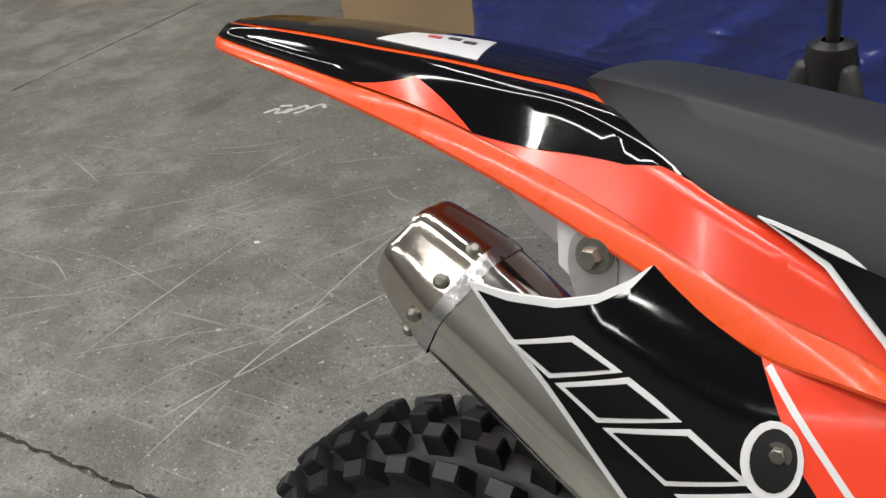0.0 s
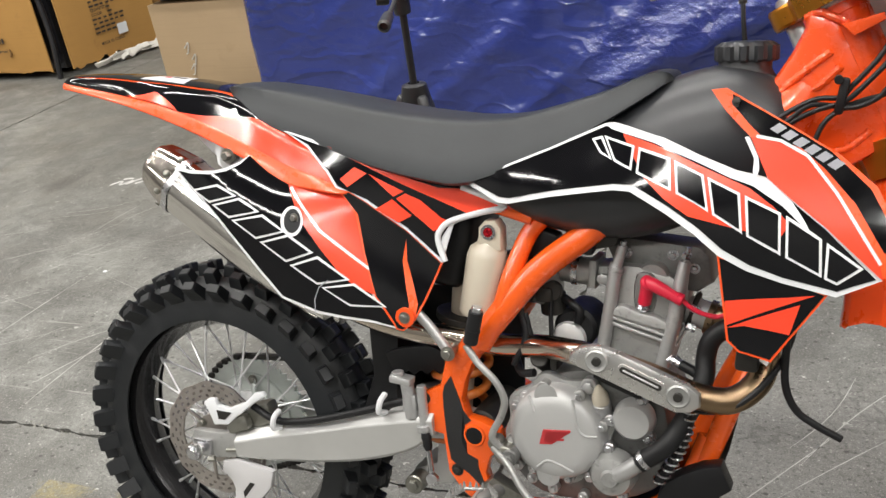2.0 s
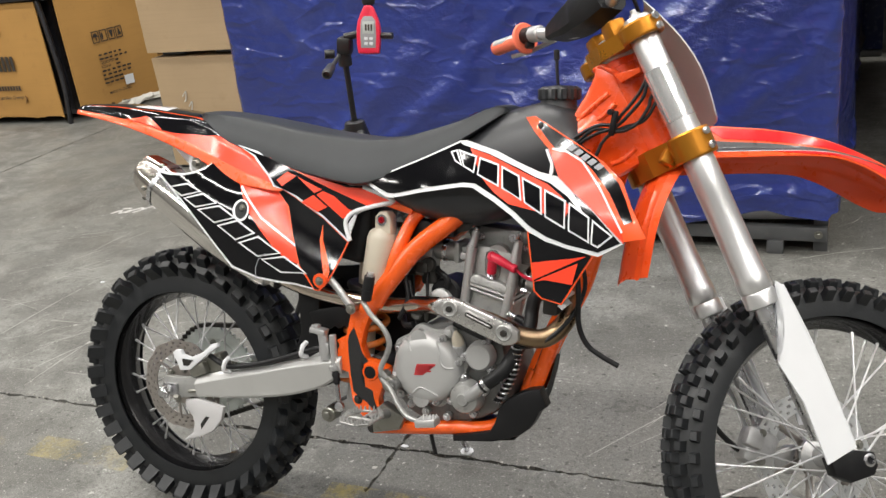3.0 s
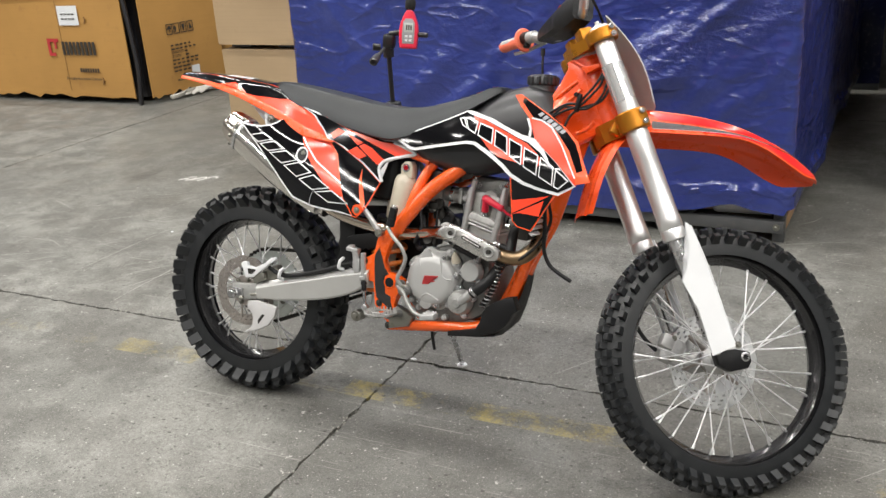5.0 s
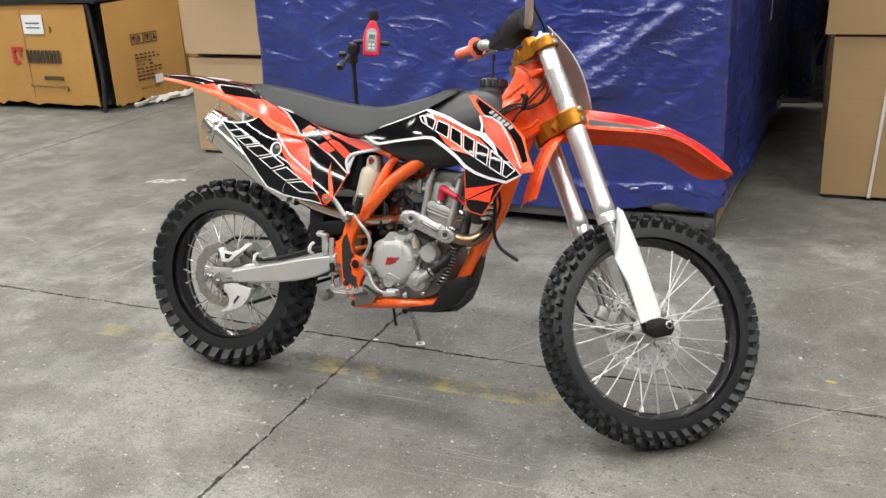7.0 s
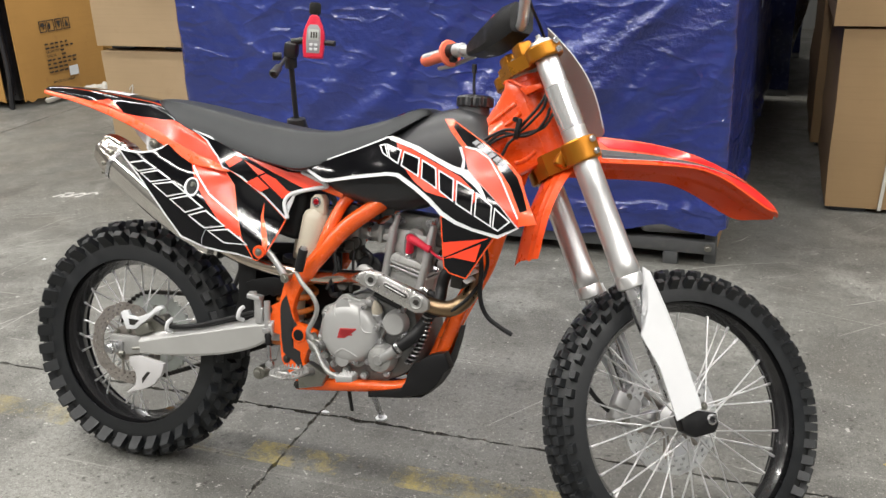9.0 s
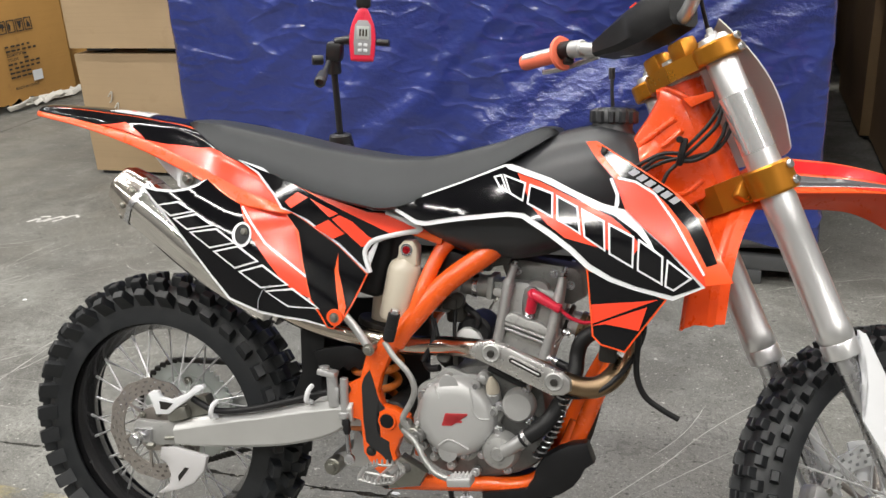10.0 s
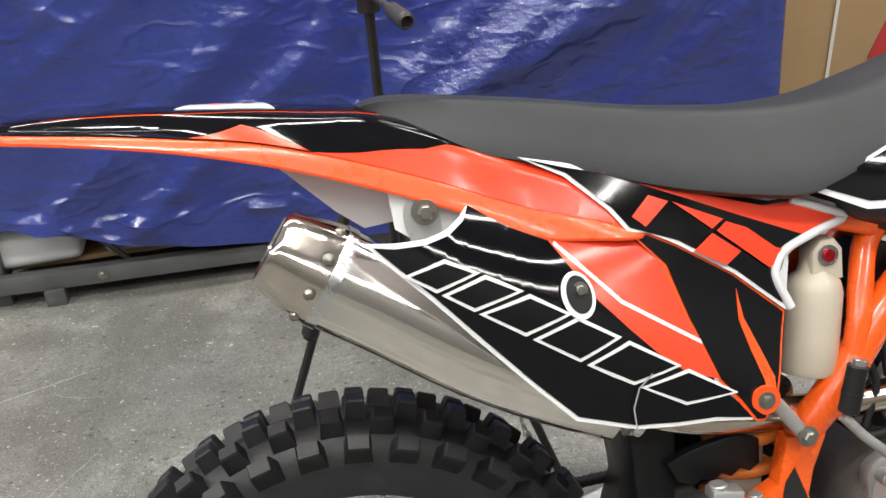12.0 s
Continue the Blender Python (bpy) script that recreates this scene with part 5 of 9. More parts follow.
def drape(poly, surf, lift, thick=0.0005, step=(0.0108, 0.1)):
    """A film whose outline is drawn in u and v of a surface."""
    bm = bmesh.new()
    face = bm.faces.new([bm.verts.new((p[0], 0, p[1])) for p in poly])
    bmesh.ops.triangulate(bm, faces=[face])
    for axis in (0, 2):
        lo, hi = min(v.co[axis] for v in bm.verts), max(v.co[axis] for v in bm.verts)
        no = Vector((1, 0, 0)) if axis == 0 else Vector((0, 0, 1))
        first = math.ceil(lo / step[axis // 2])
        for k in range(first, int(hi / step[axis // 2]) + 1):
            bmesh.ops.bisect_plane(bm, geom=bm.verts[:] + bm.edges[:] + bm.faces[:], dist=1e-5, plane_co=no * (k * step[axis // 2]), plane_no=no)
    back = {}
    rim = [e for e in bm.edges if len(e.link_faces) == 1]
    for v in list(bm.verts):
        u, w = v.co.x, v.co.z
        e = 0.002
        du, dv = surf(u + e, w) - surf(u - e, w), surf(u, w + 10 * e) - surf(u, w - 10 * e)
        nrm = du.cross(dv).normalized()
        if nrm.dot(Vector((0, -0.5 if w >= 0 else 0.5, 1))) < 0:
            nrm = -nrm
        p = surf(u, w)
        v.co = p + nrm * lift
        back[v] = bm.verts.new(p + nrm * (lift - thick))
    for f in list(bm.faces):
        bm.faces.new([back[v] for v in reversed(f.verts)])
    for e in rim:
        a, b = e.verts
        bm.faces.new((a, b, back[b], back[a]))
    return bm


us = [-0.305 + 0.68 * k / 63 for k in range(64)]
half = [0.3, 0.6, 0.94, 1.0, 1.06, 1.3, 1.6, 1.85, 2.0, 2.15, 2.4, 2.7, 2.94, 3.0, 3.08, 3.3, 3.6, 3.85, 4.0]
vs = [-v for v in reversed(half)] + [0] + half
guard = part("rear_mudguard", skin(tail_at, us, vs, 0.003, lambda u, v: Vector((0, 0.25 if v > 0 else -0.25 if v < 0 else 0, -1)).normalized()), M_orange, bike, "orange rear mudguard with black film", 22)
part("side_film", drape([(-0.292, 1.15), (-0.20, 1.12), (-0.03, 1.08), (0.09, 1.06), (0.13, 1.1), (0.187, 1.75), (0.14, 2.28), (0.074, 2.72), (0.022, 2.97), (-0.05, 2.96), (-0.20, 2.94), (-0.285, 2.86)], tail_at, 0.0018, 0.0005, (0.0108, 0.2)), M_black_decal, guard, "gloss black film")
part("flash", drape([(-0.043, 2.10), (0.022, 2.96), (-0.095, 2.95)], tail_at, 0.0026, 0.0005, (0.0108, 0.2)), M_red_decal, guard, "red flash in the black film")
part("face_film", drape([(0.024, 2.97), (0.074, 2.74), (0.14, 2.31), (0.189, 1.78), (0.19, 0.92), (0.33, 0.92), (0.335, 2.92), (0.2, 2.95)], tail_at, 0.0012, 0.0005, (0.0108, 0.2)), M_red_decal, guard, "red-orange film")
part("top_film", drape([(-0.292, -0.8), (0.08, -0.74), (0.10, 0.0), (0.10, 0.84), (0.0, 0.88), (-0.10, 0.92), (-0.292, 0.90)], tail_at, 0.0013), M_black_decal, guard, "gloss black film")
part("white_sticker", drape([(-0.112, 0.72), (-0.10, 0.1), (-0.07, -0.1), (-0.025, -0.15), (-0.008, 0.80), (-0.06, 0.78)], tail_at, 0.0021), M_white_decal, guard, "white sticker with small red and dark marks")
for x, s, m_ in ((-0.042, 0.30, M_ink), (-0.060, 0.22, M_ink), (-0.078, 0.28, M_redink)):
    part("sticker_mark", drape([(x, s), (x + 0.012, s), (x + 0.010, s - 0.13), (x - 0.002, s - 0.13)], tail_at, 0.0028), m_, guard)
# inner fin below the mudguard and the silencer hanger
part("under_fin", sheet([(-0.015, 0.961), (0.045, 0.944), (0.105, 0.920), (0.121, 0.900), (0.113, 0.886), (0.069, 0.882), (0.041, 0.904)], lambda x, z: -0.060, 0.004, 0.03), M_white, bike, "translucent white inner fin")
hang = part("hanger", sheet([(0.095, 0.925), (0.165, 0.915), (0.185, 0.885), (0.15, 0.872), (0.115, 0.872), (0.098, 0.885)], lambda x, z: -0.115, 0.006, 0.03), M_white, bike, "white silencer hanger plate")
part("hanger_tab", sheet([(0.118, 0.862), (0.14, 0.862), (0.146, 0.885), (0.141, 0.915), (0.127, 0.922), (0.112, 0.912), (0.108, 0.89)], lambda x, z: -0.121, 0.004, 0.03, 3), M_alu, hang)
part("hanger_bolt", put(bolt((0.130, -0.126, 0.901), (0, -1, 0), 0.0085, 0.009), lathe([(0, 0), (0.0145, 0), (0.0145, 0.003), (0, 0.003)], 20, along((0.130, -0.123, 0.901), (0.130, -1, 0.901)))), M_zinc, hang, "zinc flange bolt")


# ---- seat ----
def seat_material():
    m, n, l, b = node_mat("seat_vinyl")
    c = mix(n, l, ramp(n, l, noise_tex(n, l, 6, 4), 0.3, 0.7), (0.019, 0.0215, 0.024), (0.028, 0.031, 0.034))
    l.new(c, b.inputs["Base Color"])
    b.inputs["Roughness"].default_value = 0.46
    b.inputs["Specular IOR Level"].default_value = 0.34
    co = n.new("ShaderNodeTexCoord")
    w = n.new("ShaderNodeTexWave")
    w.bands_direction, w.inputs["Scale"].default_value, w.inputs["Distortion"].default_value = "Z", 150, 0.6
    l.new(co.outputs["Object"], w.inputs["Vector"])
    first = bump(n, l, b, w.outputs["Fac"], 0.025, 0.0012)
    bump(n, l, b, noise_tex(n, l, 420, 3), 0.14, 0.001, first)
    return m


M_seat = seat_material()
# x, top z, half width at the top edge, half width at the foot, foot z
SEAT = [(0.075, 1.006, 0.020, 0.028, 0.999), (0.085, 1.016, 0.040, 0.050, 0.985), (0.12, 1.020, 0.062, 0.082, 0.968), (0.20, 1.010, 0.072, 0.100, 0.946), (0.30, 0.993, 0.078, 0.112, 0.916), (0.40, 0.974, 0.080, 0.122, 0.884),
        (0.50, 0.961, 0.078, 0.124, 0.862), (0.56, 0.957, 0.075, 0.121, 0.857), (0.63, 0.961, 0.071, 0.113, 0.878), (0.70, 0.977, 0.067, 0.103, 0.910), (0.77, 0.997, 0.062, 0.091, 0.946), (0.835, 1.022, 0.055, 0.075, 0.985), (0.862, 1.024, 0.046, 0.060, 1.004), (0.872, 1.015, 0.030, 0.040, 1.008)]


def seat_mesh():
    bm = bmesh.new()
    rings = []
    for x, zt, wt, wb, zb in spline(SEAT, 5):
        half = []
        h = zt - zb
        for f, w in ((0.0, 0.0), (0.002, 0.45), (0.008, 0.8), (0.03, 0.97)):
            half.append((wt * w, zt - h * f - 0.002 * w * w))
        half += [(wt + 0.004, zt - h * 0.10), (wt + (wb - wt) * 0.30, zt - h * 0.30), (wt + (wb - wt) * 0.66, zt - h * 0.58), (wt + (wb - wt) * 0.95, zt - h * 0.85), (wb, zt - h * 0.95), (wb * 0.93, zb), (0.0, zb)]
        pts = [(-y, z) for y, z in half] + [(y, z) for y, z in reversed(half[1:-1])]
        rings.append([bm.verts.new((x, y, z)) for y, z in pts])
    for p, q in zip(rings, rings[1:]):
        for k in range(len(p)):
            j = (k + 1) % len(p)
            bm.faces.new((p[k], p[j], q[j], q[k]))
    bm.faces.new(rings[0])
    bm.faces.new(rings[-1][::-1])
    return bm


seat = part("seat", seat_mesh(), M_seat, bike, "dark grey ribbed vinyl seat", 50)
for k, m_ in enumerate((M_grey_decal, M_grey_decal, M_red_decal, M_black_decal, M_red_decal)):
    x = 0.735 + 0.024 * k
    z = lambda x: float(np.interp(x, [s[0] for s in SEAT], [s[1] for s in SEAT])) + 0.0015
    bm = bmesh.new()
    q = [bm.verts.new((x + dx, y, z(x + dx))) for dx, y in ((0, -0.045), (0.018, -0.043), (0.018, -0.033), (0, -0.035))]
    bm.faces.new(q)
    part("print", bm, m_, seat, "small printed marks")

# ---- tank and its cap ----
# x, centre z, half height, half width
TANKS = [(0.585, 0.838, 0.022, 0.060), (0.64, 0.845, 0.045, 0.095), (0.70, 0.852, 0.075, 0.104), (0.78, 0.866, 0.100, 0.106), (0.85, 0.892, 0.115, 0.108), (0.92, 0.915, 0.112, 0.106), (0.97, 0.925, 0.105, 0.102), (1.02, 0.92, 0.085, 0.095), (1.05, 0.91, 0.05, 0.07)]
bm = bmesh.new()
rings = []
for x, zc, h, w in spline(TANKS, 4):
    ring_ = []
    for k in range(28):
        a = 2 * math.pi * k / 28
        c, s = math.cos(a), math.sin(a)
        ring_.append(bm.verts.new((x, math.copysign(abs(c) ** 0.6, c) * w * (0.72 + 0.28 * (1 - max(0, s))), zc + math.copysign(abs(s) ** 0.75, s) * h)))
    rings.append(ring_)
for p, q in zip(rings, rings[1:]):
    for k in range(28):
        j = (k + 1) % 28
        bm.faces.new((p[k], p[j], q[j], q[k]))
bm.faces.new(rings[0])
bm.faces.new(rings[-1][::-1])
tank = part("fuel_tank", bm, M_tank, bike, "matt black plastic fuel tank", 50)
neck = put(lathe([(0.085, -0.060), (0.060, -0.035), (0.043, -0.008), (0.038, 0.0), (0.038, 0.012)], 28, pose(0.968, -0.005, 1.022)), lathe([(0, 0.01), (0.033, 0.012)], 28, pose(0.968, -0.005, 1.022)))
part("filler_neck", neck, M_tank, tank)
cap = lathe([(0, 0), (0.038, 0), (0.041, 0.003), (0.041, 0.022), (0.036, 0.028), (0.018, 0.030), (0, 0.027)], 72, pose(0.970, -0.005, 1.033))
# twelve grips round the rim
for v in cap.verts:
    d = Vector((v.co.x - 0.970, v.co.y + 0.005))
    if d.length > 0.032 and v.co.z < 1.055:
        f = 1 + 0.11 * (1 if math.cos(12 * math.atan2(d.y, d.x)) > 0.1 else -0.2)
        v.co.x, v.co.y = 0.970 + d.x * f, -0.005 + d.y * f
part("filler_cap", cap, M_tank, tank, "black knurled filler cap")
part("vent_hose", tube([(0.967, -0.005, 1.06), (0.964, -0.004, 1.09), (0.962, 0.0, 1.125)], 0.0035, 8), M_hose, tank)
part("vent_valve", rod((0.962, 0.0, 1.115), (0.961, 0.001, 1.136), 0.006), M_hose, tank)

# ---- right-hand shroud ----
MAIN = [(0.561, 0.863), (0.613, 0.883), (0.703, 0.918), (0.785, 0.953), (0.799, 0.954), (0.816, 0.950), (0.877, 0.933), (0.926, 0.912), (0.975, 0.894), (0.997, 0.890), (1.017, 0.886), (1.045, 0.863), (1.09, 0.83), (1.159, 0.772), (1.107, 0.743), (1.042, 0.752), (0.996, 0.763), (0.956, 0.781), (0.923, 0.807), (0.881, 0.833), (0.83, 0.86), (0.804, 0.861), (0.707, 0.846), (0.64, 0.833), (0.621, 0.834)]
shroud = part("tank_shroud", sheet(MAIN, WING, 0.004, 0.012), M_white, bike, "black and orange tank shroud with white bands")
MAIN_BLACK = [(0.574, 0.8635), (0.613, 0.8795), (0.703, 0.9145), (0.786, 0.949), (0.877, 0.930), (0.926, 0.909), (0.975, 0.891), (0.997, 0.887), (1.017, 0.883), (1.045, 0.860), (1.09, 0.827), (1.151, 0.772), (1.107, 0.751), (1.042, 0.760), (0.999, 0.772), (0.962, 0.790), (0.929, 0.816), (0.887, 0.842), (0.835, 0.869), (0.804, 0.870), (0.707, 0.855), (0.642, 0.842), (0.624, 0.843)]
BLADE = [(0.785, 0.953), (0.799, 0.954), (0.816, 0.950), (0.877, 0.933), (0.926, 0.912), (0.975, 0.894), (0.997, 0.891), (1.017, 0.886), (1.045, 0.863), (1.064, 0.837), (1.072, 0.823), (1.068, 0.824), (1.038, 0.851), (0.999, 0.875), (0.967, 0.885), (0.927, 0.902), (0.86, 0.928), (0.795, 0.945)]
outer, inner_ = sign_row([(0.752, 0.927), (0.784, 0.936), (0.878, 0.911), (0.960, 0.875), (1.053, 0.836), (1.140, 0.782)], [(0.779, 0.912), (0.819, 0.894), (0.921, 0.850), (1.001, 0.806), (1.090, 0.766), (1.121, 0.754)], 8, 0.7, 0.12, 0.0034)
layers(shroud, WING, [
    ("black_film", [MAIN_BLACK], M_black_decal, "gloss black film"),
    ("orange_patch", [[(0.813, 0.939), (0.860, 0.926), (0.927, 0.899), (0.967, 0.883), (0.995, 0.872), (1.026, 0.850), (1.047, 0.830), (1.035, 0.809), (0.962, 0.822), (0.914, 0.831), (0.880, 0.852), (0.850, 0.879), (0.831, 0.915)]], M_red_decal, "orange film patch"),
    ("white_blade", [BLADE], M_white_decal, "white blade stripe"),
    ("white_sign", outer, M_white_decal, "row of white edged slanted cells"),
    ("black_sign", inner_, M_black_decal, ""),
])
part("notch_edge", sheet([(0.985, 0.938), (0.9985, 0.911), (0.9975, 0.893), (1.003, 0.888), (1.0055, 0.897), (1.004, 0.913), (0.9905, 0.939)], lambda x, z: WING(x, z) - 0.0075, 0.006, 0.012), M_white, bike, "white edge round the shroud notch")
HORN = [(0.937, 1.000), (0.957, 1.002), (0.987, 0.985), (1.049, 0.951), (1.105, 0.918), (1.148, 0.882), (1.168, 0.840), (1.201, 0.785), (1.156, 0.775), (1.153, 0.795), (1.102, 0.871), (1.065, 0.916), (1.031, 0.934), (0.993, 0.938), (0.981, 0.949), (0.958, 0.972)]
horn = part("shroud_horn", sheet(HORN, lambda x, z: WING(x, z) - 0.004, 0.004, 0.012), M_orange, bike, "orange shroud horn with black film")
HD = lambda x, z: WING(x, z) - 0.004
layers(horn, HD, [
    ("black_film", [[(0.966, 0.994), (1.034, 0.957), (1.093, 0.923), (1.140, 0.880), (1.157, 0.850), (1.174, 0.813), (1.158, 0.806), (1.124, 0.861), (1.087, 0.901), (1.057, 0.926), (1.027, 0.936), (1.006, 0.940), (0.990, 0.955), (0.968, 0.979)]], M_black_decal, "gloss black film"),
    ("small_sign", sign_row([(1.020, 0.962), (1.112, 0.908)], [(1.014, 0.951), (1.106, 0.896)], 6, 0.4, 0.3, 0.001)[0], M_grey_decal, "small pale slanted blocks"),
    ("white_line", stroke([(1.000, 0.940), (1.031, 0.935), (1.065, 0.917), (1.102, 0.872), (1.155, 0.792)], 0.004), M_white_decal, ""),
])
MIDO = [(0.993, 0.938), (1.02, 0.937), (1.031, 0.934), (1.065, 0.916), (1.102, 0.871), (1.153, 0.795), (1.159, 0.772), (1.09, 0.83), (1.045, 0.863), (1.017, 0.886), (1.015, 0.898), (1.003, 0.920)]
part("shroud_centre", sheet(MIDO, lambda x, z: WING(x, z) - 0.0045, 0.003, 0.012), M_red_decal, bike, "red-orange centre of the shroud")
part("horn_bolt", bolt((0.972, HD(0.972, 0.984) - 0.001, 0.984), (0, -1, 0.2), 0.0045, 0.003), M_dark, horn)
RADP = [(0.955, 0.781), (0.972, 0.663), (0.988, 0.649), (1.031, 0.641), (1.098, 0.744), (1.023, 0.765)]
rad_panel = part("radiator_panel", sheet(RADP, lambda x, z: WING(x, z) + 0.004, 0.004, 0.012), M_orange, bike, "black and orange radiator side panel")
layers(rad_panel, lambda x, z: WING(x, z) + 0.004, [
    ("black_film", [inset(RADP, 0.0032)], M_black_decal, "gloss black film"),
    ("orange_patch", [[(0.968, 0.719), (1.048, 0.733), (1.083, 0.741), (0.971, 0.685)]], M_red_decal, ""),
    ("orange_patch", [[(0.972, 0.682), (1.065, 0.726), (1.053, 0.683), (0.994, 0.687)]], M_red_decal, ""),
])
# radiator with its fins behind the panel
radiator = part("radiator", box((0.032, 0.08, 0.22), pose(1.004, -0.120, 0.72, 0, 4, 0), 0.006), M_dark, bike, "dark radiator core")
for k in range(12):
    part("louvre", box((0.012, 0.085, 0.003), pose(1.026 + 0.0012 * (k - 5), -0.122, 0.72 + 0.0165 * (k - 5.5), 0, 35, 0)), M_white, radiator)


# ---- frame ----
def prism(poly, y0, y1, bevel=0.003, per=0):
    """A plate between y0 and y1 with its outline in x and z and its edges broken."""
    bm = bmesh.new()
    pts = outline(poly, per)
    lo = [bm.verts.new((p[0], y0, p[1])) for p in pts]
    hi = [bm.verts.new((p[0], y1, p[1])) for p in pts]
    a, b = bm.faces.new(lo), bm.faces.new(hi[::-1])
    for k in range(len(pts)):
        j = (k + 1) % len(pts)
        bm.faces.new((lo[k], hi[k], hi[j], lo[j]))
    if bevel:
        bmesh.ops.recalc_face_normals(bm, faces=bm.faces)
        bmesh.ops.bevel(bm, geom=[e for e in bm.edges if len({round(v.co.y, 5) for v in e.verts}) == 1], offset=bevel, segments=2, affect="EDGES", profile=0.5)
    bmesh.ops.triangulate(bm, faces=[f for f in bm.faces if len(f.verts) > 4])
    return bm


for s in (-1, 1):
    part("main_tube", tube([(0.80, s * 0.050, 0.83), (0.752, s * 0.068, 0.782), (0.670, s * 0.085, 0.716), (0.592, s * 0.097, 0.622), (0.556, s * 0.094, 0.580), (0.540, s * 0.092, 0.553)], 0.0215, 16), M_orange_frame, bike, "orange enamelled frame tube")
    part("subframe_tube", tube([(0.72, s * 0.052, 0.815), (0.685, s * 0.055, 0.806), (0.656, s * 0.062, 0.780), (0.637, s * 0.080, 0.735), (0.625, s * 0.094, 0.695), (0.608, s * 0.100, 0.640), (0.580, s * 0.100, 0.590)], 0.0150, 14), M_orange_frame, bike, "orange enamelled subframe tube")
    part("upper_rail", tube([(0.66, s * 0.07, 0.80), (0.50, s * 0.075, 0.845), (0.30, s * 0.07, 0.90), (0.16, s * 0.06, 0.93)], 0.011, 10), M_orange_frame, bike)
    part("strut", tube([(0.533, s * 0.126, 0.582), (0.498, s * 0.130, 0.629), (0.455, s * 0.130, 0.672), (0.36, s * 0.10, 0.76), (0.27, s * 0.08, 0.88)], 0.0085, 10, 5), M_alu, bike, "silver subframe strut")
    part("cradle_rail", tube([(0.56, s * 0.098, 0.305), (0.62, s * 0.097, 0.311), (0.74, s * 0.095, 0.325), (0.85, s * 0.088, 0.340), (0.905, s * 0.068, 0.39), (0.935, s * 0.05, 0.46)], 0.0155, 12), M_orange_frame, bike, "orange cradle rail")
    part("tank_rail", tube([(0.74, s * 0.07, 0.80), (0.85, s * 0.07, 0.86), (0.95, s * 0.065, 0.93), (1.03, s * 0.04, 0.97)], 0.018, 12), M_orange_frame, bike)
part("strut_bolt", put(bolt((0.533, -0.134, 0.584), (0, -1, 0), 0.008, 0.007), rod((0.533, -0.09, 0.584), (0.533, -0.134, 0.584), 0.008)), M_zinc, bike)
CAST = [(0.52, 0.575), (0.57, 0.572), (0.552, 0.529), (0.545, 0.498), (0.555, 0.466), (0.579, 0.462), (0.609, 0.45), (0.614, 0.423), (0.593, 0.4), (0.584, 0.372), (0.596, 0.332), (0.649, 0.329), (0.7, 0.33), (0.731, 0.322), (0.598, 0.302), (0.566, 0.313), (0.539, 0.333), (0.516, 0.365), (0.508, 0.43), (0.478, 0.435), (0.472, 0.499), (0.506, 0.517)]
cast = part("cast_plate", prism(CAST, -0.112, -0.085, 0.004), M_orange_frame, bike, "orange cast frame plate with black grip patch")
part("cast_plate", prism(CAST, 0.085, 0.112, 0.004), M_orange_frame, bike, "orange cast frame plate")
part("grip_patch", film([[(0.527, 0.537), (0.538, 0.507), (0.547, 0.479), (0.561, 0.462), (0.55, 0.454), (0.543, 0.437), (0.543, 0.42), (0.552, 0.402), (0.571, 0.394), (0.571, 0.382), (0.579, 0.359), (0.589, 0.341), (0.575, 0.347), (0.555, 0.366), (0.536, 0.377), (0.522, 0.388), (0.516, 0.428), (0.512, 0.475), (0.511, 0.504), (0.515, 0.52)]], lambda x, z: -0.112, 0.0012, 0.0012, 0), surface("carbon_patch", (0.016, 0.016, 0.017), 0.5, grain=0.5, grain_scale=900, vary=0.3), cast, "black textured grip patch")
part("pivot_eye", lathe([(0.012, 0), (0.018, 0), (0.0195, 0.003), (0.018, 0.006), (0.015, 0.006), (0.0145, 0.0)], 28, along((0.566, -0.110, 0.437), (0.566, -1, 0.437))), M_orange_frame, cast)
part("pivot_cap", lathe([(0, 0.002), (0.015, 0.002), (0.014, 0.006), (0, 0.008)], 24, along((0.566, -0.110, 0.437), (0.566, -1, 0.437))), M_black_plastic, cast)
for x, z in [(0.477, 0.492), (0.482, 0.439), (0.533, 0.37), (0.566, 0.306)]:
    part("plate_bolt", bolt((x, -0.111, z), (0, -1, 0), 0.007, 0.005), M_dark, cast)
part("down_tube", tube([(1.095, 0, 0.90), (1.058, 0, 0.78), (1.022, 0, 0.66), (0.994, 0, 0.60), (0.960, 0, 0.53), (0.928, 0, 0.455), (0.90, 0, 0.38)], 0.019, 16, flat=1.3, up=(0, 1, 0)), M_orange_frame, bike, "orange front down tube")
for s in (-1, 1):
    part("down_branch", tube([(1.014, s * 0.012, 0.64), (0.994, s * 0.034, 0.58), (0.973, s * 0.05, 0.53), (0.946, s * 0.058, 0.455), (0.922, s * 0.065, 0.395)] if s < 0 else [(0.99, 0.02, 0.60), (0.955, 0.05, 0.53), (0.925, 0.058, 0.455), (0.90, 0.065, 0.395)], 0.0165, 12), M_orange_frame, bike)
head = part("steering_head", put(put(rod((1.176, 0, 0.905), (1.084, 0, 1.105), 0.043, 32), rod((1.181, 0, 0.897), (1.174, 0, 0.912), 0.0455, 32)), rod((1.090, 0, 1.092), (1.083, 0, 1.107), 0.0445, 32)), M_orange_head, bike, "orange steering head with weld beads")
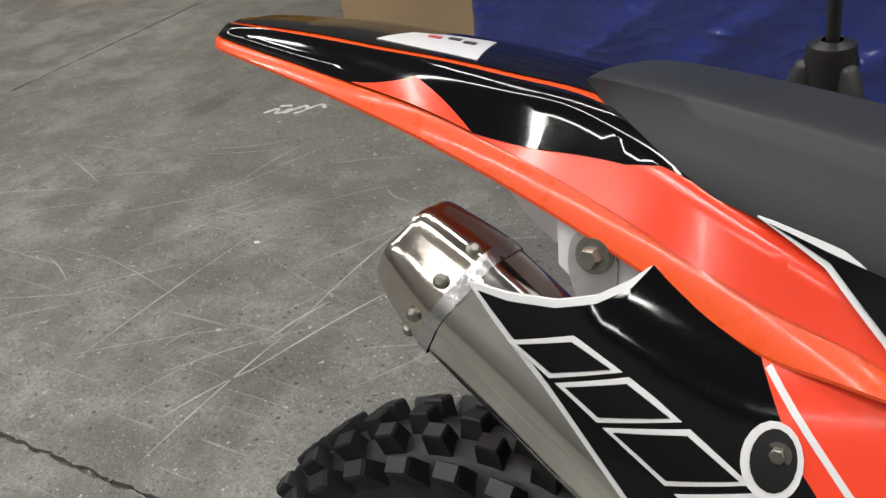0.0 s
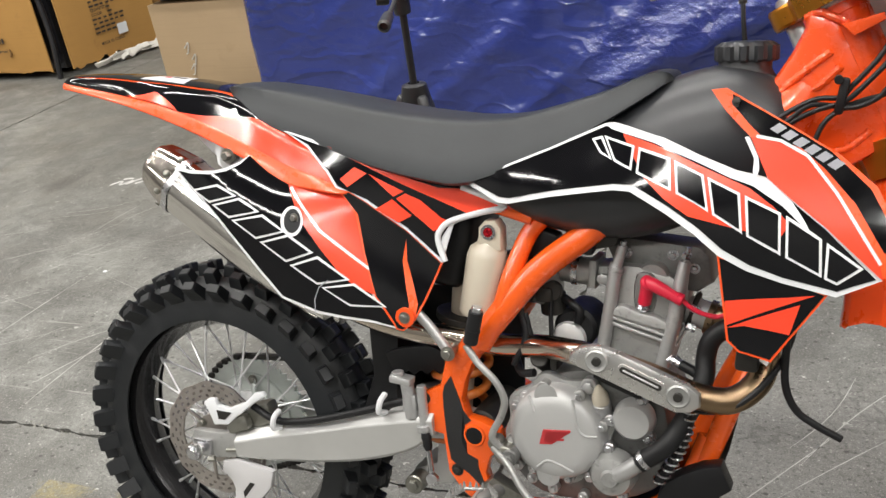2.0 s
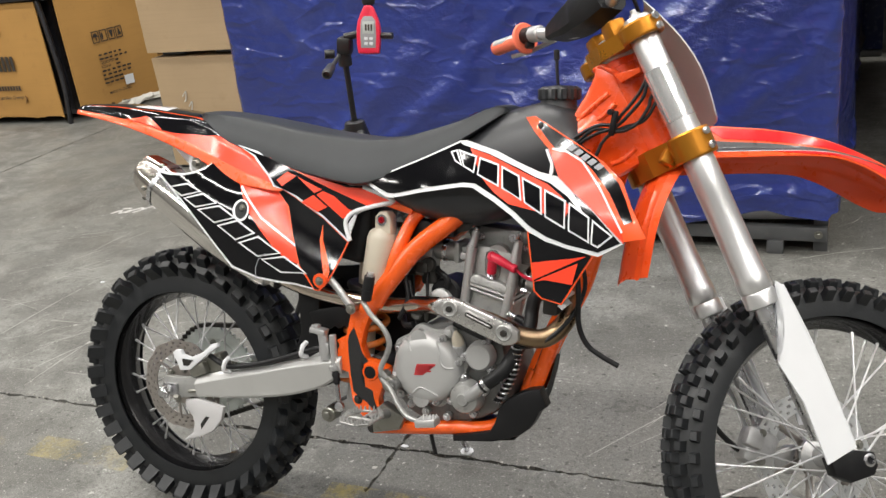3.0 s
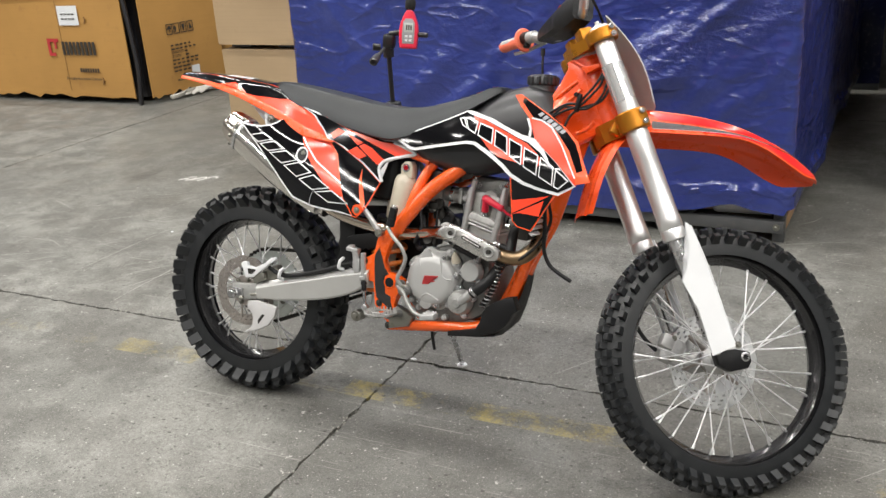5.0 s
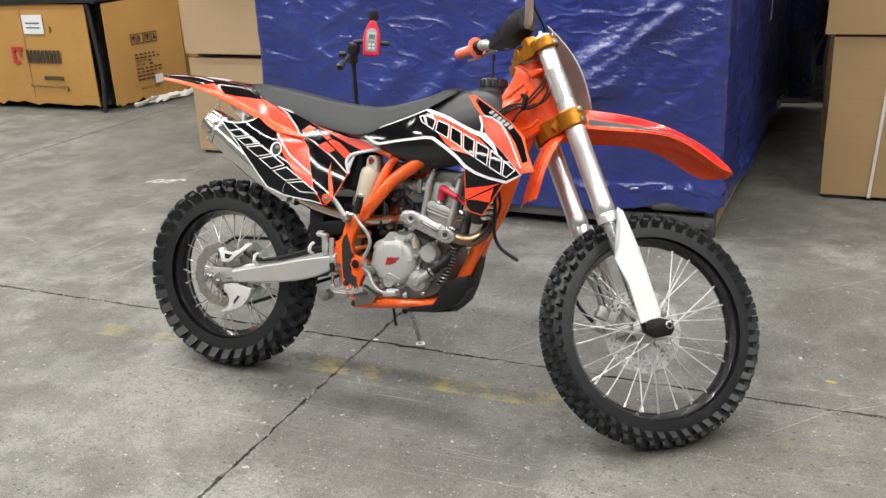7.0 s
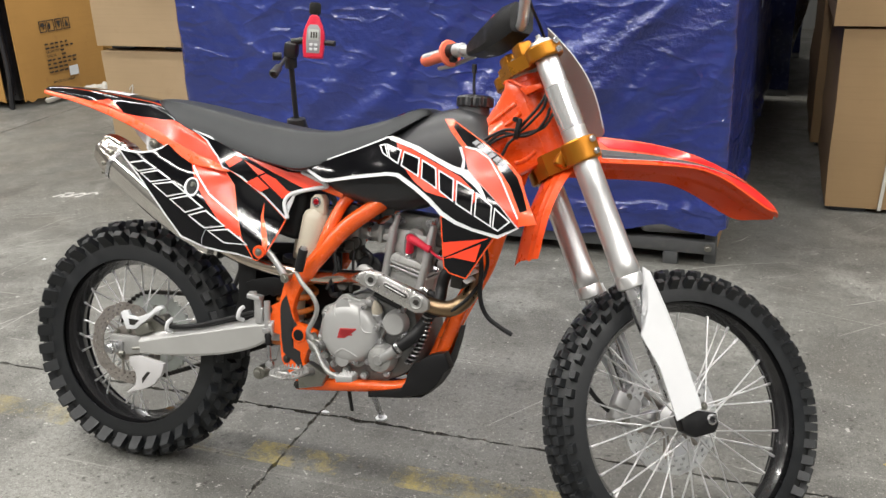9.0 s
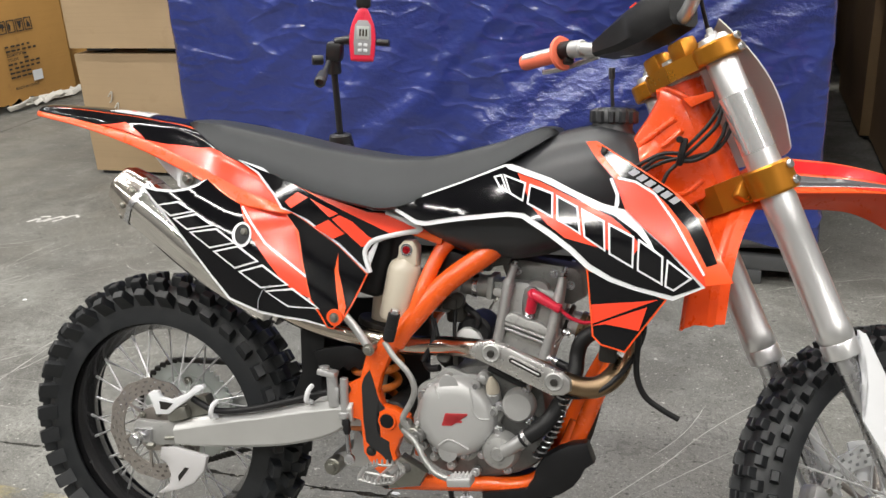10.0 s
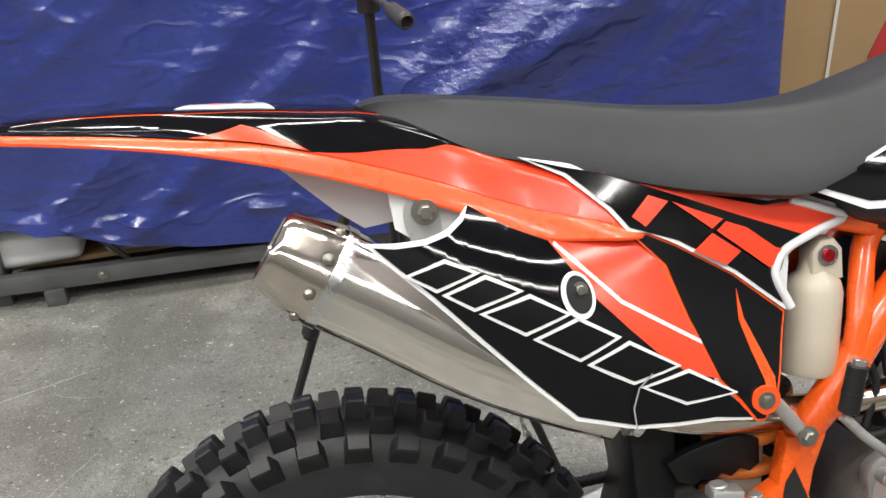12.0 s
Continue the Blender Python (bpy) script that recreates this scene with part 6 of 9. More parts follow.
part("head_box", prism([(1.052, 1.098), (1.050, 1.078), (1.033, 1.043), (1.008, 1.003), (0.978, 0.972), (0.93, 0.93), (0.93, 0.85), (1.02, 0.855), (1.10, 0.875), (1.150, 0.905), (1.165, 0.935), (1.120, 1.030), (1.092, 1.090)], -0.048, 0.048, 0.014), M_orange_head, head)
for s in (-1, 1):
    part("gusset", tube([(1.055, s * 0.018, 0.990, 0.034), (1.020, s * 0.034, 0.945, 0.042), (0.975, s * 0.044, 0.905, 0.042), (0.93, s * 0.052, 0.875, 0.038)], 0.04, 20, 6), M_orange_head, head)
part("stop_lug", prism([(1.095, 1.080), (1.147, 1.094), (1.150, 1.084), (1.112, 1.064)], -0.066, 0.066, 0.003), M_orange_head, head)


def weld(points, r, seed):
    """A rippled bead of weld laid along points."""
    pts = spline(points, 12)
    return tube([(p[0], p[1] + 0.3 * r * math.sin(k * 1.7), p[2] + 0.25 * r * noise.noise(Vector((k, seed, 0))), r * (1 + 0.22 * math.sin(k * 1.7))) for k, p in enumerate(pts)], r, 8, 2)


part("weld_bead", weld([(1.000, -0.0475, 0.968), (1.025, -0.0475, 0.995), (1.056, -0.0475, 1.022), (1.085, -0.0475, 1.045)], 0.0060, 1), M_orange_head, head)
part("weld_bead", weld([(1.020, -0.0475, 0.965), (1.045, -0.0475, 0.985), (1.072, -0.0475, 0.999), (1.098, -0.0475, 1.025)], 0.0060, 2), M_orange_head, head)
part("weld_bead", weld([(1.050, -0.030, 1.090), (1.066, -0.041, 1.098), (1.085, -0.047, 1.090), (1.105, -0.043, 1.080)], 0.0055, 3), M_orange_head, head)
part("weld_bead", weld([(1.090, -0.0475, 0.905), (1.115, -0.0475, 0.915), (1.140, -0.0475, 0.938)], 0.0055, 4), M_orange_head, head)
CABLES = ([(1.175, -0.060, 1.110), (1.163, -0.072, 1.072), (1.144, -0.076, 1.036), (1.112, -0.076, 0.998), (1.099, -0.076, 0.984), (1.069, -0.076, 0.982), (1.034, -0.078, 0.965), (1.00, -0.080, 0.940)],
          [(1.180, -0.060, 1.100), (1.165, -0.075, 1.064), (1.158, -0.078, 1.036), (1.138, -0.079, 1.011), (1.113, -0.079, 0.985), (1.098, -0.079, 0.976), (1.070, -0.078, 0.967), (1.044, -0.079, 0.954), (1.01, -0.080, 0.928)],
          [(1.185, -0.055, 1.075), (1.172, -0.072, 1.036), (1.167, -0.076, 1.015), (1.148, -0.078, 0.986), (1.123, -0.078, 0.972), (1.100, -0.078, 0.968), (1.080, -0.080, 0.950), (1.071, -0.082, 0.930), (1.060, -0.085, 0.905)],
          [(1.186, -0.050, 1.060), (1.180, -0.070, 1.025), (1.160, -0.075, 0.992), (1.128, -0.075, 0.980), (1.100, -0.075, 0.972), (1.062, -0.077, 0.974), (1.030, -0.080, 0.950)])
for pts in CABLES:
    part("cable", tube([(1.150, -0.02, 1.165)] + pts, 0.0036, 8), M_hose, bike, "black wiring")
part("cable_clip", put(box((0.012, 0.014, 0.050), pose(1.101, -0.080, 0.986, 0, 10), 0.004), rod((1.096, -0.070, 1.008), (1.096, -0.092, 1.008), 0.006)), M_black_plastic, bike, "black cable clip")

# ---- engine ----
CASE = [(0.658, 0.53), (0.757, 0.566), (0.857, 0.548), (0.879, 0.497), (0.885, 0.407), (0.83, 0.355), (0.731, 0.333), (0.648, 0.352), (0.612, 0.432)]
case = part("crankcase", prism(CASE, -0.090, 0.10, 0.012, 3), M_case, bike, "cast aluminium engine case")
rim_ = [(0.709 + (0.089 + 0.005 * math.cos(8 * a - 2.1)) * math.cos(a), 0.464 + (0.089 + 0.005 * math.cos(8 * a - 2.1)) * math.sin(a)) for a in (2 * math.pi * k / 96 for k in range(96))]
part("clutch_flange", prism(rim_, -0.103, -0.084, 0.002), M_cast, bike, "scalloped cast flange")
clutch = part("clutch_cover", lathe([(0, 0.036), (0.050, 0.036), (0.066, 0.033), (0.074, 0.026), (0.078, 0.012), (0.080, 0.0)], 48, along((0.709, -0.102, 0.464), (0.709, -1, 0.464))), M_cover, bike, "round silver clutch cover with a red sign")
for k in range(8):
    a = radians(45 * k + 15)
    x, z = 0.709 + 0.077 * math.cos(a), 0.464 + 0.077 * math.sin(a)
    part("lobe", rod((x, -0.100, z), (x, -0.122, z), 0.010, 12), M_cast, clutch)
    part("cover_bolt", bolt((x, -0.122, z), (0, -1, 0), 0.0058, 0.005, False), M_steel, clutch)
for a in (100, 262):
    a = radians(a)
    part("recess", lathe([(0, 0), (0.017, 0), (0.019, 0.003), (0, 0.004)], 20, along((0.709 + 0.068 * math.cos(a), -0.131, 0.464 + 0.068 * math.sin(a)), (0.709 + 0.068 * math.cos(a), -1, 0.464 + 0.068 * math.sin(a)))), M_alu, clutch)
part("red_sign", film([[(0.6870, 0.4505), (0.7075, 0.4525), (0.7080, 0.4558), (0.6935, 0.4545), (0.6972, 0.4725), (0.7375, 0.4762), (0.7380, 0.4795), (0.6935, 0.4758)]], lambda x, z: -0.138, 0.0012, 0.0012, 0), M_redink, clutch, "red angular hook")
part("red_sign", film([[(0.7180, 0.4600), (0.7270, 0.4608), (0.7276, 0.4642), (0.7186, 0.4634)]], lambda x, z: -0.138, 0.0012, 0.0012, 0), M_redink, clutch)
for pts in ([(0.740, 0.530), (0.745, 0.505), (0.749, 0.484), (0.761, 0.473), (0.779, 0.473)], [(0.683, 0.410), (0.699, 0.423), (0.717, 0.420), (0.741, 0.409)], [(0.669, 0.528), (0.679, 0.503)]):
    part("cover_ridge", tube([(x, -0.1380 + 7.0 * max(0.0, math.hypot(x - 0.709, z - 0.464) - 0.050) ** 2, z) for x, z in pts], 0.0022, 8, 4), M_cover, clutch)
part("oil_cap", lathe([(0.0135, 0), (0.0135, 0.006), (0.0125, 0.014), (0.006, 0.028), (0.003, 0.032), (0, 0.032)], 20, along((0.779, -0.108, 0.521), (0.777, -0.120, 0.555))), M_cream, case, "cream plastic oil filler cap")
part("oil_neck", rod((0.780, -0.098, 0.500), (0.779, -0.108, 0.521), 0.0145, 18), M_alu, case)
small = part("starter_cover", lathe([(0, 0.026), (0.026, 0.025), (0.031, 0.019), (0.033, 0.0)], 32, along((0.831, -0.102, 0.500), (0.831, -1, 0.500))), M_cover, bike, "small round silver cover")
for a in (70, 190, 310):
    a = radians(a)
    part("cover_bolt", put(rod((0.831 + 0.036 * math.cos(a), -0.100, 0.5 + 0.036 * math.sin(a)), (0.831 + 0.036 * math.cos(a), -0.116, 0.5 + 0.036 * math.sin(a)), 0.010), bolt((0.831 + 0.036 * math.cos(a), -0.116, 0.5 + 0.036 * math.sin(a)), (0, -1, 0), 0.006, 0.005, False)), M_steel, small)
pump = part("water_pump", lathe([(0, 0.040), (0.012, 0.040), (0.015, 0.034), (0.030, 0.030), (0.036, 0.020), (0.038, 0.0)], 32, along((0.800, -0.104, 0.408), (0.800, -1, 0.408))), M_cast, bike, "cast water pump with hose spigot")
part("spigot", tube([(0.805, -0.13, 0.41), (0.825, -0.138, 0.425), (0.845, -0.14, 0.442)], 0.013, 14), M_alu, pump)
for a in (20, 100, 200, 290):
    a = radians(a)
    part("pump_bolt", put(rod((0.80 + 0.040 * math.cos(a), -0.100, 0.408 + 0.040 * math.sin(a)), (0.80 + 0.040 * math.cos(a), -0.117, 0.408 + 0.040 * math.sin(a)), 0.009), bolt((0.80 + 0.040 * math.cos(a), -0.117, 0.408 + 0.040 * math.sin(a)), (0, -1, 0), 0.006, 0.005, False)), M_steel, pump)
for x, z, r in ((0.760, 0.545, 0.013), (0.775, 0.525, 0.010), (0.64, 0.395, 0.010), (0.70, 0.362, 0.009), (0.75, 0.355, 0.009), (0.868, 0.455, 0.010), (0.655, 0.515, 0.009), (0.665, 0.375, 0.009)):
    part("case_bolt", put(rod((x, -0.095, z), (x, -0.112, z), r), bolt((x, -0.112, z), (0, -1, 0), r * 0.6, 0.005, False)), M_alu, case)
part("oil_filler", put(rod((0.672, -0.05, 0.555), (0.672, -0.085, 0.575), 0.016), box((0.012, 0.05, 0.03), pose(0.700, -0.075, 0.575), 0.004)), M_dark, case)
# cylinder and head: flat-sided castings with stud columns, the barrel leaning forward a little
barrel = part("cylinder", prism([(0.774, 0.640), (0.879, 0.612), (0.860, 0.530), (0.755, 0.545)], -0.040, 0.052, 0.010), M_cast, bike, "cast aluminium cylinder")
SEAM = [(0.766, 0.642), (0.785, 0.642), (0.82, 0.632), (0.85, 0.624), (0.872, 0.617), (0.886, 0.616)]
for drop, deep in ((0.0, -0.054), (-0.0105, -0.052)):
    part("flange", prism([(x, z + drop + 0.0032) for x, z in SEAM] + [(x, z + drop - 0.0032) for x, z in SEAM[::-1]], deep, 0.056, 0.0022), M_alu, barrel)
hd = part("cylinder_head", prism([(0.786, 0.726), (0.822, 0.725), (0.872, 0.713), (0.893, 0.697), (0.880, 0.620), (0.770, 0.645)], -0.040, 0.050, 0.010), M_cast, bike, "cast aluminium cylinder head")
part("head_lip", prism([(0.777, 0.645), (0.792, 0.662), (0.805, 0.663), (0.828, 0.654), (0.852, 0.650), (0.868, 0.641), (0.877, 0.632), (0.876, 0.621), (0.82, 0.633)], -0.055, -0.034, 0.006, 3), M_cast, hd)
# the well stands proud; its depth comes only from the shaded colour
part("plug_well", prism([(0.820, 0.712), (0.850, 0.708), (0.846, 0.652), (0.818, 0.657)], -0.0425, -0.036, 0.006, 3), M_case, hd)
for s in (-1, 1):
    part("stud_boss", tube([(0.799, s * 0.048, 0.758, 0.0078), (0.790, s * 0.048, 0.727, 0.0085), (0.788, s * 0.048, 0.724, 0.0105), (0.778, s * 0.048, 0.652, 0.0105), (0.770, s * 0.046, 0.606, 0.0105), (0.762, s * 0.044, 0.555, 0.010)], 0.0105, 16, 2), M_alu, hd)
    part("stud_boss", tube([(0.894, s * 0.046, 0.738, 0.009), (0.887, s * 0.048, 0.695, 0.0115), (0.879, s * 0.048, 0.640, 0.012), (0.866, s * 0.046, 0.586, 0.0115), (0.855, s * 0.044, 0.545, 0.011)], 0.0105, 16, 3), M_alu, hd)
    for z, x in ((0.722, 0.7885), (0.716, 0.7875)):
        part("collar", lathe([(0.0105, -0.0015), (0.0122, -0.0015), (0.0122, 0.0015), (0.0105, 0.0015)], 18, along((x, s * 0.048, z), (x + 0.1, s * 0.048, z + 0.36)), closed=True), M_alu, hd)
    part("stud", put(rod((0.894, s * 0.046, 0.736), (0.899, s * 0.046, 0.760), 0.0045, 10), rod((0.895, s * 0.046, 0.742), (0.897, s * 0.046, 0.751), 0.0075, 6)), M_steel, hd)
part("stud", rod((0.799, -0.048, 0.757), (0.801, -0.048, 0.766), 0.0052, 10), M_steel, hd)
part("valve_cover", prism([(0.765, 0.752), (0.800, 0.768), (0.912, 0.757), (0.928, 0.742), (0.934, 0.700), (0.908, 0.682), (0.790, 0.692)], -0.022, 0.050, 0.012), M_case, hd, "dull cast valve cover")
part("cam_plug", lathe([(0, 0.016), (0.023, 0.016), (0.026, 0.012), (0.026, 0)], 32, along((0.843, -0.022, 0.705), (0.843, -1, 0.705))), M_cast, hd)
for x, z in ((0.800, 0.742), (0.905, 0.722), (0.872, 0.742)):
    part("head_bolt", bolt((x, -0.022, z), (0, -1, 0), 0.0055, 0.006), M_steel, hd)
port = part("exhaust_port", rod((0.892, -0.012, 0.654), (0.932, -0.014, 0.642), 0.023, 24), M_alu, hd, "exhaust port with a bolted flange")
part("port_flange", lathe([(0, -0.004), (0.026, -0.004), (0.028, 0), (0.026, 0.004), (0, 0.004)], 24, along((0.903, -0.013, 0.651), (0.932, -0.014, 0.642)) @ Matrix.Diagonal((0.85, 1.2, 1, 1))), M_dark, port)
part("port_clamp", lathe([(0.023, -0.005), (0.0275, -0.005), (0.0275, 0.005), (0.023, 0.005)], 28, along((0.930, -0.014, 0.643), (0.97, -0.016, 0.632)), closed=True), M_header, port)
for x, z in ((0.903, 0.664), (0.897, 0.634)):
    part("port_nut", rod((x, -0.040, z), (x + 0.014, -0.041, z - 0.004), 0.0062, 6), M_steel, port)
plug = part("spark_plug_cap", put(rod((0.833, -0.048, 0.668), (0.841, -0.060, 0.704), 0.0105, 16, 0.002), tube([(0.840, -0.060, 0.705, 0.0105), (0.855, -0.063, 0.700, 0.0105), (0.884, -0.066, 0.686, 0.0085), (0.894, -0.066, 0.682, 0.0088)], 0.01, 14, 3)), M_red, bike, "red spark plug cap")
part("cap_collar", rod((0.838, -0.059, 0.703), (0.8435, -0.0665, 0.708), 0.0115, 16, 0.003), M_red, plug)
part("cap_collar", rod((0.884, -0.066, 0.6865), (0.8955, -0.066, 0.6815), 0.0095, 16, 0.002), M_red, plug)
part("plug_nut", put(rod((0.829, -0.040, 0.652), (0.832, -0.047, 0.666), 0.0085, 6), rod((0.8305, -0.043, 0.659), (0.8315, -0.045, 0.662), 0.0105)), M_steel, plug)
part("ignition_lead", tube([(0.893, -0.066, 0.683), (0.909, -0.065, 0.670), (0.927, -0.063, 0.662), (0.949, -0.062, 0.660), (0.972, -0.06, 0.674), (0.99, -0.045, 0.72)], 0.0038, 8), M_red, bike, "red ignition lead")
carb = part("carburettor", put(rod((0.690, -0.012, 0.709), (0.750, -0.012, 0.704), 0.0225, 24), box((0.045, 0.06, 0.085), pose(0.668, -0.012, 0.690, 0, 6), 0.012)), M_cast, bike, "grey cast carburettor")
part("inlet_flange", prism([(0.743, 0.730), (0.755, 0.729), (0.753, 0.683), (0.741, 0.684)], -0.040, 0.03, 0.003), M_cast, carb)
part("inlet_port", prism([(0.754, 0.720), (0.784, 0.722), (0.779, 0.682), (0.754, 0.690)], -0.032, 0.03, 0.008), M_cast, carb)
part("port_rib", prism([(0.756, 0.706), (0.772, 0.708), (0.783, 0.700), (0.781, 0.692), (0.757, 0.692)], -0.040, -0.030, 0.003, 2), M_alu, carb)
part("float_bowl", put(rod((0.676, -0.02, 0.668), (0.680, -0.02, 0.632), 0.022, 20), box((0.03, 0.03, 0.025), pose(0.672, -0.045, 0.672), 0.006)), M_dark, carb)
part("throttle_wheel", rod((0.685, -0.040, 0.678), (0.685, -0.055, 0.678), 0.016, 20), M_dark, carb)
part("clamp", lathe([(0.0226, -0.005), (0.0255, -0.005), (0.0255, 0.005), (0.0226, 0.005)], 24, along((0.716, -0.012, 0.7068), (0.690, -0.012, 0.709)), closed=True), M_steel, carb)
part("inlet_boot", rod((0.655, -0.01, 0.69), (0.575, 0.0, 0.685), 0.044, 18), M_hose, bike, "black rubber inlet boot")
part("airbox", box((0.20, 0.16, 0.14), pose(0.45, 0.0, 0.76, 0, 12), 0.02, 3), M_black_plastic, bike, "black plastic airbox")
starter = part("starter_motor", rod((0.718, 0.05, 0.612), (0.718, -0.036, 0.612), 0.036, 28, 0.006), M_hose, bike, "dark round starter motor")
part("starter_cap", lathe([(0, 0.012), (0.020, 0.012), (0.027, 0.009), (0.029, 0.0)], 28, along((0.709, -0.036, 0.596), (0.709, -1, 0.596))), M_silver, starter, "round silver end cap")
for pts, r in (([(0.64, -0.06, 0.64), (0.655, -0.07, 0.60), (0.67, -0.075, 0.585)], 0.006), ([(0.66, -0.05, 0.70), (0.64, -0.075, 0.66), (0.65, -0.085, 0.61), (0.63, -0.09, 0.56)], 0.005), ([(0.684, -0.045, 0.675), (0.682, -0.050, 0.645), (0.684, -0.055, 0.605)], 0.004), ([(0.70, -0.03, 0.662), (0.716, -0.04, 0.656), (0.728, -0.042, 0.645), (0.724, -0.04, 0.625)], 0.007),
               ([(0.77, -0.105, 0.565), (0.80, -0.112, 0.556), (0.845, -0.115, 0.540)], 0.0075), ([(0.62, -0.05, 0.56), (0.64, -0.08, 0.545), (0.665, -0.09, 0.55)], 0.007), ([(0.892, -0.052, 0.574), (0.912, -0.060, 0.568), (0.928, -0.062, 0.556), (0.935, -0.06, 0.54)], 0.0085)):
    part("small_hose", tube(pts, r, 10), M_hose, bike, "thin black hose")
part("hose_fitting", put(rod((0.868, -0.046, 0.583), (0.876, -0.048, 0.580), 0.010, 6), rod((0.874, -0.048, 0.581), (0.895, -0.053, 0.573), 0.007)), M_steel, barrel)
part("coolant_hose", tube([(0.845, -0.14, 0.442), (0.885, -0.135, 0.475), (0.912, -0.110, 0.520), (0.930, -0.082, 0.565), (0.9305, -0.068, 0.595), (0.937, -0.066, 0.622), (0.955, -0.064, 0.640), (0.985, -0.060, 0.649), (1.02, -0.045, 0.66)], 0.015, 16), M_hose, bike, "thick black coolant hose")
part("hose_band", lathe([(0.0135, -0.004), (0.0158, -0.004), (0.0158, 0.004), (0.0135, 0.004)], 20, along((0.852, -0.1395, 0.448), (0.885, -0.135, 0.475)), closed=True), M_steel, bike, "steel hose clip")
coil = [(0.915 - 0.045 * t * t + 0.011 * math.cos(2 * math.pi * 12 * t), -0.118 + 0.011 * math.sin(2 * math.pi * 12 * t), 0.535 - 0.13 * t) for t in (k / 140 for k in range(141))]
part("coil_guard", tube(coil, 0.0018, 6, 1), M_steel, bike, "steel coil round a hose")
part("coil_hose", tube([(0.918, -0.118, 0.54), (0.905, -0.118, 0.47), (0.870, -0.118, 0.405)], 0.008, 8), M_hose, bike)

# black boxes added to make the gap under the tank dark, and a stay
part("gap_filler", box((0.05, 0.04, 0.035), pose(0.735, -0.055, 0.765, 10, 8), 0.008), M_black_plastic, bike, "black box added to darken the gap under the tank")
part("gap_block", box((0.055, 0.035, 0.05), pose(0.665, -0.04, 0.755, 0, 15), 0.006), M_black_plastic, bike, "black block added to darken the gap by the carburettor")
part("mount_plate", prism([(0.695, 0.77), (0.75, 0.79), (0.80, 0.785), (0.79, 0.76), (0.73, 0.745)], -0.060, -0.052, 0.003), M_dark, bike, "dark engine head stay")

# ---- exhaust ----
def oval_run(rows, n=18, squash=0.86):
    """A pipe of rows (x, y, z, radius) with a six-sided, softened section."""
    bm, rings = bmesh.new(), []
    pts = spline(rows, 3)
    for i, p in enumerate(pts):
        way = Vector((pts[min(i + 1, len(pts) - 1)] - pts[max(0, i - 1)])[:3]).normalized()
        side = Vector((0, 1, 0))
        up = way.cross(side).normalized()
        ring_ = []
        for k in range(n):
            a = 2 * math.pi * k / n
            q = 1 + 0.045 * math.cos(6 * a)
            ring_.append(bm.verts.new(Vector(p[:3]) + side * (p[3] * squash * q * math.cos(a)) + up * (p[3] * q * math.sin(a))))
        rings.append(ring_)
    for p, q in zip(rings, rings[1:]):
        for k in range(n):
            j = (k + 1) % n
            bm.faces.new((p[k], p[j], q[j], q[k]))
    return bm, rings


MY = -0.122
bm, rings = oval_run([(0.018, MY, 0.852, 0.0545), (0.08, MY, 0.810, 0.0545), (0.17, MY, 0.745, 0.053), (0.25, MY + 0.004, 0.693, 0.048), (0.32, MY + 0.006, 0.652, 0.040)], 36)
bm.faces.new(rings[-1][::-1])
silencer = part("silencer", bm, M_polished, bike, "polished stainless silencer with riveted end cap")
bm, rings = oval_run([(-0.030, MY, 0.8875, 0.0395), (-0.024, MY, 0.883, 0.0440), (0.0, MY, 0.865, 0.0515), (0.022, MY, 0.849, 0.0560), (0.026, MY, 0.846, 0.0560)], 36)
way = Vector((0.062, 0, -0.046)).normalized()
inner = [bm.verts.new(Vector((-0.030, MY, 0.8875)) + (v.co - Vector((-0.030, MY, 0.8875))) * 0.86 - way * 0.001) for v in rings[0]]
deep = [bm.verts.new(Vector((-0.030, MY, 0.8875)) + (v.co - Vector((-0.030, MY, 0.8875))) * 0.70 + way * 0.045) for v in rings[0]]
for k in range(36):
    j = (k + 1) % 36
    bm.faces.new((rings[0][k], rings[0][j], inner[j], inner[k]))
    bm.faces.new((inner[k], inner[j], deep[j], deep[k]))
bm.faces.new(deep)
part("end_cap", bm, M_chrome, silencer, "mirror-bright tapered end cap")
bm, rings = oval_run([(0.020, MY, 0.8505, 0.0565), (0.030, MY, 0.8435, 0.0565)], 36)
part("clamp_band", bm, M_steel, silencer)
for a in (-18, 24, 62, -60):
    c, s = math.cos(radians(a)), math.sin(radians(a))
    up = Vector((0.6, 0, 0.8))
    p = Vector((0.012, MY, 0.856)) + Vector((0, -1, 0)) * 0.048 * c + up * 0.056 * s
    part("rivet", lathe([(0, 0.004), (0.003, 0.004), (0.006, 0.001), (0.006, -0.002)], 12, along(p, p + Vector((0, -c, 0)) + up * s)), M_zinc, silencer)
part("seam", tube([(0.03, MY - 0.018, 0.792), (0.12, MY - 0.018, 0.730), (0.20, MY - 0.016, 0.676), (0.29, MY - 0.012, 0.625)], 0.0022, 6), M_polished, silencer)
part("mid_pipe", tube([(0.30, MY + 0.006, 0.662, 0.019), (0.37, MY + 0.012, 0.630, 0.019), (0.44, -0.098, 0.608, 0.0195), (0.52, -0.076, 0.592, 0.0195), (0.60, -0.066, 0.584, 0.0195), (0.68, -0.084, 0.594, 0.0195), (0.745, -0.125, 0.604, 0.0196), (0.78, -0.138, 0.603, 0.0197), (0.81, -0.141, 0.598, 0.0197)], 0.0195, 18), M_pipe, bike, "polished stainless exhaust pipe")
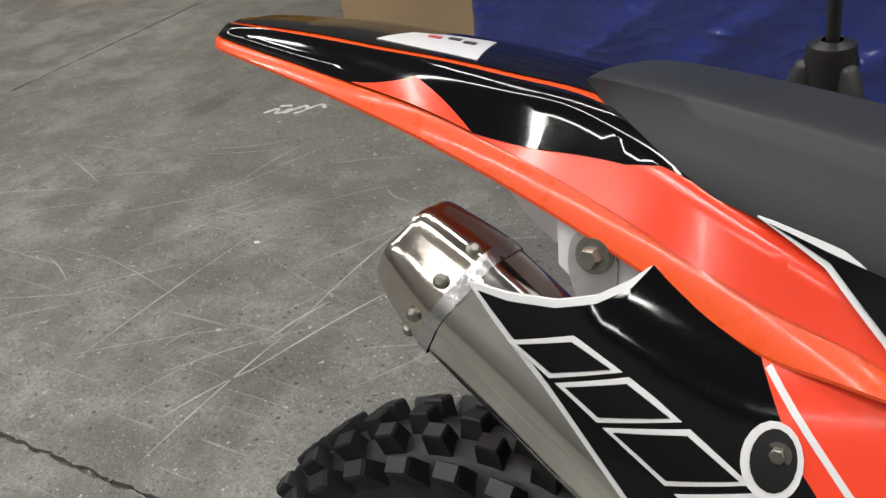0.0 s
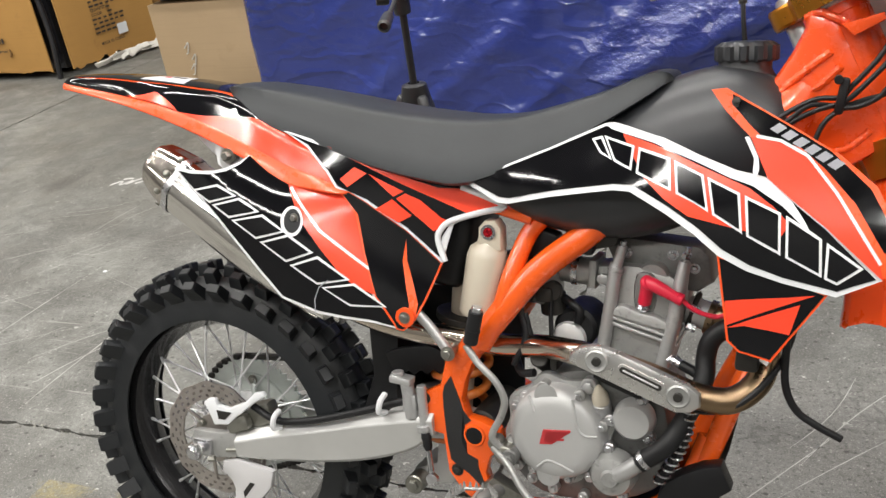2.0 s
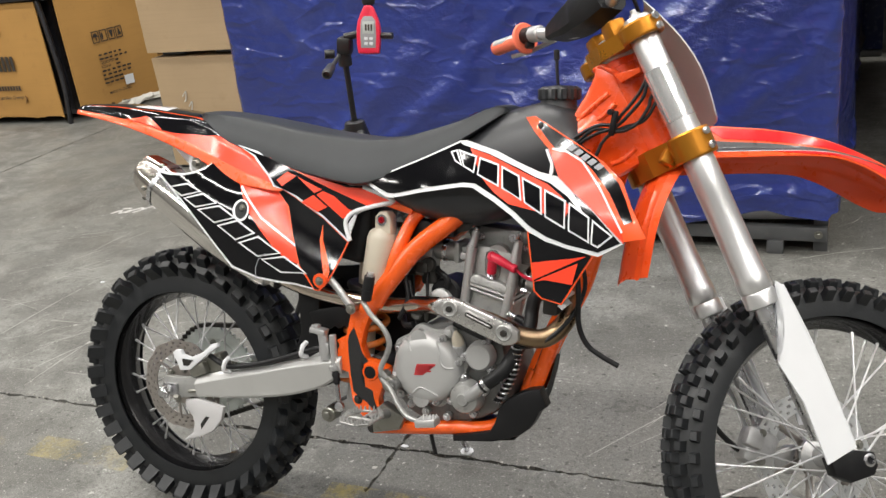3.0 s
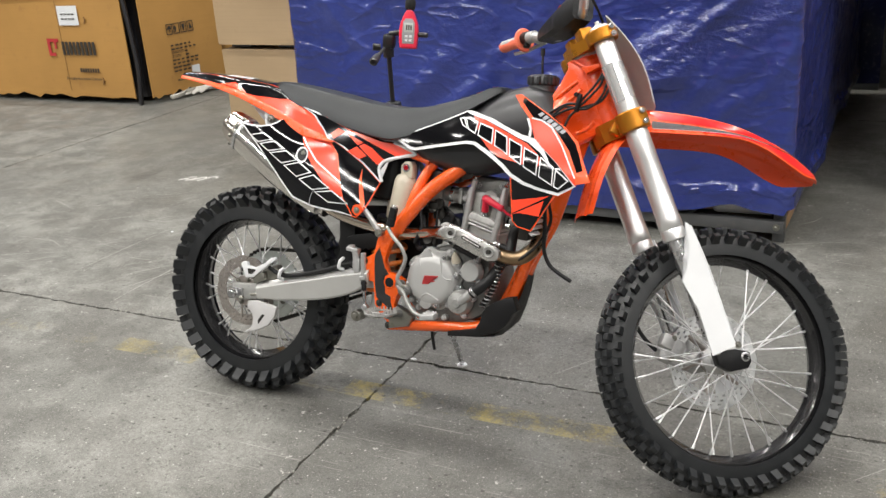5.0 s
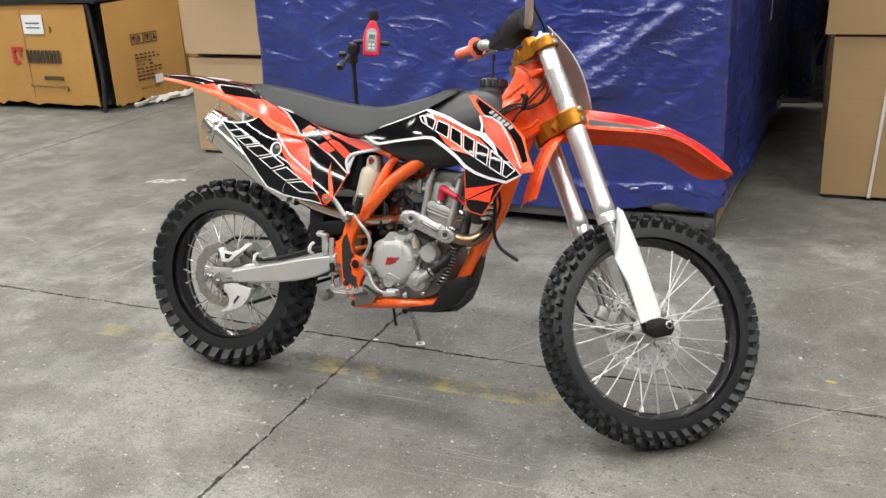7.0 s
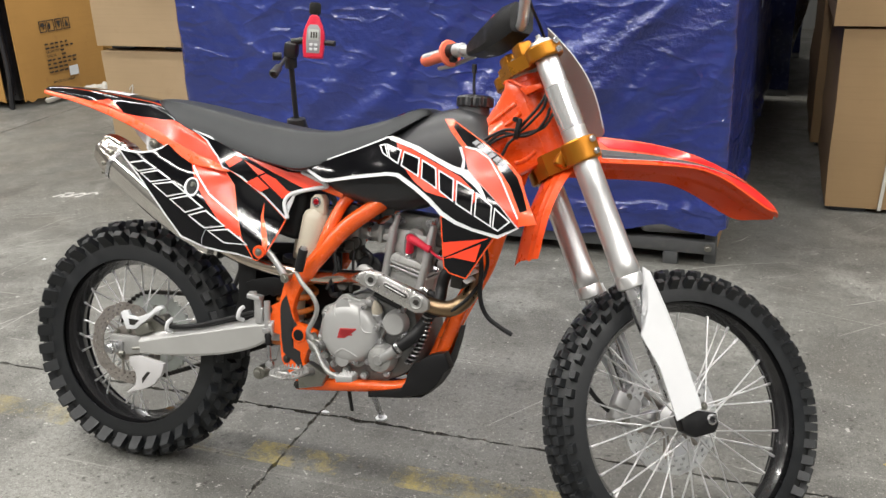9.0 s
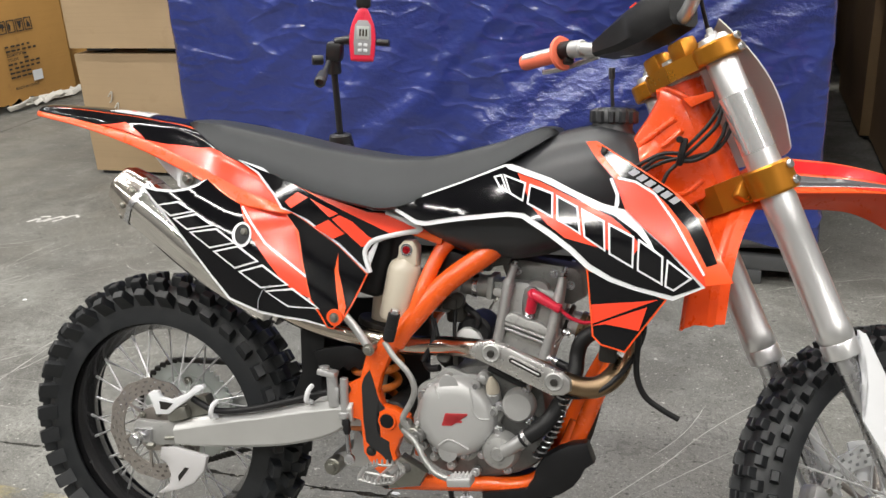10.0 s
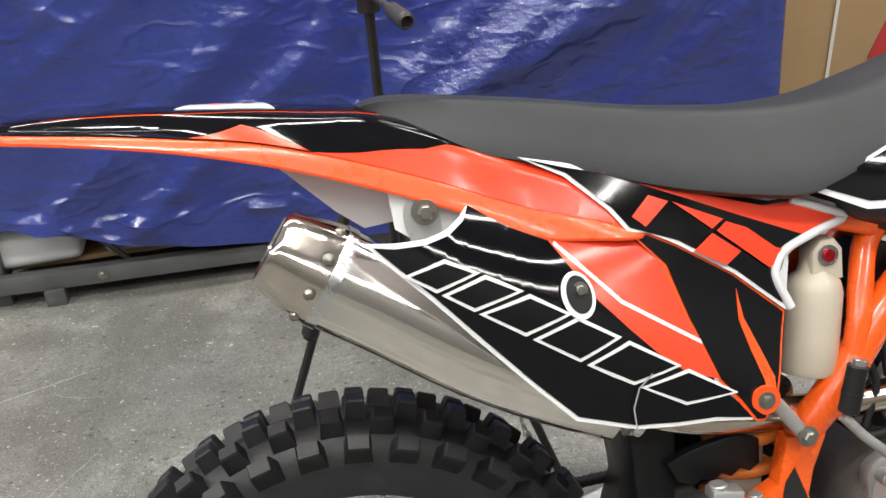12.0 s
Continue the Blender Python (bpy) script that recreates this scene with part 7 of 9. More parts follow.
part("pipe_flange", rod((0.335, MY + 0.006, 0.645), (0.345, MY + 0.006, 0.640), 0.032, 20), M_polished, bike)
part("header_pipe", tube([(0.80, -0.140, 0.600), (0.87, -0.142, 0.582), (0.93, -0.140, 0.560), (0.975, -0.132, 0.556), (1.008, -0.115, 0.578), (1.020, -0.090, 0.612), (1.010, -0.055, 0.640), (0.975, -0.025, 0.646), (0.93, -0.014, 0.643)], 0.0195, 18), M_header, bike, "heat-tinted header pipe")
SHIELD = [(0.746, 0.606), (0.747, 0.619), (0.764, 0.632), (0.788, 0.637), (0.812, 0.631), (0.880, 0.605), (0.922, 0.589), (0.938, 0.576), (0.938, 0.556), (0.924, 0.546), (0.903, 0.544), (0.844, 0.566), (0.795, 0.585), (0.758, 0.599)]
capsule = lambda r: [(0.829 + r * math.cos(a), 0.604 + r * math.sin(a)) for a in (radians(66 + 18 * k) for k in range(11))] + [(0.880 + r * math.cos(a), 0.583 + r * math.sin(a)) for a in (radians(246 + 18 * k) for k in range(11))]
shield = part("heat_shield", prism(SHIELD, -0.178, -0.160, 0.0075), M_shield, bike, "silver heat shield with a slot and two bolts")
part("slot_edge", prism(capsule(0.0085), -0.1815, -0.1775, 0.0015), M_shield, shield)
part("slot", prism(capsule(0.0050), -0.1822, -0.1812, 0), M_dark, shield, "dark slot")
part("slot_bar", rod((0.829, -0.1826, 0.604), (0.880, -0.1826, 0.583), 0.0016, 8), M_alu, shield)
for x, z in ((0.790, 0.613), (0.908, 0.572)):
    part("cup", lathe([(0.008, 0), (0.0165, 0), (0.0175, 0.003), (0.015, 0.005), (0.010, 0.003), (0, 0.003)], 24, along((x, -0.178, z), (x, -1, z))), M_cast, shield)
    part("shield_bolt", rod((x, -0.180, z), (x, -0.186, z), 0.0068, 12), M_dark, shield)
    part("stay", rod((x, -0.14, z), (x, -0.166, z), 0.010), M_dark, shield)

# ---- shock absorber, reservoir ----
reservoir = part("shock_reservoir", lathe([(0, -0.004), (0.030, 0), (0.034, 0.006), (0.034, 0.100), (0.030, 0.114), (0.020, 0.122), (0.016, 0.138), (0.0, 0.140)], 32, along((0.567, -0.076, 0.636), (0.588, -0.068, 0.772))), M_cream, bike, "cream painted shock reservoir")
part("eye", prism([(0.572, 0.748), (0.612, 0.748), (0.612, 0.785), (0.603, 0.797), (0.585, 0.797), (0.574, 0.785)], -0.088, -0.055, 0.004), M_cream, reservoir)
part("eye_ring", lathe([(0.006, 0), (0.0125, 0), (0.0125, 0.003), (0.006, 0.003)], 20, along((0.592, -0.088, 0.779), (0.592, -1, 0.779)), closed=True), M_steel, reservoir)
part("red_screw", rod((0.592, -0.086, 0.779), (0.592, -0.094, 0.779), 0.0078, 12), M_red_anod, reservoir, "red anodised screw")
helix = [(0.492 + 0.026 * t + 0.047 * math.cos(2 * math.pi * 6 * t), -0.018 + 0.047 * math.sin(2 * math.pi * 6 * t), 0.37 + 0.235 * t) for t in (k / 130 for k in range(131))]
part("shock_spring", tube(helix, 0.0082, 10, 1), M_spring, bike, "orange coil spring")
shock = part("shock_body", rod((0.492, -0.018, 0.36), (0.525, -0.018, 0.70), 0.024, 20), M_cream, bike, "cream shock absorber body")
part("shock_clevis", put(box((0.05, 0.05, 0.05), pose(0.447, -0.03, 0.452), 0.01), bolt((0.447, -0.057, 0.455), (0, -1, 0), 0.006, 0.005)), M_alu, shock)
part("spring_seat", rod((0.518, -0.018, 0.608), (0.520, -0.018, 0.620), 0.052, 24), M_dark, shock)

GUIDE = [(0.386, 0.551), (0.412, 0.561), (0.440, 0.567), (0.473, 0.573), (0.504, 0.561), (0.503, 0.531), (0.490, 0.522), (0.478, 0.528), (0.466, 0.519), (0.454, 0.525), (0.442, 0.516), (0.430, 0.522), (0.418, 0.516), (0.398, 0.524)]
part("ridged_guide", prism(GUIDE, -0.075, -0.060, 0.003), M_black_plastic, bike, "black ridged plastic guide")

# ---- swingarm, rear brake, chain ----
# x, top z, ridge z, foot z
ARM = [(0.082, 0.377, 0.361, 0.325), (0.178, 0.401, 0.386, 0.332), (0.279, 0.420, 0.410, 0.345), (0.362, 0.445, 0.431, 0.362), (0.442, 0.463, 0.449, 0.390), (0.493, 0.471, 0.458, 0.425)]


def arm_mesh(s):
    """A forged arm: a sloping top bevel, a tall side face and a narrow foot, station by station."""
    bm, rings_ = bmesh.new(), []
    for x, top, ridge_z, low in spline(ARM, 4):
        run = [(-0.086, top - 0.004), (-0.104, top), (-0.108, top - 0.001), (-0.1225, ridge_z), (-0.1235, ridge_z - 0.003), (-0.117, low + 0.006), (-0.112, low), (-0.086, low + 0.002)]
        rings_.append([bm.verts.new((x, -s * y, z)) for y, z in run])
    for p, q in zip(rings_, rings_[1:]):
        for k in range(len(p)):
            j = (k + 1) % len(p)
            bm.faces.new((p[k], p[j], q[j], q[k]))
    bm.faces.new(rings_[0])
    bm.faces.new(rings_[-1][::-1])
    return bm


for s in (-1, 1):
    arm = part("swingarm", arm_mesh(s), M_arm, bike, "silver aluminium swingarm", 22)
    part("axle_plate", prism([(-0.026, 0.316), (-0.028, 0.350), (-0.020, 0.366), (0.041, 0.368), (0.095, 0.378), (0.095, 0.326), (0.021, 0.313)], s * 0.110, s * 0.092, 0.003), M_cast, arm, "dull cast axle plate")
    part("axle_block", prism([(-0.018, 0.321), (-0.018, 0.351), (0.022, 0.352), (0.022, 0.322)], s * 0.119, s * 0.108, 0.003), M_steel, arm)
    part("axle_nut", put(rod((0, s * 0.12, 0.335), (0, s * 0.150, 0.335), 0.011, 12), lathe([(0, 0), (0.0165, 0), (0.0165, 0.010), (0.014, 0.013), (0, 0.013)], 6, along((0, s * 0.133, 0.335), (0, s * 1.0, 0.335)))), M_steel, arm, "steel axle nut")
    part("adjuster_bolt", put(rod((0.055, s * 0.112, 0.335), (0.10, s * 0.112, 0.342), 0.004), rod((0.03, s * 0.136, 0.325), (0.045, s * 0.136, 0.327), 0.006, 6)), M_zinc, arm)
part("arm_pivot", rod((0.566, -0.082, 0.437), (0.566, 0.082, 0.437), 0.030, 20), M_dark, bike)
for s in (-1, 1):
    part("arm_root", prism([(0.44, 0.40), (0.56, 0.412), (0.56, 0.462), (0.44, 0.465)], s * 0.082, s * 0.052, 0.006), M_silver, bike)
part("arm_bridge", box((0.07, 0.19, 0.05), pose(0.43, 0, 0.435, 0, -12), 0.012), M_silver, bike)
FINP = [(0.040, 0.300), (0.050, 0.296), (0.060, 0.286), (0.066, 0.269), (0.061, 0.245), (0.031, 0.220), (0.043, 0.221), (0.091, 0.238), (0.123, 0.255), (0.148, 0.285), (0.157, 0.320), (0.080, 0.332), (0.042, 0.325)]
part("disc_guard", prism([(x, z - 0.014) for x, z in FINP], -0.112, -0.098, 0.004), M_board, bike, "pale grey plastic disc guard fin")
part("guard_slot", prism([(0.088, 0.242), (0.113, 0.275), (0.103, 0.276), (0.086, 0.255)], -0.1132, -0.1118, 0), M_dark, bike)
caliper = part("rear_caliper", put(box((0.085, 0.035, 0.045), pose(0.115, -0.085, 0.405, 0, -20), 0.010), box((0.05, 0.02, 0.03), pose(0.09, -0.112, 0.395, 0, -20), 0.006)), M_zinc, bike, "rear brake caliper")
part("caliper_guard", prism([(0.023, 0.434), (0.033, 0.442), (0.048, 0.443), (0.054, 0.431), (0.077, 0.427), (0.116, 0.444), (0.139, 0.465), (0.157, 0.469), (0.161, 0.461), (0.138, 0.446), (0.114, 0.427), (0.090, 0.409), (0.074, 0.395), (0.043, 0.391), (0.033, 0.414)], -0.126, -0.114, 0.0025), M_white, caliper, "white plastic caliper guard")
part("guard_window", prism([(0.052, 0.422), (0.086, 0.421), (0.070, 0.405), (0.055, 0.405)], -0.1272, -0.1262, 0), M_dark, caliper)
part("brake_hose", tube([(0.120, -0.105, 0.43), (0.168, -0.114, 0.415), (0.21, -0.115, 0.415), (0.276, -0.115, 0.429), (0.359, -0.115, 0.455), (0.427, -0.112, 0.478), (0.455, -0.112, 0.486)], 0.0068, 10), M_hose, bike, "black rear brake hose")
for x, z in ((0.182, 0.419), (0.401, 0.477)):
    part("hose_clip", tube([(x, -0.112, z - 0.02), (x - 0.002, -0.132, z - 0.012), (x + 0.002, -0.133, z + 0.008), (x + 0.004, -0.118, z + 0.016)], 0.0055, 8), M_white, bike, "white hose clip")
master = part("rear_master_cylinder", put(put(rod((0.446, -0.115, 0.520), (0.454, -0.115, 0.455), 0.0115, 16), box((0.040, 0.026, 0.014), pose(0.438, -0.115, 0.523, 0, 8), 0.004)), box((0.026, 0.022, 0.030), pose(0.452, -0.112, 0.482), 0.004)), M_alu, bike, "cast rear brake master cylinder")
part("reservoir_cap", rod((0.431, -0.115, 0.520), (0.430, -0.115, 0.536), 0.011), M_alu, master)
part("cylinder_body", put(rod((0.474, -0.117, 0.516), (0.477, -0.117, 0.442), 0.0085, 14), rod((0.4755, -0.117, 0.446), (0.477, -0.117, 0.434), 0.0125, 14)), M_alu, master)
part("rubber_boot", lathe([(0.0075, 0), (0.0095, 0.008), (0.0075, 0.016), (0.0085, 0.022), (0.006, 0.030)], 14, along((0.479, -0.118, 0.432), (0.485, -0.121, 0.397))), M_hose, master, "black rubber boot")
part("push_rod", put(rod((0.484, -0.121, 0.402), (0.490, -0.124, 0.362), 0.005), lathe([(0, -0.008), (0.011, -0.004), (0.011, 0.004), (0, 0.008)], 14, pose(0.492, -0.126, 0.352, 90))), M_steel, master)
sprocket = bmesh.new()
n = 48
ring_o = []
for k in range(2 * n):
    a = math.pi * k / n
    r = 0.125 if k % 2 else 0.117
    ring_o.append((r * math.cos(a), 0.335 + r * math.sin(a)))
put(sprocket, prism(ring_o, 0.062, 0.068, 0))
part("sprocket", sprocket, M_sprocket, bike, "toothed rear sprocket")
part("sprocket_plate", lathe([(0, 0.012), (0.040, 0.012), (0.046, 0.006), (0.088, 0.004), (0.090, 0.0)], 48, along((0, 0.062, 0.335), (0, -1, 0.335))), M_sprocket, bike)
for k in range(6):
    a = radians(60 * k + 10)
    c, d = math.cos(a), math.sin(a)
    part("hub_arm", tube([(0.040 * c, 0.046, 0.335 + 0.040 * d), (0.078 * math.cos(a + 0.25), 0.056, 0.335 + 0.078 * math.sin(a + 0.25))], 0.009, 10, 1, flat=0.6), M_sprocket, bike)
    part("sprocket_bolt", bolt((0.078 * math.cos(a + 0.25), 0.054, 0.335 + 0.078 * math.sin(a + 0.25)), (0, -1, 0), 0.007, 0.006), M_zinc, bike)
links = bmesh.new()
run_ = []
for k in range(46):
    t = k / 45
    run_.append((0.0 + 0.53 * t, 0.335 + 0.125 + 0.028 * t, 10 * t))
    run_.append((0.03 + 0.50 * t, 0.335 - 0.121 + 0.197 * t, 18 * t))
for k in range(24):
    a = radians(90 + 180 * k / 23)
    run_.append((0.125 * math.cos(a), 0.335 + 0.125 * math.sin(a), 0))
for x, z, tilt in run_:
    put(links, box((0.0145, 0.016, 0.011), pose(x, 0.065, z, 0, -tilt), 0.002, 1))
tagged(part("chain", links, M_dark, bike, "dark drive chain"), kind="stuff")
part("chain_guide", prism([(0.20, 0.40), (0.30, 0.42), (0.31, 0.34), (0.24, 0.30)], 0.05, 0.085, 0.006), M_black_plastic, bike, "black chain guide")
# plate added behind the spring so that the gaps there look shaded
part("dark_backing", prism([(0.34, 0.64), (0.60, 0.66), (0.60, 0.43), (0.48, 0.40), (0.36, 0.41)], 0.050, 0.062, 0.006), M_black_plastic, bike, "black plate added to darken the gaps behind the shock")
part("inner_guard", prism([(0.345, 0.62), (0.41, 0.615), (0.395, 0.41), (0.37, 0.36), (0.315, 0.40), (0.35, 0.50)], -0.06, 0.06, 0.01), M_black_plastic, bike, "black inner mud flap")

# ---- controls low down ----
pedal = part("brake_pedal", tube([(0.610, -0.140, 0.432), (0.645, -0.168, 0.420), (0.668, -0.180, 0.393), (0.690, -0.186, 0.374), (0.714, -0.190, 0.368), (0.74, -0.195, 0.368)], 0.0070, 10, 6, flat=0.8), M_cast, bike, "cast aluminium brake pedal")
tip = box((0.046, 0.034, 0.016), pose(0.745, -0.200, 0.372, 0, -8), 0.003)
for k in range(5):
    for j in range(2):
        put(tip, lathe([(0.004, 0), (0.0015, 0.006), (0, 0.006)], 5, pose(0.733 + 0.0075 * k, -0.206 + 0.013 * j, 0.379 + 0.001 * k)))
part("pedal_tip", tip, M_alu, pedal, "toothed pedal tip")
part("pedal_pivot", put(rod((0.630, -0.10, 0.425), (0.630, -0.150, 0.425), 0.017), rod((0.612, -0.12, 0.440), (0.612, -0.142, 0.440), 0.012)), M_zinc, pedal)
peg = part("foot_peg", tube([(0.615, -0.115, 0.350), (0.600, -0.15, 0.352), (0.590, -0.17, 0.348)], 0.011, 10, 4), M_case, bike, "toothed steel foot peg")
plate_ = bmesh.new()
frame_ = [(0.560, -0.150), (0.60, -0.142), (0.622, -0.165), (0.618, -0.225), (0.595, -0.242), (0.555, -0.232), (0.548, -0.185)]
for a, b in zip(frame_, frame_[1:] + frame_[:1]):
    put(plate_, tube([(a[0], a[1], 0.358), (b[0], b[1], 0.358)], 0.0040, 6, 1, flat=0.7))
    for k in range(4):
        x, y = a[0] + (b[0] - a[0]) * k / 4, a[1] + (b[1] - a[1]) * k / 4
        put(plate_, lathe([(0.0034, 0), (0.0014, 0.009), (0, 0.009)], 5, pose(x, y, 0.361)))
put(plate_, tube([(0.585, -0.147, 0.356), (0.585, -0.235, 0.356)], 0.0035, 6, 1))
put(plate_, tube([(0.552, -0.19, 0.356), (0.62, -0.195, 0.356)], 0.0035, 6, 1))
part("peg_teeth", plate_, M_cast, peg, "open toothed tread")
part("peg_bracket", prism([(0.575, 0.30), (0.64, 0.315), (0.655, 0.345), (0.60, 0.372), (0.57, 0.345)], -0.125, -0.095, 0.005), M_zinc, peg)
part("linkage", prism([(0.47, 0.40), (0.50, 0.36), (0.52, 0.325), (0.49, 0.305), (0.43, 0.30), (0.42, 0.325), (0.465, 0.345)], -0.05, 0.05, 0.006), M_alu, bike, "shock linkage")
part("linkage_bolt", put(rod((0.435, -0.05, 0.312), (0.435, -0.085, 0.312), 0.018), bolt((0.435, -0.085, 0.312), (0, -1, 0), 0.01, 0.006)), M_zinc, bike)
kick = part("kick_starter", tube([(0.570, -0.146, 0.606), (0.592, -0.152, 0.580), (0.621, -0.152, 0.552), (0.634, -0.150, 0.522), (0.628, -0.150, 0.494), (0.613, -0.150, 0.464), (0.615, -0.148, 0.448), (0.633, -0.140, 0.428)], 0.0060, 12, 6), M_cast, bike, "steel kick starter lever")
part("kick_rubber", put(rod((0.577, -0.145, 0.609), (0.590, -0.147, 0.664), 0.0120, 14), lathe([(0.0128, 0), (0.0128, 0.003), (0.011, 0.003), (0.011, 0)], 14, along((0.582, -0.146, 0.630), (0.59, -0.147, 0.664)), closed=True)), M_hose, kick, "black ribbed rubber")
part("kick_cap", rod((0.590, -0.147, 0.663), (0.592, -0.147, 0.671), 0.009), M_steel, kick)
part("kick_boss", put(rod((0.640, -0.10, 0.424), (0.640, -0.152, 0.424), 0.014), bolt((0.640, -0.152, 0.424), (0, -1, 0), 0.008, 0.006)), M_case, kick)
SKID = [(0.765, 0.317), (0.851, 0.337), (0.864, 0.358), (0.870, 0.384), (0.882, 0.404), (0.908, 0.422), (0.933, 0.435), (0.962, 0.442), (0.978, 0.405), (0.962, 0.392), (0.954, 0.374), (0.941, 0.354), (0.916, 0.334), (0.858, 0.314), (0.766, 0.303)]
skid = part("skid_plate", prism(SKID, -0.116, -0.080, 0.004), M_black_plastic, bike, "black plastic skid plate")
bm = bmesh.new()
run_ = [(0.745, 0.296), (0.83, 0.296), (0.885, 0.304), (0.915, 0.332), (0.936, 0.378), (0.954, 0.435), (0.966, 0.49)]
wide = (0.095, 0.095, 0.092, 0.085, 0.075, 0.062, 0.050)
a_ = [bm.verts.new((x + 0.014, -w, z + 0.012)) for (x, z), w in zip(run_, wide)]
b_ = [bm.verts.new((x + 0.006, 0.0, z)) for x, z in run_]
c_ = [bm.verts.new((x - 0.004, w, z + 0.004)) for (x, z), w in zip(run_, wide)]
for p, q in ((a_, b_), (b_, c_)):
    for k in range(len(run_) - 1):
        bm.faces.new((p[k], p[k + 1], q[k + 1], q[k]))
bmesh.ops.solidify(bm, geom=bm.faces[:], thickness=0.004)
part("skid_belly", bm, M_black_plastic, skid)
# side stand: its foot rests on the floor on the bike's left
foot = bike.matrix_world.inverted() @ Vector((0.612, 0.33, 0.012))
stand = part("side_stand", tube([(0.66, 0.09, 0.315), (0.65, 0.12, 0.30), tuple(foot)], 0.009, 12, 1), M_steel, bike, "steel side stand")
ft = lathe([(0, 0), (0.018, 0), (0.018, 0.005), (0, 0.009)], 16)
ft.transform(bike.matrix_world.inverted() @ Matrix.Translation((0.612, 0.33, 0.001)))
part("stand_foot", ft, M_white, stand)
part("stand_strap", tube([(0.672, -0.03, 0.30), (0.68, -0.035, 0.27), (0.688, -0.035, 0.235)], 0.009, 8, 4, flat=0.5), M_hose, bike, "black strap hanging under the engine")
part("breather_hose", tube([(1.04, -0.135, 0.74), (1.047, -0.13, 0.66), (1.047, -0.125, 0.59), (1.062, -0.118, 0.548), (1.09, -0.112, 0.525), (1.124, -0.106, 0.506)], 0.0056, 10), M_hose, bike, "black breather hose hanging free")
part("long_cable", tube([(1.05, -0.12, 0.72), (1.055, -0.11, 0.66), (1.03, -0.13, 0.60), (0.985, -0.145, 0.555), (0.935, -0.135, 0.535), (0.90, -0.12, 0.545)], 0.0045, 8), M_hose, bike, "thin black cable")


# ---- everything that turns with the bars ----
def fpart(name, bm, mat, parent=None, label="", smooth=40.0):
    bm.transform(STEER)
    return part(name, bm, mat, parent or bike, label, smooth)


FA, FB = Vector((1.108, 0, 1.100)), Vector((1.3245, 0, 0.624))
DOWN = (FB - FA).normalized()
ON = lambda k, s=0.0: FA + DOWN * k + Vector((0, s, 0))
FW = 0.100
for s in (-1, 1):
    y = s * FW
    outer = fpart("fork_tube", lathe([(0, -0.062), (0.024, -0.062), (0.0275, -0.056), (0.0275, 0.09), (0.029, 0.10), (0.029, 0.16), (0.0295, 0.17), (0.0295, 0.235), (0.0305, 0.240), (0.0305, 0.300), (0.030, 0.310), (0.030, 0.470),
                                  (0.0315, 0.474), (0.0315, 0.500), (0.0298, 0.504), (0.0315, 0.508), (0.0315, 0.532), (0.024, 0.536), (0, 0.536)], 36, along(ON(0, y), ON(1, y))), M_tube, None, "brushed aluminium fork tube")
    wrap = bmesh.new()
    axis_m = along(ON(0, y), ON(1, y))
    cells = [[wrap.verts.new(axis_m @ Vector((0.0298 * math.cos(radians(a)), 0.0298 * math.sin(radians(a)), k))) for a in range(0, 361, 15)] for k in (0.045, 0.095, 0.150)]
    for lo, hi in zip(cells, cells[1:]):
        for k in range(24):
            wrap.faces.new((lo[k], lo[k + 1], hi[k + 1], hi[k]))
    fpart("film_sleeve", wrap, M_sleeve, outer, "thin shiny protective film")
    fpart("fork_cap", put(lathe([(0, 0.008), (0.010, 0.008), (0.012, 0.0), (0.022, 0.0), (0.022, -0.006)], 6, along(ON(-0.062, y), ON(-1, y))), rod(ON(-0.068, y), ON(-0.078, y), 0.006)), M_alu, outer)
    fpart("fork_slider", rod(ON(0.50, y), ON(0.80, y), 0.0205, 28), M_steel, None, "bright fork slider")
    lug = fpart("axle_lug", prism([(1.446, 0.334), (1.500, 0.350), (1.542, 0.347), (1.549, 0.322), (1.540, 0.304), (1.492, 0.290), (1.458, 0.302)], y * 0.82, y * 1.13, 0.006), M_black_plastic if s < 0 else M_alu, None, "black axle lug" if s < 0 else "silver axle lug")
    if s < 0:
        fpart("axle_end", lathe([(0.007, 0.0), (0.012, 0.0), (0.0125, 0.003), (0.011, 0.004), (0.0075, 0.004), (0.007, -0.01), (0, -0.01)], 24, along((1.528, y * 1.13, 0.332), (1.528, y * 5, 0.332))), M_steel, lug, "hollow steel axle end")
        for x, z in ((1.452, 0.338), (1.508, 0.360)):
            fpart("lug_bolt", bolt((x, y * 1.12, z), (0, -1, 0), 0.006, 0.005), M_zinc, lug)
    GUARD = [(1.342, 0.659), (1.356, 0.652), (1.372, 0.625), (1.436, 0.49), (1.495, 0.356), (1.434, 0.324), (1.39, 0.435), (1.342, 0.504), (1.350, 0.53), (1.356, 0.56), (1.355, 0.607)]
    gd = fpart("fork_guard", sheet(GUARD, lambda x, z: -0.124 if s < 0 else 0.120, 0.004 if s < 0 else 0.004, 0.03), M_white, None, "white plastic fork guard")
    lead_edge = [(1.354, y * 1.22, 0.650), (1.398, y * 1.22, 0.568), (1.434, y * 1.22, 0.49), (1.490, y * 1.2, 0.36)]
    fpart("guard_edge", tube([(p[0], p[1] * 0.93, p[2]) for p in lead_edge], 0.011, 10, 4, flat=0.5), M_white, gd)

axis = along(ON(0), ON(1))


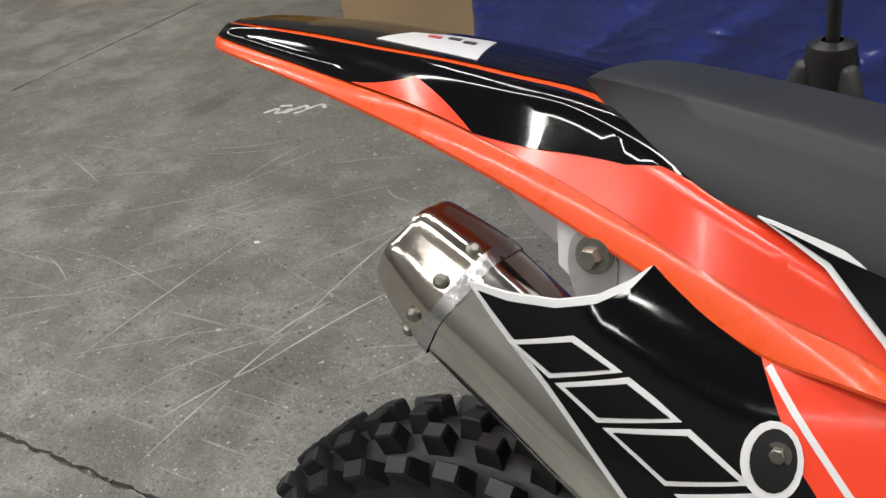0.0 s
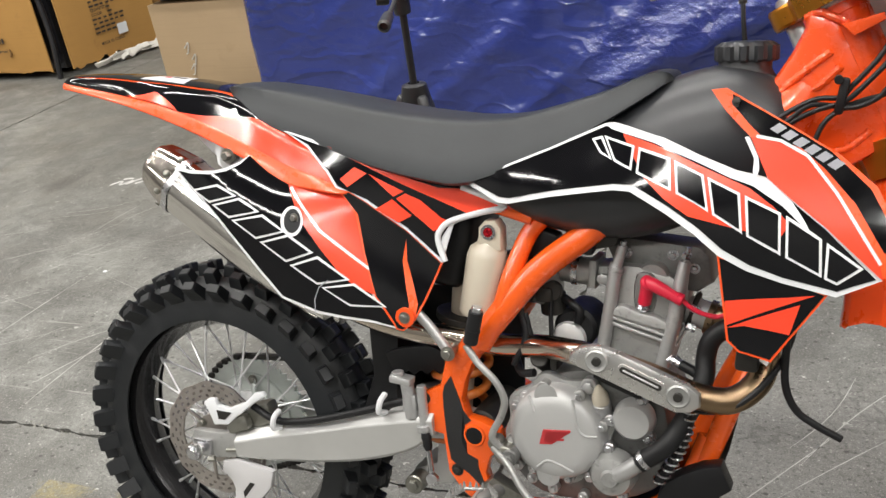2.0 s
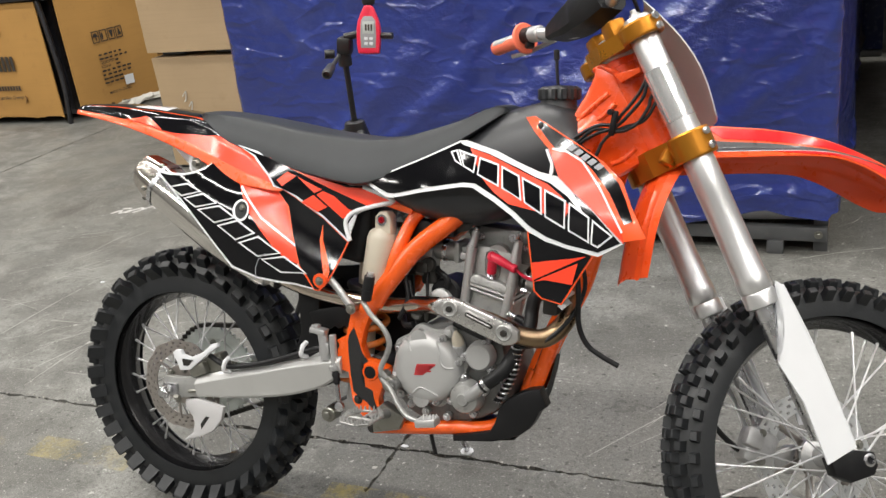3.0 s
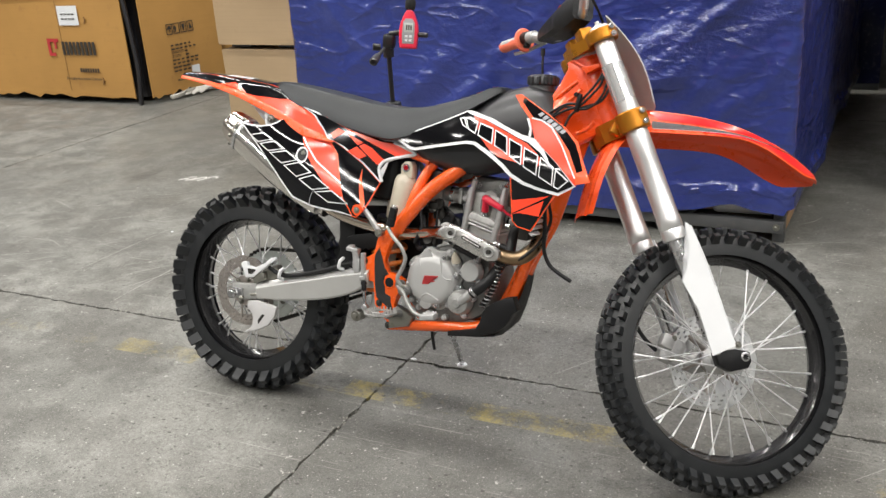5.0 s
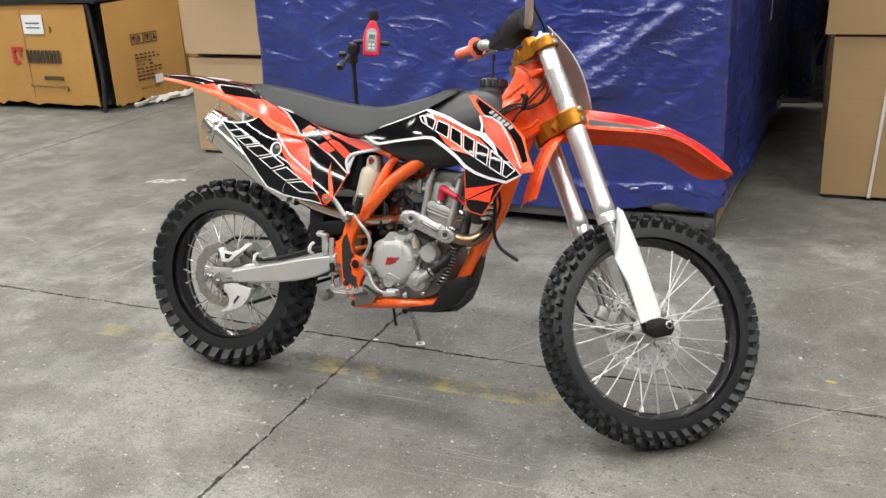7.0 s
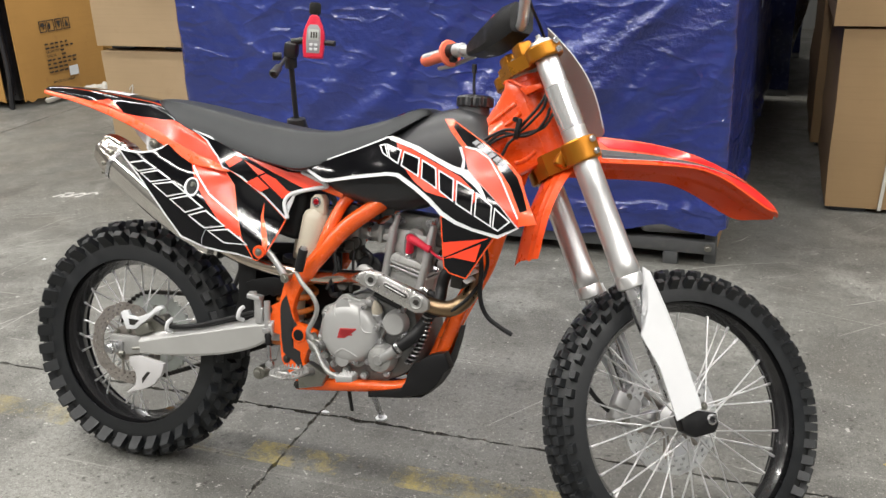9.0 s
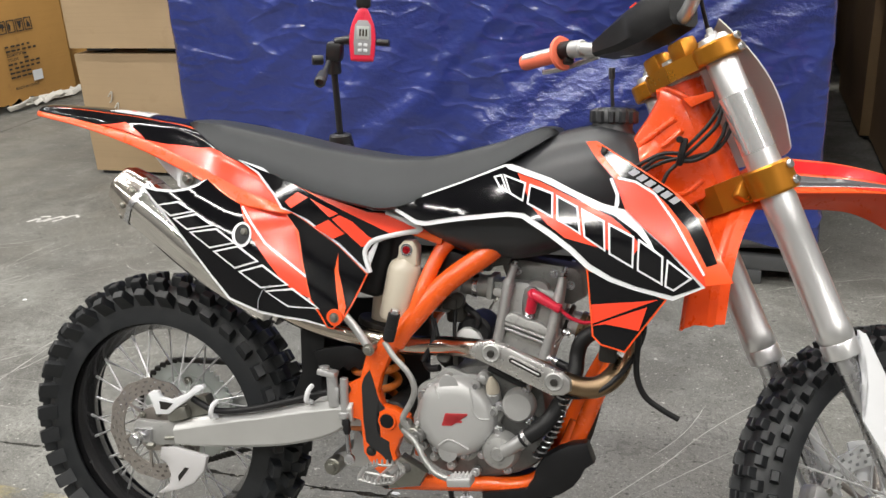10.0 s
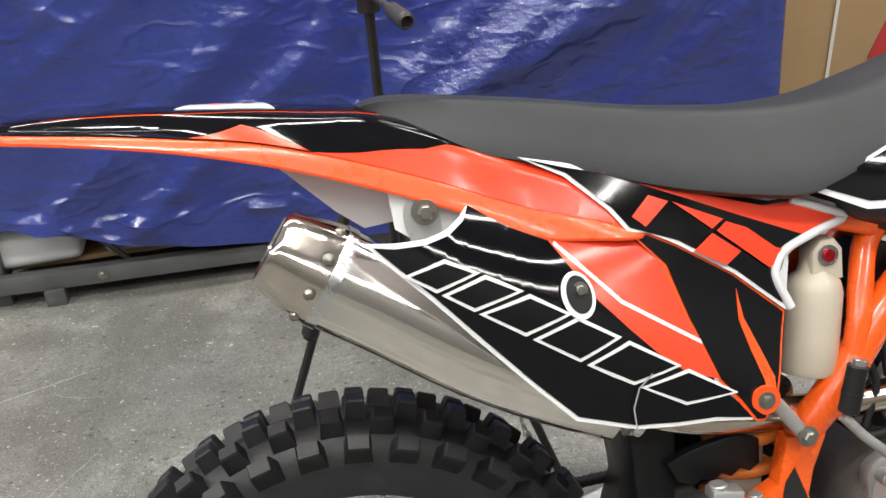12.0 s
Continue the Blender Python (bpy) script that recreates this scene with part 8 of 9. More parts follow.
def clamp(k, thick):
    """A yoke across both fork tubes at k metres down them."""
    bm = bmesh.new()
    m = along(ON(k), ON(k + 1))
    for s in (-1, 1):
        put(bm, lathe([(0.0300, -thick / 2), (0.040, -thick / 2), (0.042, -thick / 2 + 0.004), (0.042, thick / 2 - 0.004), (0.040, thick / 2), (0.0300, thick / 2)], 40, m @ Matrix.Translation(m.to_3x3().inverted() @ Vector((0, s * FW, 0))), closed=True))
    return bm, m


def yoke(k, thick):
    bm, m = clamp(k, thick)
    inv = m.to_3x3().inverted()
    back = (inv @ Vector((-1, 0, 0)))
    back = Vector((back.x, back.y, 0)).normalized()
    side = inv @ Vector((0, 1, 0))
    w, d = FW - 0.02, 0.062
    pts = [side * w + back * -0.012, side * w + back * 0.03, side * 0.03 + back * d, side * -0.03 + back * d, side * -w + back * 0.03, side * -w + back * -0.012, side * -0.03 + back * 0.012, side * 0.03 + back * 0.012]
    lo = [bm.verts.new(m @ (p + Vector((0, 0, -thick / 2)))) for p in pts]
    hi = [bm.verts.new(m @ (p + Vector((0, 0, thick / 2)))) for p in pts]
    bm.faces.new(lo)
    bm.faces.new(hi[::-1])
    for a in range(8):
        b = (a + 1) % 8
        bm.faces.new((lo[a], hi[a], hi[b], lo[b]))
    return bm


top_yoke = fpart("top_yoke", yoke(-0.035, 0.032), M_gold, None, "amber anodised top yoke", 22)
low_yoke = fpart("bottom_yoke", yoke(0.205, 0.052), M_gold, None, "amber anodised bottom yoke", 22)
for k, parent, ds in ((-0.035, top_yoke, (-0.010, 0.010)), (0.205, low_yoke, (-0.014, 0.014))):
    for d in ds:
        p = ON(k + d, -FW) + Vector((0.012, -0.040, 0.006))
        bm = lathe([(0, 0.007), (0.006, 0.007), (0.0075, 0.005), (0.0075, 0), (0, 0)], 14, along(p, p + Vector((0.35, -1, 0.1))))
        fpart("pinch_bolt", bm, M_steel, parent, "bright pinch bolt")
fpart("pinch_lug", box((0.03, 0.022, 0.05), Matrix.Translation(ON(0.205, -FW + 0.035) + Vector((-0.028, 0, -0.01))) @ Matrix.Rotation(radians(24), 4, "Y"), 0.006), M_gold, low_yoke)
fpart("stem_nut", put(rod((1.080, 0, 1.110), (1.064, 0, 1.148), 0.017, 6), rod((1.085, 0, 1.104), (1.079, 0, 1.118), 0.038, 24)), M_alu, top_yoke)
fpart("bar_mount", put(box((0.038, 0.045, 0.040), pose(1.066, -0.040, 1.152, 0, -24), 0.008), box((0.038, 0.045, 0.040), pose(1.066, 0.040, 1.152, 0, -24), 0.008)), M_gold, top_yoke)

# handlebar, grips, pad
BAR = [(0.930, -0.395, 1.272), (0.958, -0.32, 1.262), (0.995, -0.22, 1.243), (1.035, -0.11, 1.205), (1.047, -0.05, 1.198), (1.047, 0.05, 1.198), (1.035, 0.11, 1.205), (0.997, 0.20, 1.237), (0.978, 0.26, 1.251), (0.940, 0.362, 1.263)]
bar = fpart("handlebar", tube(BAR, 0.0125, 14, 6), M_tube, None, "silver handlebar")
for s in (-1, 1):
    a, b = Vector((0.981, s * 0.262, 1.248)), Vector((0.938, s * 0.385, 1.262))
    fpart("grip", put(lathe([(0.0125, 0), (0.034, 0), (0.036, 0.004), (0.034, 0.008), (0.018, 0.010), (0.0165, 0.03), (0.0172, 0.05), (0.0165, 0.075), (0.0172, 0.095), (0.0175, 0.112), (0.016, 0.118), (0, 0.118)], 24, along(a, b)), lathe([(0.0175, 0.02), (0.0185, 0.022), (0.0175, 0.024)], 24, along(a, b), closed=True)), M_grip, bar, "orange rubber grip with flange")
    c, d = Vector((0.996, s * 0.205, 1.239)), Vector((0.980, s * 0.255, 1.250))
    fpart("perch", put(rod(c, d, 0.018), box((0.03, 0.045, 0.02), Matrix.Translation(c + Vector((0.018, 0, -0.004))), 0.005)), M_alu if s > 0 else M_white, bar, "lever perch")
    fpart("lever", tube([tuple(c + Vector((0.035, 0, -0.012))), (1.008, s * 0.26, 1.226), (0.995, s * 0.30, 1.228), (0.975, s * 0.345, 1.234)], 0.0055, 8), M_alu, bar)
    fpart("bar_cable", tube([tuple(c + Vector((0.03, 0, 0))), (1.04, s * 0.13, 1.24), (1.11, s * 0.05, 1.20), (1.15, s * 0.04, 1.10), (1.17, s * 0.05, 1.0)], 0.0038, 8), M_hose, bar)
fpart("switch", put(rod((0.987, 0.232, 1.246), (0.978, 0.260, 1.251), 0.019), box((0.02, 0.018, 0.03), pose(0.985, 0.248, 1.234), 0.004)), M_black_plastic, bar, "black kill switch")
bm = bmesh.new()
rings = []
for k in range(13):
    f = k / 12
    y, deep = 0.158 - 0.228 * f, 0.029 + 0.006 * math.sin(math.pi * f)
    low, high = float(np.interp(f, (0, 0.36, 0.735, 1), (1.204, 1.185, 1.180, 1.184))), float(np.interp(f, (0, 0.1, 0.36, 0.735, 1), (1.240, 1.247, 1.258, 1.268, 1.258)))
    cx, cz, tall = 1.019 + 0.028 * f, (low + high) / 2, (high - low) / 2
    rings.append([bm.verts.new((cx + deep * a, y, cz + tall * b)) for a, b in ((-1, -0.7), (-0.75, -1), (0.75, -1), (1, -0.7), (1, 0.55), (0.6, 1), (-0.6, 1), (-1, 0.5))])
for p, q in zip(rings, rings[1:]):
    for k in range(8):
        bm.faces.new((p[k], q[k], q[(k + 1) % 8], p[(k + 1) % 8]))
bm.faces.new(rings[0])
bm.faces.new(rings[-1][::-1])
bmesh.ops.recalc_face_normals(bm, faces=bm.faces)
fpart("bar_pad", bm, M_black_plastic, bar, "black bar pad with an orange flash", 35)
fpart("pad_flash", box((0.003, 0.022, 0.012), Matrix.Translation((1.016, 0.045, 1.262)), 0.001, 1), M_red_decal, bar)
fpart("front_reservoir", put(box((0.05, 0.035, 0.035), pose(1.0, -0.19, 1.265, 0, -8), 0.008), box((0.054, 0.039, 0.008), pose(0.998, -0.19, 1.287, 0, -8), 0.003)), M_white, bar, "pale brake fluid reservoir")

# number plate: a curved white board before the fork
def board_at(u, v):
    """u across -1..1, v up 0..1."""
    x = 1.288 - 0.155 * v + 0.02 * math.sin(v * 3.1) - 0.030 * u * u
    return Vector((x, u * (0.080 + 0.028 * math.sin(v * 2.6)), 0.985 + 0.212 * v))


bm = skin(board_at, [k / 8 - 1 for k in range(17)], [k / 12 for k in range(13)], 0.003, lambda u, v: Vector((-1, 0, -0.4)).normalized())
fpart("number_board", bm, M_board, None, "blank cloudy white front number board", 60)


# front mudguard, section by section from the foot behind the fork to the tip:
# crest (x, half width, z), foot of the raised centre (x, half width, z), edge (x, half width, z)
FENDER = [(1.100, 0.034, 0.664, 1.104, 0.052, 0.664, 1.112, 0.068, 0.664), (1.122, 0.034, 0.770, 1.126, 0.052, 0.768, 1.136, 0.068, 0.766), (1.150, 0.034, 0.850, 1.156, 0.052, 0.846, 1.166, 0.068, 0.838),
          (1.190, 0.034, 0.928, 1.194, 0.052, 0.912, 1.198, 0.070, 0.885), (1.225, 0.034, 0.960, 1.224, 0.052, 0.920, 1.222, 0.073, 0.897), (1.262, 0.034, 0.976, 1.256, 0.052, 0.925, 1.250, 0.075, 0.903),
          (1.330, 0.034, 0.980, 1.330, 0.052, 0.931, 1.330, 0.075, 0.911), (1.400, 0.034, 0.981, 1.400, 0.052, 0.936, 1.400, 0.075, 0.918), (1.470, 0.034, 0.977, 1.470, 0.053, 0.939, 1.470, 0.076, 0.923),
          (1.530, 0.034, 0.969, 1.530, 0.054, 0.938, 1.530, 0.076, 0.922), (1.585, 0.034, 0.955, 1.585, 0.055, 0.930, 1.583, 0.076, 0.909), (1.630, 0.034, 0.940, 1.630, 0.055, 0.920, 1.626, 0.075, 0.891),
          (1.678, 0.033, 0.921, 1.678, 0.053, 0.905, 1.674, 0.072, 0.868), (1.720, 0.031, 0.898, 1.720, 0.048, 0.885, 1.718, 0.064, 0.851), (1.755, 0.026, 0.874, 1.755, 0.038, 0.868, 1.755, 0.048, 0.852), (1.775, 0.017, 0.861, 1.775, 0.024, 0.858, 1.775, 0.029, 0.851), (1.785, 0.006, 0.853, 1.785, 0.009, 0.852, 1.785, 0.011, 0.850)]
FRUN = spline(FENDER, 5)
FLEN = np.r_[0, np.cumsum([np.hypot(b[0] - a[0], b[2] - a[2]) for a, b in zip(FRUN, FRUN[1:])])]


def fender_at(u, v):
    """u metres along the mudguard from its rear foot, v across: 0 centre, 1 crest, 2 foot of the crest, 3 edge, minus on the bike's left."""
    t = [float(np.interp(u, FLEN, [r[k] for r in FRUN])) for k in range(9)]
    a, side = abs(v), -1 if v > 0 else 1
    run = [Vector((t[0], 0, t[2] + 0.004))] + [Vector((t[k], side * t[k + 1], t[k + 2])) for k in (0, 3, 6)]
    j = min(2, int(a))
    p = run[j].lerp(run[j + 1], a - j)
    if 1 < a < 2:
        p.z -= 0.003 * math.sin((a - 1) * math.pi)
    return p


us = [FLEN[-1] * k / 72 for k in range(73)]
half = [0.25, 0.5, 0.75, 0.9, 1.0, 1.08, 1.25, 1.5, 1.75, 1.9, 2.0, 2.1, 2.3, 2.6, 2.85, 3.0]
vs = [-v for v in reversed(half)] + [0] + half
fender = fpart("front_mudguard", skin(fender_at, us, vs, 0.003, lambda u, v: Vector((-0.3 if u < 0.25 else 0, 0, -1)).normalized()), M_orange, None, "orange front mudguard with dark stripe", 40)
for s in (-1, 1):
    fpart("dark_stripe", drape([(0.38, s * 1.64), (0.50, s * 1.70), (0.62, s * 1.82), (0.74, s * 1.90), (0.86, s * 1.97), (0.74, s * 2.06), (0.60, s * 2.26), (0.50, s * 2.38), (0.38, s * 2.46)], fender_at, 0.0016, 0.0005, (0.0125, 0.1)), M_grey_dark, fender, "dark grey stripe")
    fpart("pale_edge", drape([(0.38, s * 2.47), (0.50, s * 2.39), (0.60, s * 2.27), (0.72, s * 2.12), (0.60, s * 2.34), (0.50, s * 2.46), (0.38, s * 2.55)], fender_at, 0.0018, 0.0005, (0.0125, 0.1)), M_white_decal, fender, "thin pale edge line")
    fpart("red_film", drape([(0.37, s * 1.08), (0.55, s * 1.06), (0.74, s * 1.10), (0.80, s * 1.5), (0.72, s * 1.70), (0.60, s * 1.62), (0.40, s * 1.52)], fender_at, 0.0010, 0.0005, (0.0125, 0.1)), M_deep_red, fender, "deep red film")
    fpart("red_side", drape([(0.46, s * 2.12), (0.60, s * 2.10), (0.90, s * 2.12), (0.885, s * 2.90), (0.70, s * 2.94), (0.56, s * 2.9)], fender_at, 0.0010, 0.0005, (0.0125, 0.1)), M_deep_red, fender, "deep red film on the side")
fpart("brake_line", tube([tuple(ON(0.30, 0.13)), (1.30, 0.125, 0.70), (1.345, 0.12, 0.56), (1.30, 0.09, 0.48), (1.31, 0.075, 0.40), (1.36, 0.07, 0.345), (1.395, 0.072, 0.335)], 0.006, 8), M_hose, None, "thin black front brake line")
fcal = fpart("front_caliper", put(box((0.07, 0.05, 0.075), pose(1.405, 0.068, 0.345, 0, 20), 0.014), box((0.04, 0.03, 0.04), pose(1.385, 0.045, 0.365, 0, 20), 0.008)), M_alu, None, "cast front brake caliper")
fpart("caliper_pin", rod((1.40, 0.03, 0.375), (1.40, 0.045, 0.375), 0.008), M_zinc, fcal)
fpart("caliper_pin", rod((1.395, 0.03, 0.32), (1.395, 0.045, 0.32), 0.008), M_zinc, fcal)
RING = [(1.528 + 0.138 * math.cos(radians(a)), 0.330 + 0.138 * math.sin(radians(a))) for a in range(-75, 106, 6)] + [(1.528 + 0.062 * math.cos(radians(a)), 0.330 + 0.062 * math.sin(radians(a))) for a in range(105, -76, -12)]
fpart("disc_cover", sheet(RING, lambda x, z: 0.078, 0.004, 0.03), M_white, None, "white front disc cover")
fpart("front_axle", rod((1.528, -0.10, 0.332), (1.528, 0.115, 0.332), 0.010), M_steel, None)
fpart("spacer", rod((1.528, -0.085, 0.332), (1.528, -0.045, 0.332), 0.019, 20), M_alu, None)


# ---- the tripod with the sound meter behind the bike ----
M_tripod = surface("tripod_black", (0.014, 0.014, 0.015), 0.35, vary=0.2)
M_tripod_grey = surface("tripod_grey", (0.035, 0.036, 0.038), 0.35, vary=0.15)
M_meter = surface("meter_red", (0.72, 0.018, 0.055), 0.35, vary=0.05)
tripod = thing("tripod", "black camera tripod with a pan head standing behind the bike", "tripod", (0.160, 0.798, 0))
for k, a in enumerate((200, 320, 80)):
    a = radians(a)
    d = Vector((math.cos(a), math.sin(a), 0))
    top, knee, toe = Vector((0, 0, 0.745)) + d * 0.035, Vector((0, 0, 0.40)) + d * 0.20, Vector((0, 0, 0.012)) + d * 0.365
    leg = part("leg", put(rod(top, knee, 0.012, 12), rod(top.lerp(toe, 0.45), toe, 0.0085, 12)), M_tripod, tripod)
    part("leg_lock", rod(knee.lerp(top, 0.02), knee.lerp(top, 0.12), 0.017, 12), M_tripod, leg)
    part("rubber_foot", rod(toe, toe + Vector((0, 0, 0.02)), 0.013, 12), M_tripod, leg)
    part("leg_joint", box((0.045, 0.026, 0.075), Matrix.Translation(Vector((0, 0, 0.745)) + d * 0.035) @ Matrix.Rotation(a, 4, "Z") @ Matrix.Rotation(radians(-22), 4, "Y"), 0.010, 3), M_tripod_grey, leg)
    part("strut", tube([tuple(Vector((0, 0, 0.46)) + d * 0.02), tuple(Vector((0, 0, 0.44)) + d * 0.17)], 0.006, 8, 1), M_tripod, leg)
part("collar", lathe([(0.014, -0.03), (0.034, -0.03), (0.036, 0.0), (0.030, 0.03), (0.014, 0.035)], 24, pose(0, 0, 0.775)), M_tripod, tripod)
part("column", rod((0, 0, 0.44), (0, 0, 0.995), 0.0088, 16), M_tripod, tripod)
part("pan_head", put(rod((0, 0, 0.975), (0, 0, 1.02), 0.020), box((0.045, 0.035, 0.05), pose(0.01, -0.005, 1.035, 0, 10), 0.010)), M_tripod, tripod)
part("tilt_knob", rod((-0.02, -0.02, 1.015), (-0.045, -0.035, 1.018), 0.013), M_tripod, tripod)
part("tilt_knob", rod((0.012, -0.005, 1.06), (0.06, 0.01, 1.065), 0.011), M_tripod, tripod)
part("pan_handle", put(rod((0.0, -0.03, 1.012), (0.025, -0.125, 1.000), 0.006), lathe([(0.007, 0), (0.013, 0.02), (0.015, 0.075), (0.010, 0.08), (0.010, 0.07), (0, 0.07)], 16, along((0.02, -0.11, 1.002), (0.040, -0.19, 0.990)))), M_tripod_grey, tripod, "grey pan handle")
part("clamp_arm", put(box((0.075, 0.03, 0.024), pose(0.075, 0.022, 1.062, 0, 0, 12), 0.006), rod((0.12, 0.02, 1.055), (0.155, 0.022, 1.052), 0.009)), M_tripod, tripod)
meter = thing("sound_meter", "red handheld sound level meter with foam tip on the tripod", "meter", (0.243, 0.798, 1.008))
meter.rotation_euler = (radians(-12), radians(6), radians(20))
FACE = [(-0.024, 0.0), (0.024, 0.0), (0.031, 0.008), (0.034, 0.04), (0.032, 0.085), (0.015, 0.128), (0.008, 0.135), (-0.008, 0.135), (-0.015, 0.128), (-0.032, 0.085), (-0.034, 0.04), (-0.031, 0.008)]
part("case", prism(FACE, -0.018, 0.018, 0.006, 3), M_meter, meter, "red plastic case")
part("front_panel", prism([(-0.021, 0.016), (0.021, 0.016), (0.023, 0.05), (0.021, 0.092), (0.012, 0.105), (-0.012, 0.105), (-0.021, 0.092), (-0.023, 0.05)], -0.0195, -0.0175, 0.0005), surface("meter_face", (0.30, 0.30, 0.31), 0.4, vary=0.06), meter, "grey front panel")
part("display", prism([(-0.016, 0.056), (0.016, 0.056), (0.016, 0.090), (-0.016, 0.090)], -0.0205, -0.019, 0.0003), surface("display_grey", (0.45, 0.48, 0.46), 0.25, vary=0.05), meter, "pale liquid crystal display")
for x in (-0.009, -0.001, 0.007):
    part("digit", prism([(x, 0.064), (x + 0.005, 0.064), (x + 0.005, 0.082), (x, 0.082)], -0.0211, -0.0203, 0), M_ink, meter)
for x in (-0.012, 0.003):
    for z in (0.024, 0.038):
        part("button", prism([(x, z), (x + 0.010, z), (x + 0.010, z + 0.008), (x, z + 0.008)], -0.021, -0.019, 0.0008), M_label, meter)
part("foam_tip", lathe([(0, 0.0), (0.015, 0.0), (0.019, 0.006), (0.019, 0.030), (0.015, 0.037), (0, 0.038)], 20, pose(0, 0, 0.138)), surface("foam_black", (0.010, 0.010, 0.010), 0.9, vary=0.2, grain=0.6), meter, "black foam windshield")
part("mic_neck", rod((0, 0, 0.130), (0, 0, 0.142), 0.007), M_steel, meter)

# ---- litter and marks on the floor ----
def flat_scrap(name, label, category, at, pts, mat, height=0.003):
    ob = thing(name, label, category, (*at, 0.0008))
    bm = bmesh.new()
    face = [bm.verts.new((x, y, 0)) for x, y in pts]
    top = [bm.verts.new((x * 0.96, y * 0.96, height * (0.6 + 0.4 * math.sin(9 * x + 7 * y)))) for x, y in pts]
    bm.faces.new(face[::-1])
    bm.faces.new(top)
    for k in range(len(pts)):
        j = (k + 1) % len(pts)
        bm.faces.new((face[k], face[j], top[j], top[k]))
    part("scrap", bm, mat, ob)
    return ob


flat_scrap("dry_leaf", "small dry yellow leaf on the concrete", "leaf", (2.05, 0.49), [(0.02, 0), (0.008, 0.008), (-0.01, 0.012), (-0.025, 0.002), (-0.012, -0.008), (0.006, -0.007)], surface("dry_leaf", (0.42, 0.33, 0.14), 0.7, vary=0.2))
flat_scrap("paper_scrap", "small white scrap in the floor joint", "scrap", (0.43, 0.318), [(0.012, 0), (0.004, 0.007), (-0.012, 0.006), (-0.014, -0.004), (0.002, -0.006)], M_label)
flat_scrap("paper_scrap", "tiny white crumb on the concrete", "scrap", (-1.40, 1.16), [(0.011, 0), (0.002, 0.008), (-0.01, 0.003), (-0.006, -0.008)], M_label)
M_chalk = surface("chalk", (0.56, 0.55, 0.53), 0.9, vary=0.3, scale=80)
doodle = thing("chalk_mark", "white chalk scribble on the concrete floor", "mark", (-1.92, 1.99, 0))
for pts in ([(-0.14, -0.06), (-0.10, 0.0), (-0.07, -0.05), (-0.03, 0.02)], [(-0.04, -0.04), (0.02, 0.06), (0.05, 0.02), (0.02, -0.03)], [(0.04, 0.0), (0.09, 0.09), (0.14, 0.06)], [(-0.11, 0.03), (-0.05, 0.05)]):
    part("chalk_line", tube([(x, y, 0.0008) for x, y in pts], 0.0095, 6, 5, flat=1.0, up=(0, 0, 1)), M_chalk, doodle)
for ob in doodle.children:
    ob.scale = (0.8, 0.8, 0.08)

# scraped lines in the concrete behind the rear wheel
rnd = random.Random(11)
marks = bmesh.new()


def scratch(x, y, bearing, length, bend, wide, seed):
    """A thin tapered scrape lying on the floor, its middle at x and y."""
    a = radians(bearing)
    d, o = Vector((math.cos(a), math.sin(a), 0)), Vector((-math.sin(a), math.cos(a), 0))
    row = []
    for j in range(9):
        f = j / 8
        c = Vector((x, y, 0.0006)) + d * (length * (f - 0.5)) + o * (bend * math.sin(f * 3.1))
        w = wide * (0.25 + math.sin(f * 3.14)) * (0.6 + 0.4 * noise.noise(Vector((seed, j * 1.7, 0))))
        row.append((marks.verts.new(c - o * w), marks.verts.new(c + o * w)))
    for p, q in zip(row, row[1:]):
        marks.faces.new((p[0], q[0], q[1], p[1]))


for k in range(90):
    x, y = (rnd.uniform(-2.5, -0.6), rnd.uniform(0.6, 1.7)) if k < 40 else (rnd.uniform(1.0, 3.8), rnd.uniform(-0.2, 2.6))
    scratch(x, y, rnd.choice((28, 38, 50, 62, -20)) + rnd.uniform(-7, 7), rnd.uniform(0.12, 0.55), rnd.uniform(-0.02, 0.02), rnd.uniform(0.0010, 0.0024), k)
